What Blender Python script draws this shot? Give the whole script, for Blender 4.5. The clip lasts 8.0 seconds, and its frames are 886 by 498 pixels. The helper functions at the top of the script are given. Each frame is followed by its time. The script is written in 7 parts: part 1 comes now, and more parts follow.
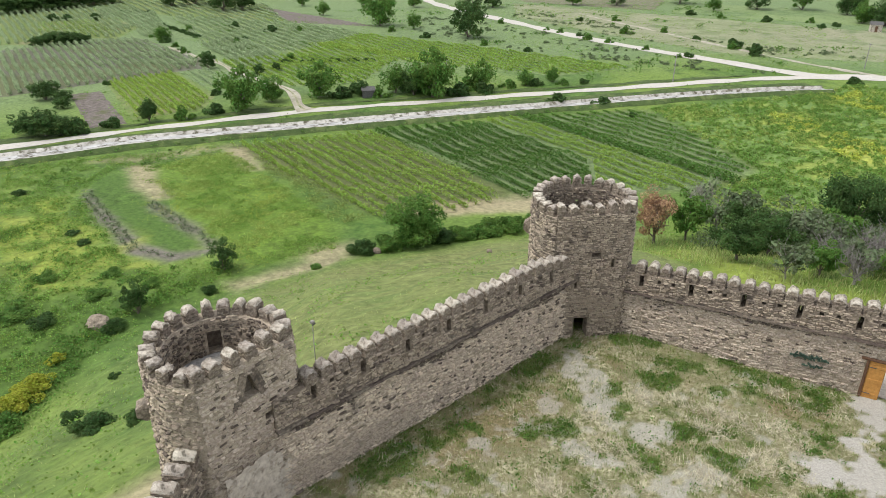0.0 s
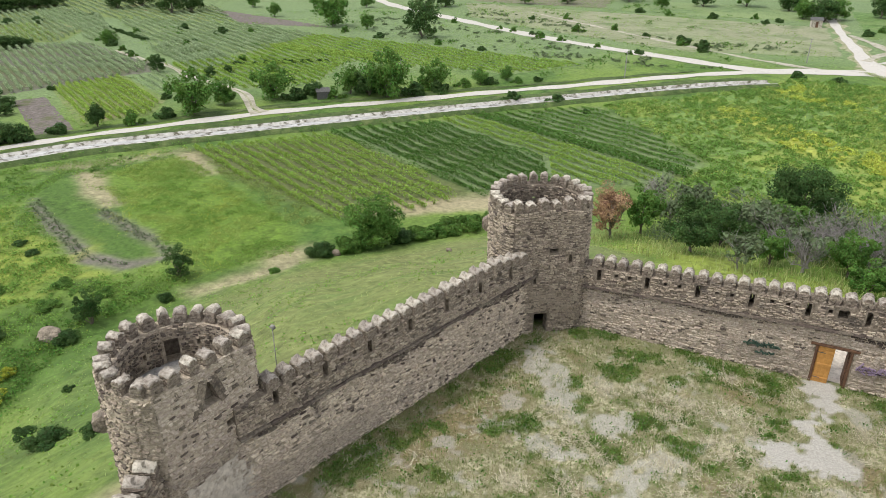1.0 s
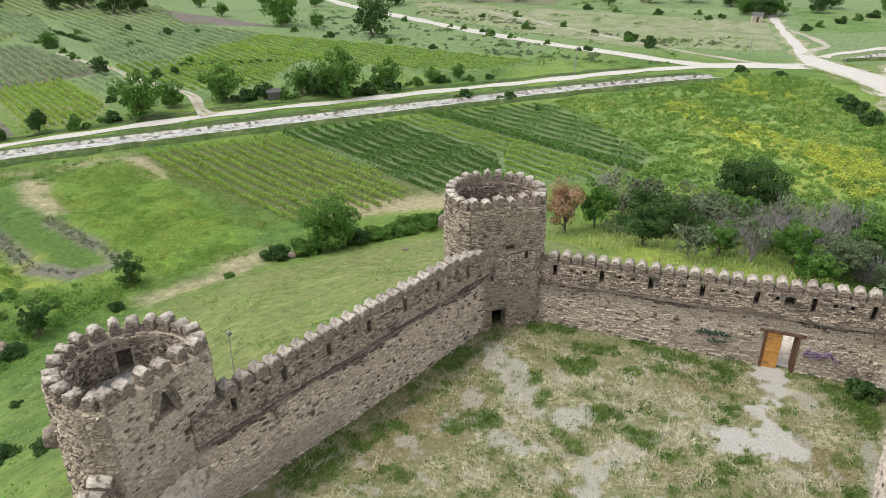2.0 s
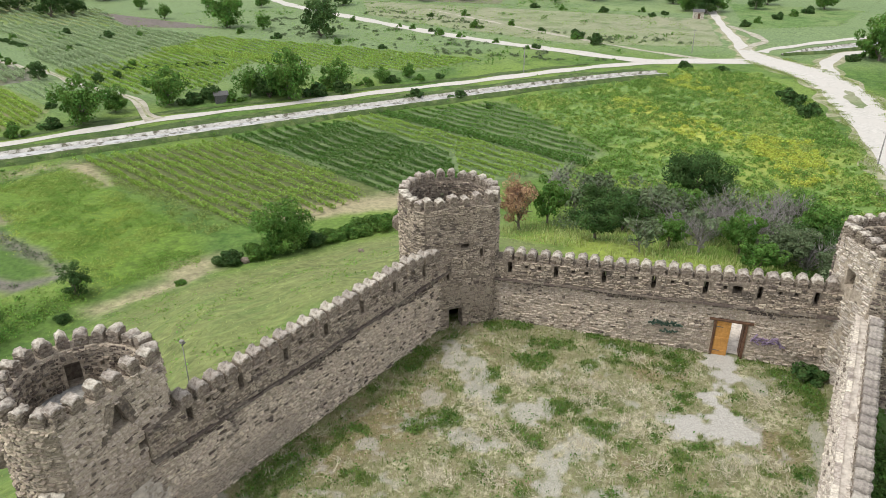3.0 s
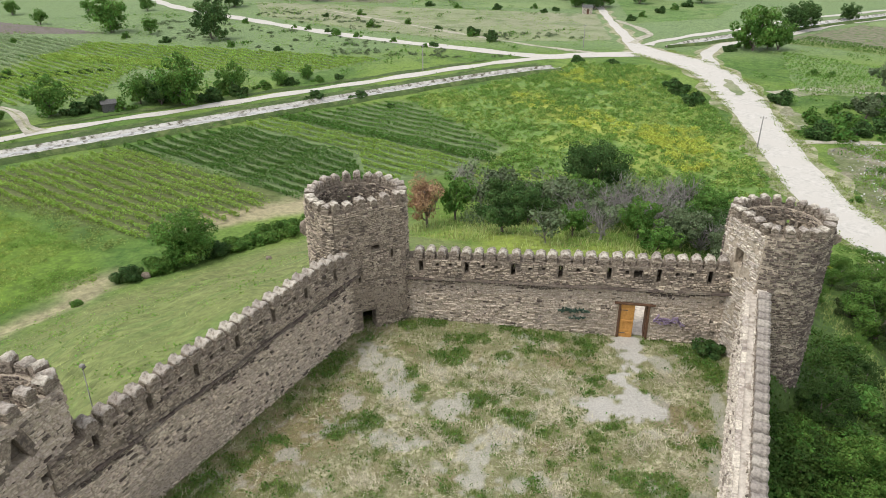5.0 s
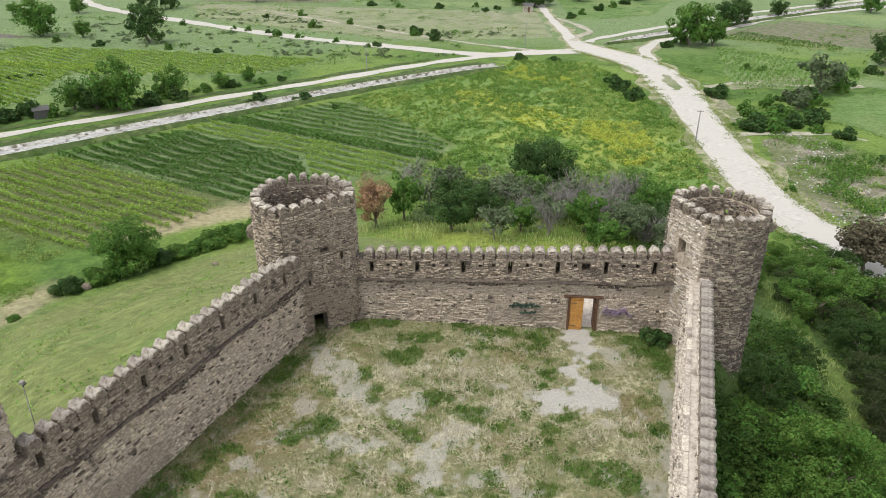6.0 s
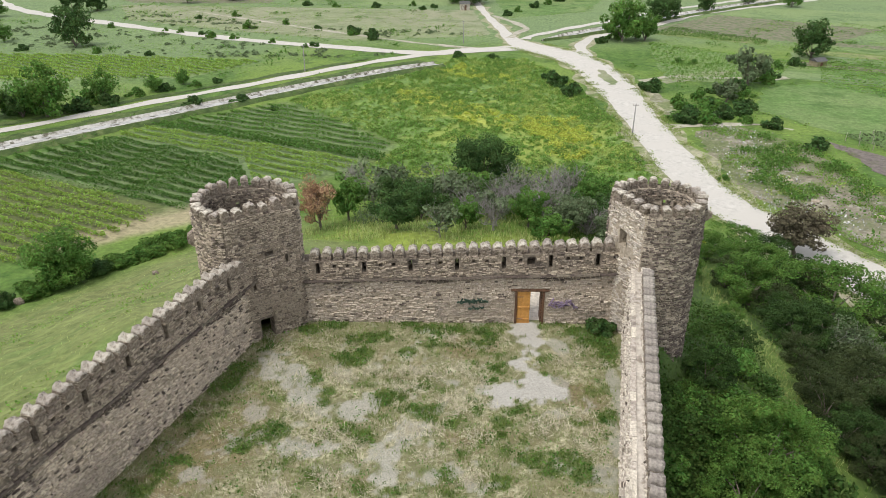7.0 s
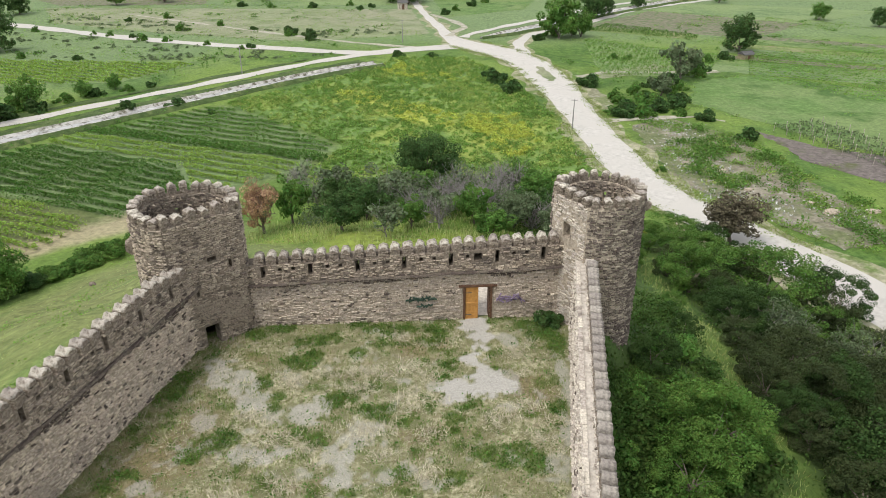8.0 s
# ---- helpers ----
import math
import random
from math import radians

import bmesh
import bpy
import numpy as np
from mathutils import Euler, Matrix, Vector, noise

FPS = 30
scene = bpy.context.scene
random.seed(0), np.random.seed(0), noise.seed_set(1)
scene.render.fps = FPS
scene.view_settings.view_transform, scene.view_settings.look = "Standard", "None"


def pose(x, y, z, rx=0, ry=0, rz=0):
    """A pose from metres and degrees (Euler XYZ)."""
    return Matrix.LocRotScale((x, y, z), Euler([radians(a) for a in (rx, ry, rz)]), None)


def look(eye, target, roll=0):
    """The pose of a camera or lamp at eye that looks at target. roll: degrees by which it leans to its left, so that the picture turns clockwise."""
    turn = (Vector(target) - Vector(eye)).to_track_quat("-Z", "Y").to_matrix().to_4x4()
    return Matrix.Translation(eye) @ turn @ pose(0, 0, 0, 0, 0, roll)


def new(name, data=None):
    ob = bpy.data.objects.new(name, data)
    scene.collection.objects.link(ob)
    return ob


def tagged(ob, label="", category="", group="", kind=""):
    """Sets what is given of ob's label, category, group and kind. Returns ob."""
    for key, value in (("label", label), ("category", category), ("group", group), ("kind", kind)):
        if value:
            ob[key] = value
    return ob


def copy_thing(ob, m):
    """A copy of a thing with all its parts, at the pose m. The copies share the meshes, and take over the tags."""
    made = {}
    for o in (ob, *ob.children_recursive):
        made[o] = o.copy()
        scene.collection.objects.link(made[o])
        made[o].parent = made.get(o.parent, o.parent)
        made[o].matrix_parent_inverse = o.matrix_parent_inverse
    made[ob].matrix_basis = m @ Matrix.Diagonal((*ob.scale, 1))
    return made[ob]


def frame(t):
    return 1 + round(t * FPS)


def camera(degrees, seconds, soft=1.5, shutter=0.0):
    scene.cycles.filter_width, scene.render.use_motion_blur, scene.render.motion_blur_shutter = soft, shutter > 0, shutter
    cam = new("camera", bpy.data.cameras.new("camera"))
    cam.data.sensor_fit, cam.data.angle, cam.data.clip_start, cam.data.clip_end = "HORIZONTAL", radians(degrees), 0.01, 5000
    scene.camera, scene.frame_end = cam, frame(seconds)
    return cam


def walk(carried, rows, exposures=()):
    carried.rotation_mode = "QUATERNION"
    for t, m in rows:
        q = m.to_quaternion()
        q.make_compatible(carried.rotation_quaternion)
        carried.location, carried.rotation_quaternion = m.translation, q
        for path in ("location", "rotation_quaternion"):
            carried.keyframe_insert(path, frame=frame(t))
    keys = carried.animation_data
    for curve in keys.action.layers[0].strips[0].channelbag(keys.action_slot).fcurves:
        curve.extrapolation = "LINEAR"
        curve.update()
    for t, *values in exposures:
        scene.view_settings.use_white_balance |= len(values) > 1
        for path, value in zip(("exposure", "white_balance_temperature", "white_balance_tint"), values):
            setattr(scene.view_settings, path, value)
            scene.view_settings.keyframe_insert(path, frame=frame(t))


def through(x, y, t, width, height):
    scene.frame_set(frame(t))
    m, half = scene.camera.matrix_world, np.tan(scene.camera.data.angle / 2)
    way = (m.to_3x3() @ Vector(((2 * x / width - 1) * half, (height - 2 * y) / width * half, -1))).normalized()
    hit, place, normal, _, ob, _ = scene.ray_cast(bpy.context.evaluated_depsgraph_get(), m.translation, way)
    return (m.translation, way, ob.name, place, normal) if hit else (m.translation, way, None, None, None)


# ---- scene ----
cam = camera(63.80, 8.0, soft=0.85)
PATH = [
    (0, (8.255, -34.852, 21.764), (64.30, -0.01, 29.54)),
    (0.5, (8.289, -34.873, 21.789), (64.26, 0.02, 27.77)),
    (1, (8.302, -34.891, 21.789), (64.27, 0.04, 25.93)),
    (1.5, (8.307, -34.880, 21.813), (64.20, 0.03, 24.05)),
    (3, (8.351, -34.913, 21.880), (64.09, 0.05, 18.12)),
    (3.5, (8.355, -34.934, 21.902), (64.09, 0.05, 16.15)),
    (4, (8.353, -34.940, 21.947), (64.03, 0.03, 14.16)),
    (4.5, (8.350, -34.945, 21.963), (64.01, 0.01, 12.17)),
    (6, (8.364, -35.026, 21.996), (63.95, -0.07, 5.67)),
    (6.5, (8.356, -35.069, 22.009), (63.91, -0.06, 3.25)),
    (7, (8.341, -35.086, 21.993), (63.86, -0.08, 0.83)),
    (7.5, (8.335, -35.098, 21.963), (63.83, -0.05, -1.57)),
    (8, (8.339, -35.121, 21.928), (63.81, -0.08, -3.95)),
]
walk(cam, [(t, pose(*p, *r)) for t, p, r in PATH], [(0, 0.06), (3, 0.06), (4.5, 0.03), (6, -0.02), (8, -0.02)])

# ---- sky, sun, exposure ----
SUN = Vector((-0.34, -0.27, 0.90)).normalized()
world = bpy.data.worlds.new("sky")
scene.world = world
world.use_nodes = True
sky = world.node_tree.nodes.new("ShaderNodeTexSky")
sky.sky_type, sky.sun_disc = "NISHITA", False
sky.sun_elevation, sky.sun_rotation = math.asin(SUN.z), math.atan2(SUN.x, SUN.y)
sky.air_density, sky.dust_density, sky.ozone_density = 1.0, 1.2, 1.0
backing = world.node_tree.nodes["Background"]
backing.inputs["Strength"].default_value = 0.28
veil = world.node_tree.nodes.new("ShaderNodeHueSaturation")
veil.inputs["Saturation"].default_value = 0.2
world.node_tree.links.new(sky.outputs["Color"], veil.inputs["Color"])
world.node_tree.links.new(veil.outputs["Color"], backing.inputs["Color"])
sun = new("sun", bpy.data.lights.new("sun", "SUN"))
sun.data.energy, sun.data.angle, sun.data.color = 2.0, radians(11), (1.0, 0.95, 0.86)
sun.matrix_world = look((0, 0, 0), -SUN)

# ---- materials ----
def surface(name, dark, light, scale=4.0, rough=0.9, bump=0.3, bump_scale=30.0, bump_depth=0.02, stain=None, stain_scale=0.6, stain_from=0.55, vary=0.0, second=None, second_scale=0.15, mask=None, masked=None, gloss=0.2, skew=1.0, streak=None, grain=None):
    """A rough, weathered surface: grain between two colours, larger stains, and a shift of brightness from piece to piece."""
    m = bpy.data.materials.new(name)
    m.use_nodes = True
    nodes, links = m.node_tree.nodes, m.node_tree.links
    bsdf = nodes["Principled BSDF"]
    where = nodes.new("ShaderNodeTexCoord").outputs["Object"]

    def cloud(size, detail=6.0, lo=0.35, hi=0.65):
        n = nodes.new("ShaderNodeTexNoise")
        n.inputs["Scale"].default_value, n.inputs["Detail"].default_value, n.inputs["Roughness"].default_value = size, detail, 0.62
        links.new(where, n.inputs["Vector"])
        r = nodes.new("ShaderNodeMapRange")
        r.inputs["From Min"].default_value, r.inputs["From Max"].default_value = lo, hi
        links.new(n.outputs["Fac"], r.inputs["Value"])
        return r.outputs["Result"]

    def mixed(factor, a, b):
        x = nodes.new("ShaderNodeMix")
        x.data_type = "RGBA"
        links.new(factor, x.inputs["Factor"])
        for socket, value in ((x.inputs[6], a), (x.inputs[7], b)):
            if isinstance(value, tuple):
                socket.default_value = (*value, 1)
            else:
                links.new(value, socket)
        return x.outputs[2]

    colour = mixed(cloud(scale), dark, light)
    if second:
        colour = mixed(cloud(second_scale, 4.0, 0.42, 0.58), colour, second)
    if stain:
        colour = mixed(cloud(stain_scale, 8.0, stain_from, stain_from + 0.12), colour, stain)
    if mask:
        fine, broad = cloud(scale * 1.7), cloud(scale * 0.16, 5.0, 0.42, 0.6)
        for layer, tint in zip(mask, masked):
            a = nodes.new("ShaderNodeAttribute")
            a.attribute_name = layer
            spread_of = (0.88, 1.08) if layer == "gravel" else (0.64, 1.26)
            deep, pale = tuple(c * spread_of[0] for c in tint), tuple(c * spread_of[1] for c in tint)
            shade = mixed(fine, deep, pale)
            shade = mixed(broad, shade, tint)
            if streak and layer == "hill":
                along = nodes.new("ShaderNodeMapping")
                along.inputs["Scale"].default_value = (0.12, 0.12, 1.7)
                links.new(where, along.inputs["Vector"])
                n = nodes.new("ShaderNodeTexNoise")
                n.inputs["Scale"].default_value, n.inputs["Detail"].default_value = 1.0, 5.0
                links.new(along.outputs["Vector"], n.inputs["Vector"])
                r = nodes.new("ShaderNodeMapRange")
                r.inputs["From Min"].default_value, r.inputs["From Max"].default_value = 0.5, 0.66
                links.new(n.outputs["Fac"], r.inputs["Value"])
                shade = mixed(r.outputs["Result"], shade, streak)
            colour = mixed(a.outputs["Fac"], colour, shade)
    if grain:
        size, low, high = grain
        fleck, glow = cloud(size, 7.0, 0.3, 0.7), nodes.new("ShaderNodeHueSaturation")
        r = nodes.new("ShaderNodeMapRange")
        r.inputs["To Min"].default_value, r.inputs["To Max"].default_value = low, high
        links.new(fleck, r.inputs["Value"])
        links.new(r.outputs["Result"], glow.inputs["Value"])
        links.new(colour, glow.inputs["Color"])
        colour = glow.outputs["Color"]
    if vary:
        ob, geo = nodes.new("ShaderNodeObjectInfo"), nodes.new("ShaderNodeNewGeometry")
        s = nodes.new("ShaderNodeMath")
        s.operation = "ADD"
        links.new(ob.outputs["Random"], s.inputs[0])
        links.new(geo.outputs["Random Per Island"], s.inputs[1])
        f = nodes.new("ShaderNodeMath")
        f.operation = "FRACT"
        links.new(s.outputs[0], f.inputs[0])
        bent = nodes.new("ShaderNodeMath")
        bent.operation = "POWER"
        bent.inputs[1].default_value = skew
        links.new(f.outputs[0], bent.inputs[0])
        r = nodes.new("ShaderNodeMapRange")
        r.inputs["To Min"].default_value, r.inputs["To Max"].default_value = 1 - vary, 1 + vary * skew
        links.new(bent.outputs[0], r.inputs["Value"])
        hsv = nodes.new("ShaderNodeHueSaturation")
        links.new(r.outputs["Result"], hsv.inputs["Value"])
        h = nodes.new("ShaderNodeMapRange")
        h.inputs["To Min"].default_value, h.inputs["To Max"].default_value = 0.5 - 0.06 * vary, 0.5 + 0.06 * vary
        links.new(f.outputs[0], h.inputs["Value"])
        links.new(h.outputs["Result"], hsv.inputs["Hue"])
        links.new(colour, hsv.inputs["Color"])
        colour = hsv.outputs["Color"]
    links.new(colour, bsdf.inputs["Base Color"])
    bsdf.inputs["Roughness"].default_value = rough
    bsdf.inputs["Specular IOR Level"].default_value = gloss
    if bump:
        b = nodes.new("ShaderNodeBump")
        b.inputs["Strength"].default_value, b.inputs["Distance"].default_value = bump, bump_depth
        links.new(cloud(bump_scale, 5.0, 0.2, 0.8), b.inputs["Height"])
        links.new(b.outputs["Normal"], bsdf.inputs["Normal"])
    return m


def leafy(name, dark, light, vary=0.35, through=0.35):
    """Leaves: brightness differs from leaf to leaf, and a little light passes through."""
    m = surface(name, dark, light, 2.6, 0.75, 0, vary=vary, gloss=0.15)
    nodes, links = m.node_tree.nodes, m.node_tree.links
    bsdf, out = nodes["Principled BSDF"], nodes["Material Output"]
    t = nodes.new("ShaderNodeBsdfTranslucent")
    links.new(bsdf.inputs["Base Color"].links[0].from_socket, t.inputs["Color"])
    x = nodes.new("ShaderNodeMixShader")
    x.inputs["Fac"].default_value = through
    links.new(bsdf.outputs[0], x.inputs[1])
    links.new(t.outputs[0], x.inputs[2])
    links.new(x.outputs[0], out.inputs["Surface"])
    return m


STONE = surface("rubble_stone", (0.265, 0.216, 0.166), (0.49, 0.415, 0.325), 9.0, 0.92, 0.8, 24.0, 0.03, stain=(0.15, 0.127, 0.105), stain_scale=0.9, stain_from=0.57, vary=0.13, skew=1.2)
MORTAR = surface("lime_mortar", (0.135, 0.11, 0.086), (0.30, 0.25, 0.195), 6.0, 0.95, 0.8, 18.0, 0.05, stain=(0.08, 0.068, 0.057), stain_scale=0.9, stain_from=0.56)
MID_MORTAR = surface("worn_mortar", (0.29, 0.242, 0.188), (0.53, 0.452, 0.355), 6.0, 0.95, 0.8, 16.0, 0.05, stain=(0.10, 0.083, 0.068), stain_scale=2.4, stain_from=0.57)
CAP = surface("mortar_cap", (0.215, 0.182, 0.147), (0.59, 0.54, 0.465), 6.0, 0.95, 0.9, 14.0, 0.05, stain=(0.12, 0.105, 0.085), stain_scale=3.0, stain_from=0.53, vary=0.2)
GREY_CAP = surface("weathered_cap", (0.2, 0.178, 0.155), (0.40, 0.36, 0.315), 6.0, 0.95, 0.8, 14.0, 0.04, stain=(0.14, 0.125, 0.11), stain_scale=3.4, stain_from=0.55, vary=0.2)
MERLON = surface("merlon_rubble", (0.14, 0.115, 0.09), (0.36, 0.30, 0.238), 9.0, 0.95, 0.9, 14.0, 0.05, stain=(0.11, 0.094, 0.08), stain_scale=1.6, vary=0.16)
LIME_STONE = surface("greyed_rubble", (0.46, 0.382, 0.30), (0.76, 0.655, 0.53), 8.0, 0.92, 0.8, 22.0, 0.03, stain=(0.20, 0.166, 0.138), stain_scale=1.1, stain_from=0.57, vary=0.14, skew=1.2)
ROSE_STONE = surface("limewashed_rubble", (0.378, 0.312, 0.25), (0.625, 0.538, 0.442), 8.0, 0.92, 0.8, 22.0, 0.03, stain=(0.18, 0.15, 0.125), stain_scale=1.1, stain_from=0.57, vary=0.12, skew=1.2)
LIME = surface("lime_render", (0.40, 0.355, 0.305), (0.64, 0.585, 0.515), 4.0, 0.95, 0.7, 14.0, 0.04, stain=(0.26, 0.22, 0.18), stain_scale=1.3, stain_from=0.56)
PALE_STONE = surface("sunlit_pale_stone", (0.38, 0.33, 0.275), (0.67, 0.605, 0.52), 11.0, 0.92, 0.7, 26.0, 0.03, stain=(0.22, 0.185, 0.15), stain_scale=0.8, stain_from=0.57, vary=0.2)
BROWN_STONE = surface("shaded_brown_rubble", (0.13, 0.105, 0.085), (0.27, 0.225, 0.185), 7.0, 0.92, 0.5, 28.0, 0.02, vary=0.4, skew=2.2)
VERGE = surface("rank_verge", (0.045, 0.075, 0.022), (0.09, 0.13, 0.04), 0.6, 0.9, 0.6, 3.0, 0.3, stain=(0.13, 0.16, 0.06), stain_scale=0.3)
DARK_STONE = surface("weathered_shade_stone", (0.095, 0.078, 0.064), (0.21, 0.174, 0.142), 7.0, 0.95, 0.5, 28.0, 0.02, vary=0.35)
PLASTER = surface("old_render", (0.44, 0.385, 0.325), (0.66, 0.595, 0.515), 4.0, 0.95, 0.8, 12.0, 0.04, stain=(0.28, 0.235, 0.195), stain_scale=2.6, stain_from=0.54)
GRAVEL = surface("gravel", (0.26, 0.25, 0.235), (0.44, 0.425, 0.40), 9.0, 0.95, 0.4, 40.0, 0.02, stain=(0.22, 0.21, 0.18), stain_scale=0.5)
ROAD = surface("dirt_road", (0.40, 0.38, 0.345), (0.53, 0.505, 0.465), 1.6, 0.95, 0.15, 9.0, 0.03, second=(0.47, 0.445, 0.405), second_scale=0.2, stain=(0.34, 0.32, 0.27), stain_scale=0.25, stain_from=0.62, grain=(9.0, 0.95, 1.05))
TRACK = surface("field_track", (0.27, 0.255, 0.195), (0.43, 0.40, 0.335), 0.6, 0.95, 0.3, 6.0, 0.03, stain=(0.16, 0.20, 0.08), stain_scale=0.5)
CONCRETE = surface("canal_concrete", (0.28, 0.27, 0.24), (0.48, 0.465, 0.43), 0.8, 0.85, 0.3, 12.0, 0.02, stain=(0.09, 0.085, 0.055), stain_scale=0.7, stain_from=0.49)
WATER = surface("canal_water", (0.30, 0.295, 0.28), (0.47, 0.465, 0.45), 0.5, 0.25, 0.1, 3.0, 0.02, stain=(0.10, 0.085, 0.055), stain_scale=0.6, stain_from=0.52, gloss=0.5)
SOIL = surface("ploughed_soil", (0.105, 0.088, 0.078), (0.19, 0.165, 0.15), 1.2, 0.95, 0.6, 5.0, 0.1, stain=(0.10, 0.11, 0.05), stain_scale=0.2)
WEEDY_SOIL = surface("weedy_soil", (0.12, 0.12, 0.075), (0.21, 0.20, 0.14), 0.8, 0.95, 0.5, 5.0, 0.08, stain=(0.09, 0.14, 0.04), stain_scale=0.5, stain_from=0.5)
BARE = surface("bare_earth", (0.22, 0.19, 0.11), (0.36, 0.31, 0.21), 0.8, 0.95, 0.3, 6.0, 0.05, stain=(0.13, 0.17, 0.05), stain_scale=0.35, stain_from=0.5)
VINE_EARTH = surface("vineyard_earth", (0.10, 0.105, 0.078), (0.175, 0.175, 0.135), 0.5, 0.95, 0.4, 6.0, 0.05, second=(0.125, 0.14, 0.07), second_scale=0.06, grain=(1.6, 0.75, 1.25))
VINE_SOIL = surface("vineyard_floor", (0.12, 0.17, 0.055), (0.21, 0.245, 0.095), 0.5, 0.95, 0.3, 6.0, 0.05, second=(0.145, 0.20, 0.06), second_scale=0.08, stain=(0.23, 0.21, 0.12), stain_scale=0.14, stain_from=0.57, grain=(1.6, 0.72, 1.28))
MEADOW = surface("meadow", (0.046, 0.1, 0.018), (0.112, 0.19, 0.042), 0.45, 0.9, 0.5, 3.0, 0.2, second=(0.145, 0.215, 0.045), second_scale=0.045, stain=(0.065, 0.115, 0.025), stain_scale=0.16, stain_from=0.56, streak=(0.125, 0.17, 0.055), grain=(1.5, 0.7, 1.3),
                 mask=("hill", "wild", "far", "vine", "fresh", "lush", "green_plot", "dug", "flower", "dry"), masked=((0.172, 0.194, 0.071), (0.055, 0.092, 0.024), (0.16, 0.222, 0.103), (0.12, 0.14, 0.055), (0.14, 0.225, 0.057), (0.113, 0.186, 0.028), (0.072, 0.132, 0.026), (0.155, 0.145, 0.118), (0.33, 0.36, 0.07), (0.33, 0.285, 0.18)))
LUSH = surface("lush_field", (0.075, 0.145, 0.036), (0.135, 0.215, 0.065), 0.5, 0.9, 0.4, 4.0, 0.1, second=(0.15, 0.21, 0.075), second_scale=0.05, stain=(0.065, 0.125, 0.03), stain_scale=0.12, stain_from=0.53, grain=(1.6, 0.72, 1.28))
ROUGH = surface("rough_ground", (0.17, 0.168, 0.105), (0.32, 0.305, 0.22), 0.6, 0.95, 0.5, 5.0, 0.08, second=(0.15, 0.18, 0.075), second_scale=0.14, stain=(0.36, 0.34, 0.29), stain_scale=0.35, stain_from=0.57, grain=(1.8, 0.68, 1.32))
DUMP = surface("dump_earth", (0.145, 0.13, 0.092), (0.29, 0.262, 0.205), 0.6, 0.95, 0.5, 5.0, 0.08, second=(0.13, 0.15, 0.068), second_scale=0.16, stain=(0.36, 0.34, 0.30), stain_scale=0.35, stain_from=0.6, grain=(1.8, 0.68, 1.32))
SHOULDER = surface("worn_shoulder", (0.19, 0.20, 0.10), (0.37, 0.35, 0.25), 0.5, 0.95, 0.4, 5.0, 0.05, stain=(0.12, 0.17, 0.05), stain_scale=0.3, stain_from=0.52, grain=(1.6, 0.72, 1.28))
CROP = surface("far_crop", (0.105, 0.165, 0.06), (0.165, 0.225, 0.10), 0.35, 0.9, 0.4, 3.0, 0.2, second=(0.18, 0.24, 0.10), second_scale=0.05, grain=(1.6, 0.72, 1.28))
PASTURE = surface("pasture", (0.155, 0.19, 0.09), (0.25, 0.275, 0.155), 0.12, 0.9, 0.3, 3.0, 0.2, second=(0.245, 0.25, 0.16), second_scale=0.03, stain=(0.13, 0.175, 0.075), stain_scale=0.06, grain=(1.6, 0.72, 1.28))
YARD = surface("courtyard_ground", (0.155, 0.15, 0.068), (0.50, 0.465, 0.31), 4.5, 0.95, 0.8, 16.0, 0.07, second=(0.215, 0.212, 0.112), second_scale=0.7, mask=("brown", "green", "gravel"), masked=((0.225, 0.19, 0.10), (0.10, 0.155, 0.038), (0.47, 0.45, 0.41)), grain=(15.0, 0.74, 1.26))
BARK = surface("bark", (0.09, 0.075, 0.06), (0.20, 0.17, 0.14), 6.0, 0.95, 0.6, 20.0, 0.03)
GREY_BARK = surface("grey_twigs", (0.17, 0.155, 0.145), (0.30, 0.28, 0.265), 3.0, 0.95, 0, vary=0.25)
WOOD = surface("orange_door_wood", (0.40, 0.19, 0.045), (0.56, 0.29, 0.08), 5.0, 0.55, 0.2, 30.0, 0.005, gloss=0.4)
DARK_WOOD = surface("dark_frame_wood", (0.085, 0.045, 0.028), (0.16, 0.09, 0.055), 6.0, 0.7, 0.2, 30.0, 0.005)
IRON = surface("dark_iron", (0.06, 0.06, 0.06), (0.13, 0.125, 0.12), 8.0, 0.6, 0.1)
POLE = surface("weathered_pole", (0.20, 0.19, 0.175), (0.34, 0.33, 0.31), 3.0, 0.85, 0.1)
PAINT_PURPLE = surface("purple_spray", (0.22, 0.16, 0.24), (0.34, 0.27, 0.36), 6.0, 0.8, 0)
PAINT_GREEN = surface("dark_green_spray", (0.03, 0.055, 0.04), (0.07, 0.11, 0.08), 6.0, 0.8, 0)
LITTER = surface("pale_litter", (0.28, 0.28, 0.275), (0.60, 0.60, 0.59), 2.0, 0.8, 0, vary=0.5)
STRAW = surface("dry_straw", (0.35, 0.315, 0.21), (0.60, 0.55, 0.41), 3.0, 0.9, 0, vary=0.3)
LEAF = leafy("leaf_green", (0.06, 0.142, 0.026), (0.152, 0.266, 0.056))
LEAF_DARK = leafy("leaf_dark", (0.039, 0.0842, 0.0242), (0.0897, 0.156, 0.0437))
LEAF_SLOPE = leafy("leaf_slope", (0.0216, 0.049, 0.0115), (0.0562, 0.1022, 0.0245), vary=0.3, through=0.22)
LEAF_MID = leafy("leaf_undergrowth", (0.0345, 0.0772, 0.015), (0.0825, 0.1425, 0.0315), vary=0.32, through=0.28)
LEAF_OLIVE = leafy("leaf_olive", (0.03, 0.045, 0.0158), (0.0675, 0.0885, 0.0315), vary=0.3, through=0.25)
LEAF_BRIGHT = leafy("leaf_bright", (0.0975, 0.195, 0.0366), (0.195, 0.315, 0.0732))
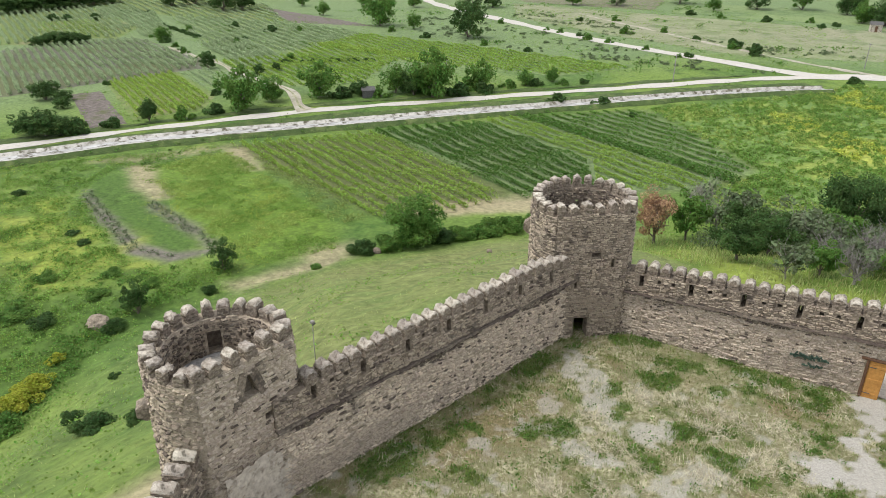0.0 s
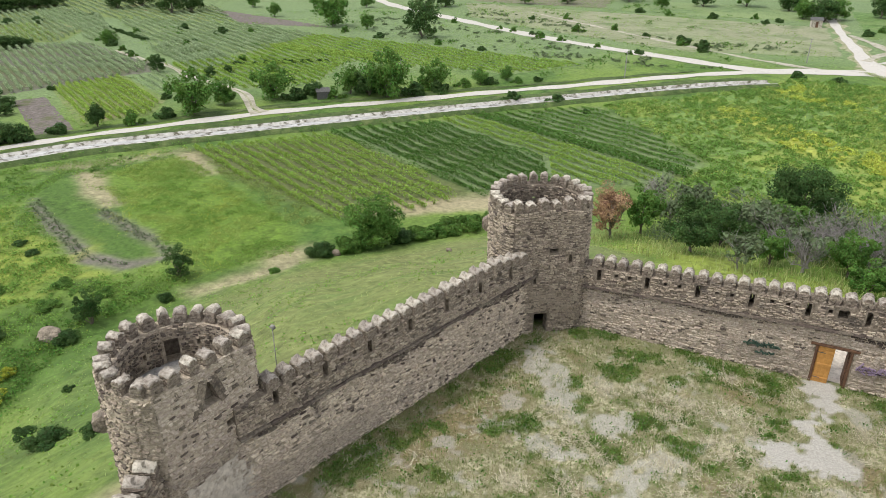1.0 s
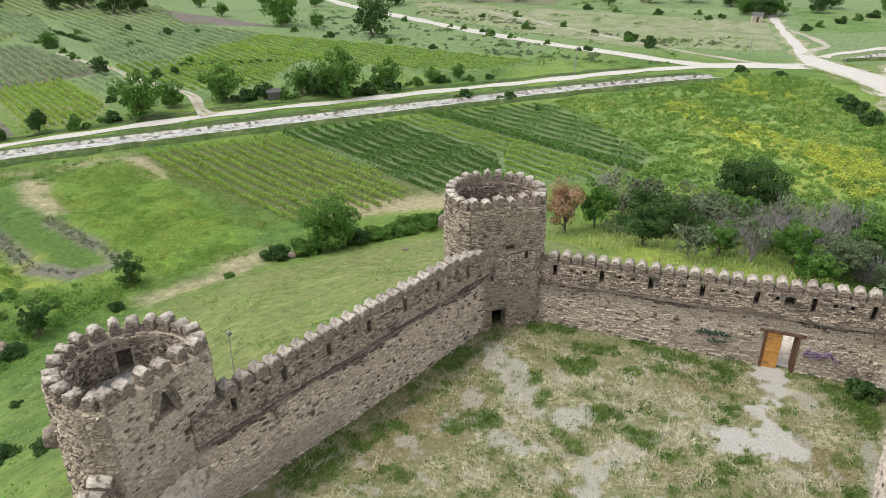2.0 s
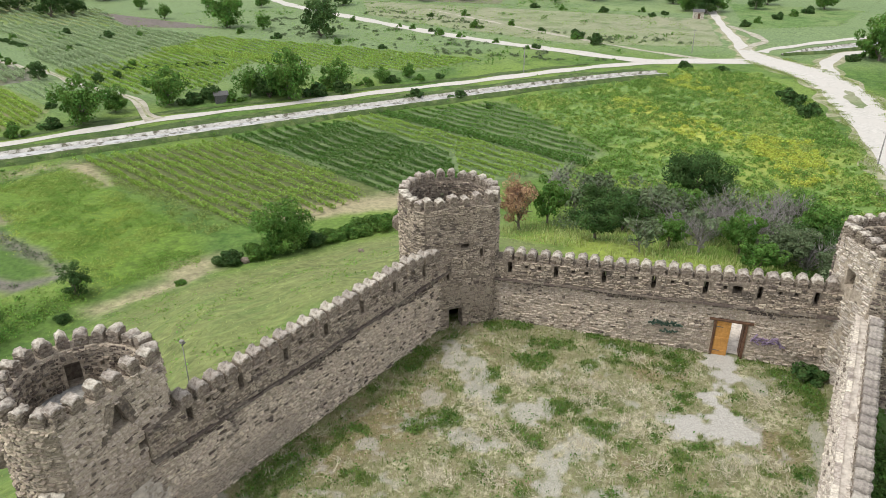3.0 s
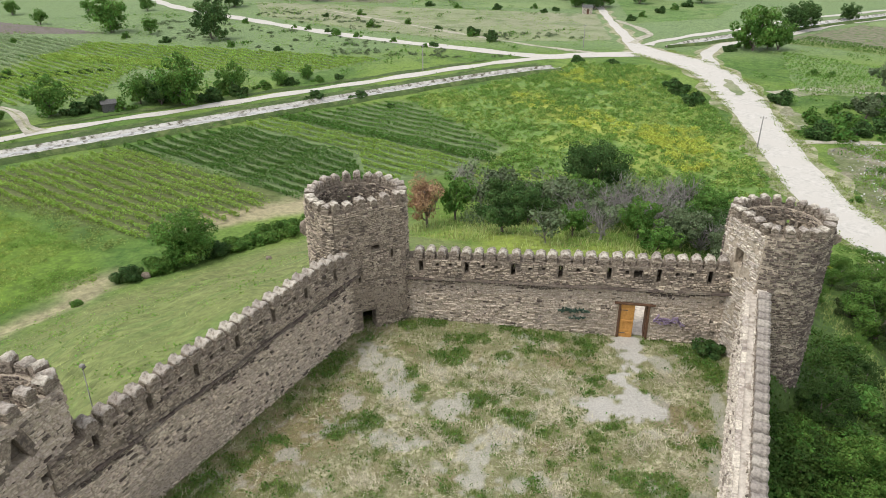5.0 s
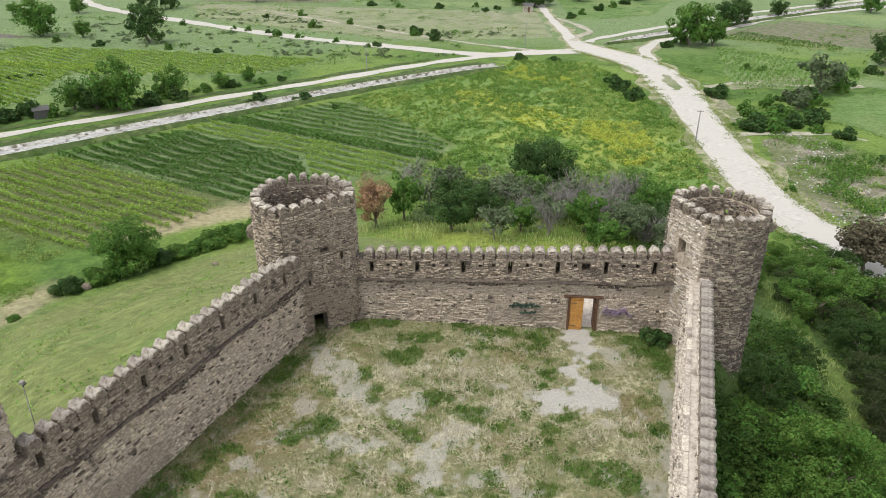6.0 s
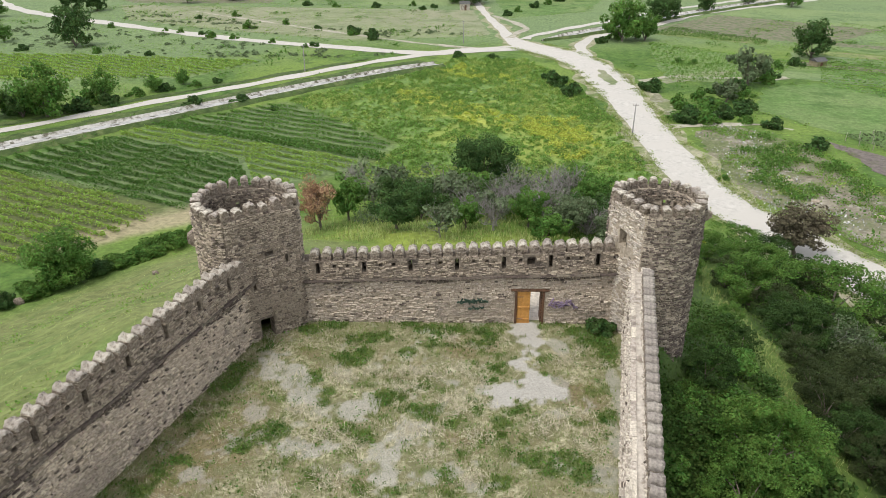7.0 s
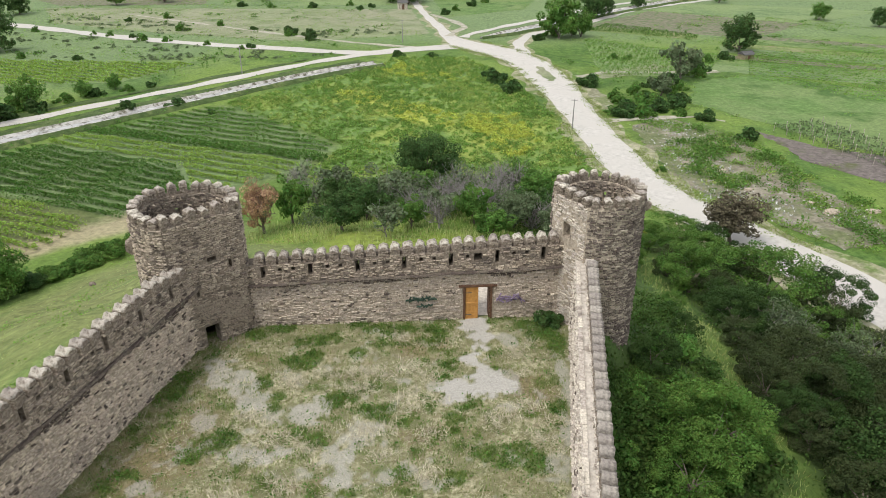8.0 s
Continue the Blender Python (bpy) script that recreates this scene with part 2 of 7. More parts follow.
LEAF_CROWN = leafy("leaf_crown", (0.05, 0.118, 0.02), (0.135, 0.232, 0.046), vary=0.32, through=0.28)
LEAF_GREY = leafy("leaf_grey_green", (0.0875, 0.1249, 0.0587), (0.1759, 0.2202, 0.1173))
LEAF_RUST = leafy("leaf_rust", (0.30, 0.175, 0.105), (0.47, 0.31, 0.20))
LEAF_YELLOW = leafy("yellow_green_leaf", (0.24, 0.28, 0.03), (0.42, 0.44, 0.06))
LEAF_PINE = leafy("pine_brown_green", (0.077, 0.07, 0.042), (0.14, 0.119, 0.077), through=0.1)
VINE = leafy("vine_leaf", (0.1035, 0.2268, 0.0378), (0.2475, 0.3924, 0.0882))
VINE_MID = leafy("vine_leaf_mid", (0.0765, 0.1742, 0.0306), (0.1785, 0.306, 0.0646))
VINE_DARK = leafy("vine_leaf_dark", (0.0537, 0.1342, 0.0245), (0.1303, 0.2339, 0.0475))
# Grey-green of the far rows, paled further: distance haze held in the colour.
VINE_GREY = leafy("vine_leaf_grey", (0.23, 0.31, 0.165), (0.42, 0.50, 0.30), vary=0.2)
VINE_LIGHT = leafy("vine_leaf_light", (0.17, 0.285, 0.046), (0.345, 0.47, 0.10))
VINE_PALE = leafy("vine_leaf_pale", (0.215, 0.335, 0.062), (0.39, 0.50, 0.115))
GRASS = leafy("grass_blade", (0.0885, 0.158, 0.0273), (0.191, 0.259, 0.0614))
YARD_GRASS = leafy("yard_grass", (0.105, 0.17, 0.032), (0.225, 0.285, 0.075))
GRASS_DRY = leafy("grass_dry", (0.257, 0.304, 0.108), (0.392, 0.419, 0.169))
FLOWER = leafy("yellow_flowers", (0.36, 0.42, 0.06), (0.54, 0.58, 0.12))
HERB = leafy("rank_herbs", (0.1144, 0.2288, 0.0396), (0.2288, 0.3432, 0.0748))
HERB_PALE = leafy("pale_herbs", (0.243, 0.342, 0.0765), (0.378, 0.45, 0.126))
WEED = leafy("pale_weeds", (0.19, 0.258, 0.068), (0.299, 0.367, 0.116))
# ---- the lie of the land: a walled plateau on a hill over a flat valley floor ----
VALLEY = -16.0
PLATEAU = ((-6.6, 2.4), (-2.5, 4.2), (8, 2.2), (19, 4.2), (22.4, 2.2), (22.2, -0.8), (20.2, -3.0), (15.8, -20), (14.6, -45), (-11, -45), (-12, -32), (-13.6, -22), (-12.6, -17.6), (-9.2, -16.0))
FOOT = ((-45, -13), (-49, 0), (-46, 13), (-40, 24), (-30, 36), (-20, 47), (-5, 58), (15, 62), (32, 60), (39, 46), (46, 28), (50, 10), (54, -20), (50, -60), (0, -95), (-42, -60))


def signed(px, py, poly):
    """Distance to a closed outline, negative inside, for arrays of places."""
    best, inside = np.full(np.shape(px), 1e9), np.zeros(np.shape(px), bool)
    for (x0, y0), (x1, y1) in zip(poly, poly[1:] + poly[:1]):
        dx, dy = x1 - x0, y1 - y0
        s = np.clip(((px - x0) * dx + (py - y0) * dy) / (dx * dx + dy * dy), 0, 1)
        best = np.minimum(best, np.hypot(px - x0 - s * dx, py - y0 - s * dy))
        with np.errstate(divide="ignore", invalid="ignore"):
            inside ^= ((y0 > py) != (y1 > py)) & (px < x0 + (py - y0) * dx / (dy if dy else 1e-9))
    return np.where(inside, -best, best)


def swell(px, py):
    return 0.5 * np.sin(px * 0.21 + 1.3 * np.sin(py * 0.11)) * np.sin(py * 0.17 + 0.6) + 0.25 * np.sin(px * 0.53 + py * 0.41)


def lattice(px, py, size, seed):
    """Smooth noise from 0 to 1 over the plan, with grains of the given size."""
    grid = np.random.default_rng(seed).random((64, 64))
    x, y = np.asarray(px, float) / size, np.asarray(py, float) / size
    i, j = np.floor(x).astype(int), np.floor(y).astype(int)
    u, v = x - i, y - j
    u, v = u * u * (3 - 2 * u), v * v * (3 - 2 * v)
    g = lambda a, b: grid[a % 64, b % 64]
    return (g(i, j) * (1 - u) + g(i + 1, j) * u) * (1 - v) + (g(i, j + 1) * (1 - u) + g(i + 1, j + 1) * u) * v


def ground_height(px, py):
    px, py = np.asarray(px, float), np.asarray(py, float)
    inner, outer = signed(px, py, PLATEAU), -signed(px, py, FOOT)
    s = np.clip(inner / np.maximum(inner + outer, 1e-6), 0, 1)
    top = -0.5 - 2.0 * np.clip((px - 9) / 12, 0, 1) - 0.7 * np.clip((py + 6) / 8, 0, 1)
    s2 = 0.55 * s + 0.45 * s * s * (3 - 2 * s)
    slope = top + (VALLEY - top) * s2 + 0.9 * swell(px, py) * 4 * s * (1 - s)
    z = np.where(outer <= 0, VALLEY, np.where(inner <= 0, 0.0, slope))
    edge = np.clip(-inner / 0.9, 0, 1)
    return np.where(inner <= 0, top * (1 - edge), z)


# ---- mesh helpers ----
def built(name, verts, faces, material, parent=None, label="", kind="", smooth=False, slots=None):
    """One mesh object from vertices and faces; slots: a material index for each face."""
    me = bpy.data.meshes.new(name)
    me.from_pydata([tuple(v) for v in verts], [], faces)
    for m in material if isinstance(material, tuple) else (material,):
        me.materials.append(m)
    if slots is not None:
        me.polygons.foreach_set("material_index", list(slots))
    if smooth:
        me.polygons.foreach_set("use_smooth", [True] * len(faces))
    ob = new(name, me)
    if parent:
        ob.parent = parent
    return tagged(ob, label=label, kind=kind)


def part(name, bm, material, parent, label=""):
    """Links a bmesh as one mesh object under a thing or a part."""
    me = bpy.data.meshes.new(name)
    bm.to_mesh(me)
    bm.free()
    me.materials.append(material)
    ob = new(name, me)
    ob.parent = parent
    return tagged(ob, label=label)


def block(sx, sy, sz, at=(0, 0, 0), bevel=0.02, turn=None):
    """A bevelled box as a bmesh, its centre at the given place."""
    bm = bmesh.new()
    bmesh.ops.create_cube(bm, size=1)
    bmesh.ops.scale(bm, vec=(sx, sy, sz), verts=bm.verts)
    if bevel:
        bmesh.ops.bevel(bm, geom=bm.edges[:], offset=bevel, segments=1, affect="EDGES")
    bmesh.ops.transform(bm, matrix=Matrix.Translation(at) @ (turn or Matrix()), verts=bm.verts)
    return bm


def tube(points, radii, sides=8):
    """Vertices and faces of a tapered tube along points."""
    verts, faces = [], []
    for i, p in enumerate(points):
        ahead = (Vector(points[min(i + 1, len(points) - 1)]) - Vector(points[max(i - 1, 0)])).normalized()
        a = ahead.orthogonal().normalized()
        b = ahead.cross(a)
        for k in range(sides):
            t = 2 * math.pi * k / sides
            verts.append(Vector(p) + (a * math.cos(t) + b * math.sin(t)) * radii[i])
        if i:
            for k in range(sides):
                n = (k + 1) % sides
                faces.append(((i - 1) * sides + k, (i - 1) * sides + n, i * sides + n, i * sides + k))
    faces.append(tuple(range((len(points) - 1) * sides, len(points) * sides)))
    return verts, faces


# ---- ground: one sheet from the hill to the horizon ----
def spread(lo, hi, step, far):
    """Coordinates that are close together between lo and hi, and wider and wider apart out to far."""
    middle = np.arange(lo, hi + step / 2, step)
    out, x, s = [], 0.0, step
    while x < far:
        s *= 1.35
        x += s
        out.append(x)
    return np.concatenate([lo - np.array(out[::-1]), middle, hi + np.array(out)])


gx, gy = spread(-110, 62, 1.0, 2600), spread(-50, 158, 1.0, 2600)
GX, GY = np.meshgrid(gx, gy)
inner, outer = signed(GX, GY, PLATEAU), -signed(GX, GY, FOOT)
GZ = ground_height(GX, GY)
slope_zone = (outer > 0) & (inner > 0)
GZ = GZ + np.where(slope_zone, 0.06 * np.sin(GX * 2.1 + 2 * np.sin(GY * 0.9)) + 0.05 * np.sin(GY * 2.7 + GX), 0.0)
ground = built("ground", np.stack([GX, GY, GZ], -1).reshape(-1, 3), [(j * len(gx) + i, j * len(gx) + i + 1, (j + 1) * len(gx) + i + 1, (j + 1) * len(gx) + i) for j in range(len(gy) - 1) for i in range(len(gx) - 1)], MEADOW, kind="structure", smooth=True, label="green hill meadow running down to a flat valley")
hill = np.clip(np.minimum(outer, 6) / 6, 0, 1) * (GX < 14) * np.clip((GX + 48) / 6, 0, 1) * np.clip(0.25 + (GY + 0.8 * GX + 34) / 18, 0.25, 1)
hill = hill * np.clip(1.2 - 0.7 * lattice(GX, GY, 9, 98), 0.4, 1)
ridge_x = np.interp(GY, (-12, -6, 3, 7, 19, 34), (28.5, 28.5, 30.6, 30.5, 33.4, 36))
wild = np.clip(outer / 4, 0, 1) * np.clip((GX - 12) / 5, 0, 1) * np.clip((np.abs(GX - ridge_x) - 0.6) / 1.8, 0.4, 1)


def patch(outline, edge=1.6, rough=1.5, seed=71):
    """How fully places lie inside an outline of the plan, its border soft and ragged."""
    d = signed(GX, GY, outline) + rough * (lattice(GX, GY, 3.1, seed) + 0.6 * lattice(GX, GY, 1.3, seed + 1) - 0.8)
    return np.clip(0.5 - d / edge, 0, 1)


lush = np.maximum(patch(((-88, 36), (-81, 49), (-70, 44), (-46, 33), (-42, 27), (-47, 19), (-54, 20), (-60, 23), (-75, 30)), 2.5), 0.9 * patch(((-9, 60), (-9, 40), (-4, 30), (4, 22), (18, 24), (26, 28), (26, 42), (14, 46), (4, 56)), 5))
lush = np.maximum(lush, 0.55 * patch(((-86, 20), (-88, 8), (-74, 4), (-60, 4), (-58, 10), (-70, 14)), 6, 5, 75))
lush = np.maximum(lush, 0.7 * patch(((-64, -20), (-60, -6), (-52, 0), (-50, -10), (-52, -24)), 5, 5, 77))
green_plot = 0.75 * patch(((-66, -26), (-76, -8), (-72, 1), (-60, 3), (-54, 12), (-47, 17), (-44.6, 12), (-47.5, 3), (-46, -8), (-42, -22)), 5, 5, 97)
green_plot = np.maximum(green_plot, patch(((-85, 24), (-89, 33), (-74, 27.5), (-57, 20), (-56.5, 15)), 1.5, 0.8))
dug = np.maximum(patch(((-86, 25), (-84.4, 22.6), (-62.8, 13.2), (-57, 14.4), (-53.6, 19.4), (-55, 20.6), (-57.6, 17), (-62.6, 16)), 1.0, 0.8), 0.9 * patch(((-74, 26.9), (-73.4, 25), (-60.4, 21.2), (-54.6, 18.8), (-54.4, 20.4), (-60.4, 23)), 1.0, 0.8))
trodden = np.maximum(patch(((-90.5, 35.6), (-87, 37.5), (-79, 32), (-72.6, 29), (-74, 26.6), (-82, 29.5)), 1.6, 1.0), patch(((-84, 49.5), (-80.5, 51.5), (-69.5, 45), (-71.5, 42.6)), 1.6, 1.0))
trodden = np.maximum(0.85 * trodden, 0.6 * patch(((-97, 33), (-96, 37), (-84, 51), (-82, 49), (-88, 38)), 2, 1.5))
lanes = 0.85 * patch(((-66, 71), (-46, 93), (-27, 111), (-12, 96), (-1, 82), (-7, 70), (-27.6, 53.4), (-40, 59.4)), 2.0, 1.0, 105)
vine = patch(((-84, 50), (-64, 72), (-46, 93), (-27, 111), (-12, 96), (-1, 82), (-7, 70), (-30, 52), (-42, 38)), 2.5, 2.0, 81)
fresh = patch(((-24, 112), (-1, 86), (-3, 72), (4, 63), (34, 62), (38.4, 72), (38.2, 100), (35, 132), (27, 154), (10, 156), (2, 141)), 2.5, 2.0, 83)
flower = fresh * np.clip(7 * (0.6 * lattice(GX * 0.8, GY * 0.55, 7, 85) + 0.4 * lattice(GX, GY, 2.3, 86) - 0.62 + 0.13 * np.clip((GX - 4) / 18, 0, 1) * np.clip((GY - 70) / 20, 0, 1)), 0, 0.85)
flower = np.maximum(0.5 * flower, 0.9 * patch(((-4, 124), (4, 119), (14, 108), (21, 98), (19, 93), (10, 97), (4, 106), (-4, 116)), 6, 9, 101))
flower = np.maximum(flower, 0.75 * patch(((24, 96), (32, 98), (33, 84), (27, 78), (22, 86)), 6, 9, 103))
flower = np.maximum(flower, 0.5 * patch(((-86, 18), (-84, 10), (-72, 5), (-62, 6), (-60, 11), (-72, 14)), 4, 9, 87))
flower = np.maximum(flower, 0.55 * patch(((7, 3.5), (18, 4.6), (21, 8), (17, 12), (10, 10)), 3, 3, 107))
flower = np.maximum(flower, 0.4 * patch(((-6, 36), (0, 26), (8, 20), (22, 22), (24, 28), (8, 31), (-2, 38)), 4, 5, 109))
# The far tint pales the meadow with distance: haze put into the colour.
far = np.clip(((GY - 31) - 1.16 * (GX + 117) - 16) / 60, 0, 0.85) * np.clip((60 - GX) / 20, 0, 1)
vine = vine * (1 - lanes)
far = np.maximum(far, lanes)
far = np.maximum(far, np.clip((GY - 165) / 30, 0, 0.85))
trodden = np.maximum(trodden, 0.8 * patch(((-47, 13.6), (-44, 12.6), (-40.6, 19), (-38.6, 26), (-41, 29), (-44.4, 27), (-43.4, 20)), 2.2, 2.0, 89))
trodden = np.maximum(trodden, 0.9 * patch(((-42, 40), (-42, 44), (-29, 54.5), (-22, 57), (-20, 54), (-31, 46)), 2.2, 2.0, 91))
dry = np.maximum(trodden, 0.9 * patch(((-17.5, -26), (-13, -26), (-12.6, -19.4), (-13.8, -18.6), (-15, -20.6)), 1.5, 1.2, 99))
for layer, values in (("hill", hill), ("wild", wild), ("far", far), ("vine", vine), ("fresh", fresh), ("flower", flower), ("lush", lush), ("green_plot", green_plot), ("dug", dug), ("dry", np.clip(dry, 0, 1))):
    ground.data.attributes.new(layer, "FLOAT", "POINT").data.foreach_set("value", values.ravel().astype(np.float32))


layers, EDGES, LINES = [], [], []


def plot(name, outline, material, lift, label, z=VALLEY, step=1.6):
    """A flat field laid just over the valley floor, its edge a little uneven."""
    rim = []
    layers.append(name)
    lift = lift * 0.2 + 0.0022 * len(layers)
    for (x0, y0), (x1, y1) in zip(outline, outline[1:] + outline[:1]):
        n = max(2, int(math.hypot(x1 - x0, y1 - y0) / step))
        for k in range(n):
            s = k / n
            x, y = x0 + (x1 - x0) * s, y0 + (y1 - y0) * s
            w = 0.9 * math.sin(x * 1.9 + y * 1.7) + 0.6 * math.sin(x * 0.37 - y * 0.5)
            rim.append((x + 0.5 * w, y - 0.4 * w, z + lift))
    EDGES.extend((x, y) for x, y, _ in rim)
    return tagged(built(name, rim, [tuple(range(len(rim)))], material, kind="structure", label=label), category="field")


def smooth_line(points, step=1.5):
    """A Catmull-Rom curve through points of the plan."""
    p = [Vector((*q, 0)[:3]) for q in points]
    p = [p[0] * 2 - p[1]] + p + [p[-1] * 2 - p[-2]]
    out = []
    for a, b, c, d in zip(p, p[1:], p[2:], p[3:]):
        n = max(2, int((c - b).length / step))
        for k in range(n):
            t = k / n
            out.append(0.5 * (2 * b + (c - a) * t + (2 * a - 5 * b + 4 * c - d) * t * t + (3 * b - a - 3 * c + d) * t ** 3))
    return out + [p[-2]]


def ribbon(name, points, widths, material, lift, label, category="road", wobble=0.35, profile=None, slots=None):
    """A strip along a curve; profile: offsets across and heights; slots: a material for each strip."""
    line = smooth_line(points)
    counts = [max(2, int(math.dist(a, b) / 1.5)) for a, b in zip(points, points[1:])]
    knots = np.concatenate([[0], np.cumsum(counts)]) / sum(counts) if len(widths) == len(points) else np.linspace(0, 1, len(widths))
    LINES.append((line, max(widths) / 2 * 1.15))
    profile = profile or [(-1, 0), (-0.5, 0), (0, 0), (0.5, 0), (1, 0)]
    verts, faces, index, n = [], [], [], len(profile)
    for i, p in enumerate(line):
        t = (line[min(i + 1, len(line) - 1)] - line[max(i - 1, 0)]).normalized()
        side = Vector((t.y, -t.x, 0))
        half = np.interp(i / (len(line) - 1), knots, widths) / 2
        for k, (a, h) in enumerate(profile):
            w = wobble * (math.sin(i * 0.63 + k * 2.1) + 0.7 * math.sin(i * 0.21 + k)) if k in (0, n - 1) else 0
            q = p + side * (a * half + w)
            verts.append((q.x, q.y, VALLEY + lift + h))
        if i:
            for k in range(n - 1):
                faces.append(((i - 1) * n + k, i * n + k, i * n + k + 1, (i - 1) * n + k + 1))
                index.append(slots[k] if slots else 0)
    return tagged(built(name, verts, faces, material, kind="structure", label=label, slots=index, smooth=True), category=category)


# ---- fields of the valley ----
plot("field_vines_far", ((-208, 83), (-199, 109), (-189, 120), (-145, 104), (-138, 96.5), (-145, 74), (-153, 50)), VINE_EARTH, 0.02, "bare grey-brown floor of a distant vineyard")
plot("field_vines_young", ((-146.5, 74), (-140, 90), (-113, 77), (-106, 66), (-112, 54)), VINE_SOIL, 0.02, "floor of a young yellow-green vineyard")
plot("field_ploughed", ((-141, 61), (-139, 67), (-111, 52), (-114, 46)), SOIL, 0.03, "ploughed dark brown soil plot")
plot("field_vines_north", ((-284, 129), (-281, 167), (-209, 135), (-196, 116), (-204, 113), (-208, 97), (-218, 90)), VINE_SOIL, 0.02, "floor of a far vineyard")
plot("field_beyond", ((-335, 150), (-300, 232), (-212, 203), (-174, 171), (-222, 161), (-277, 169)), VINE_SOIL, 0.02, "floor of the farthest vineyards")
plot("field_crop_north", ((-221, 160), (-174, 170), (-134, 163), (-131, 124), (-168, 125)), CROP, 0.02, "distant green crop field")
plot("field_crop_middle", ((-141, 104), (-131, 120), (-100, 129), (-92, 102), (-104, 92)), CROP, 0.03, "green crop field behind the roadside trees")
plot("field_crop_east", ((-131, 120), (-134, 162), (-79, 158), (-41, 152), (-55, 133), (-99, 129)), CROP, 0.025, "bright green vine field along the road")
plot("field_soil_far", ((-210, 198), (-158, 184), (-139, 178), (-172, 170)), SOIL, 0.03, "far ploughed field")
plot("field_pasture", ((-125, 262), (16, 250), (20, 194), (-20, 184), (-62, 200), (-105, 222)), PASTURE, 0.02, "pale pasture between the tracks")
plot("field_north", ((-62, 304), (8, 296), (13, 264), (-58, 262)), CROP, 0.02, "far green crop field beyond the pasture")
plot("field_north_mown", ((25, 300), (74, 292), (58, 246), (28, 230)), LUSH, 0.02, "far mown green field beside the track")
plot("field_north_fallow", ((-150, 300), (-70, 304), (-66, 268), (-122, 268)), WEEDY_SOIL, 0.02, "far fallow field with weeds")
plot("field_right", ((66, 182), (97, 154), (82, 130), (58, 133)), CROP, 0.02, "green vineyard field across the road")
plot("field_green_right", ((69, 108), (79, 126), (96, 132), (118, 112), (98, 74), (88, 74), (82, 84)), LUSH, 0.02, "green field across the road")
plot("field_soil_right", ((74, 87), (80.4, 76.5), (88.4, 72), (100, 50), (88, 46), (80.7, 60), (74.6, 69)), SOIL, 0.03, "brown soil of a staked young vineyard")
plot("field_far_right", ((105, 240), (128, 262), (194, 233), (148, 207)), CROP, 0.025, "grey-green far field")
plot("field_brown_right", ((73, 206), (82, 215), (105, 240), (148, 207), (118, 180), (102, 189)), WEEDY_SOIL, 0.032, "pale brown far field")
plot("field_rows_right", ((81, 212), (103, 187), (100, 179), (71, 197)), VINE_SOIL, 0.02, "brown-green vineyard strip across the road")
strip_ahead, strip_over = Vector((0.88, -0.475)), Vector((0.475, 0.88))
for k, (cover_stuff, wide) in enumerate(((CROP, 9), (LUSH, 7), (WEEDY_SOIL, 5), (CROP, 10), (VINE_SOIL, 7), (LUSH, 9), (WEEDY_SOIL, 6))):
    a = Vector((86, 137)) + strip_over * (k * 8.6)
    b = a + strip_ahead * 80
    plot("field_strip", tuple(tuple(q) for q in (a, b, b + strip_over * wide, a + strip_over * wide)), cover_stuff, 0.02, ("striped green field far across the road", "mown green field strip", "weedy brown field strip", "green crop strip", "vineyard strip", "mown green field strip", "weedy brown field strip")[k], step=3.0)
plot("verge_right", ((58, 136.5), (75, 145), (78, 142), (66, 134), (57, 129.5)), PASTURE, 0.03, "pale mown strip across the road")
plot("worn_verge", ((49.5, 104), (49.5, 128), (53, 129), (54, 108), (52, 100)), ROUGH, 0.02, "worn dry verge beside the road")
plot("dump_ground", ((50, 62), (52, 90), (60, 97), (69, 84), (70, 62), (72, 40), (62, 38)), DUMP, 0.02, "rough weedy ground strewn with litter")

# ---- roads and canal ----
# the roads lie over all the fields
MAIN_LINE = ((78, -40), (64, 5), (56.5, 31), (48.6, 50), (45.2, 61), (44.5, 76), (44.6, 92), (44.7, 110), (44.7, 128), (43.4, 146), (39.4, 160), (33.4, 170.5), (28.4, 179), (25.6, 190), (24.0, 206), (21, 232), (19, 254), (16, 300))
ribbon("canal_road", ((-160, -30), (-117.3, 30.7), (-105.1, 50.4), (-86.1, 76.7), (-65.3, 98.8), (-41.8, 123), (-9.8, 154.7), (8, 166), (22, 170), (33, 171)), (2.6, 2.6, 3.0, 3.4, 4.6), ROAD, 0.090, "pale dirt road along the canal")
ribbon("main_road", MAIN_LINE, (9, 8.5, 8.2, 7.8, 7.2, 6.8, 6.8, 7.6, 9.6, 10.6, 10.6, 10.0, 7.5, 4.6, 3.2, 2.8, 2.8, 3), ROAD, 0.105, "wide pale dirt road round the foot of the hill", wobble=0.2)
ribbon("road_shoulder", MAIN_LINE, (13, 12.5, 12, 11.6, 11.4, 11, 11, 11, 13, 14, 14, 13, 11, 8, 6, 5, 5, 5), SHOULDER, 0.068, "worn grassy shoulder of the dirt road", "verge", 1.0)
ribbon("track_shoulder", ((41.5, 150), (43.2, 160), (44.2, 169), (45.6, 178), (49.8, 187.6), (54.4, 194), (64, 203)), (10, 8, 6, 5, 5, 5, 5), SHOULDER, 0.066, "worn grassy shoulder of the track", "verge", 0.8)
ribbon("meadow_road", ((-230, 330), (-160, 250), (-110.5, 216), (-60.6, 187), (-25, 173), (-1.5, 165), (12, 168.5), (24, 172), (32, 171)), (4, 4.5, 5, 5, 6), ROAD, 0.098, "pale dirt road across the pasture")
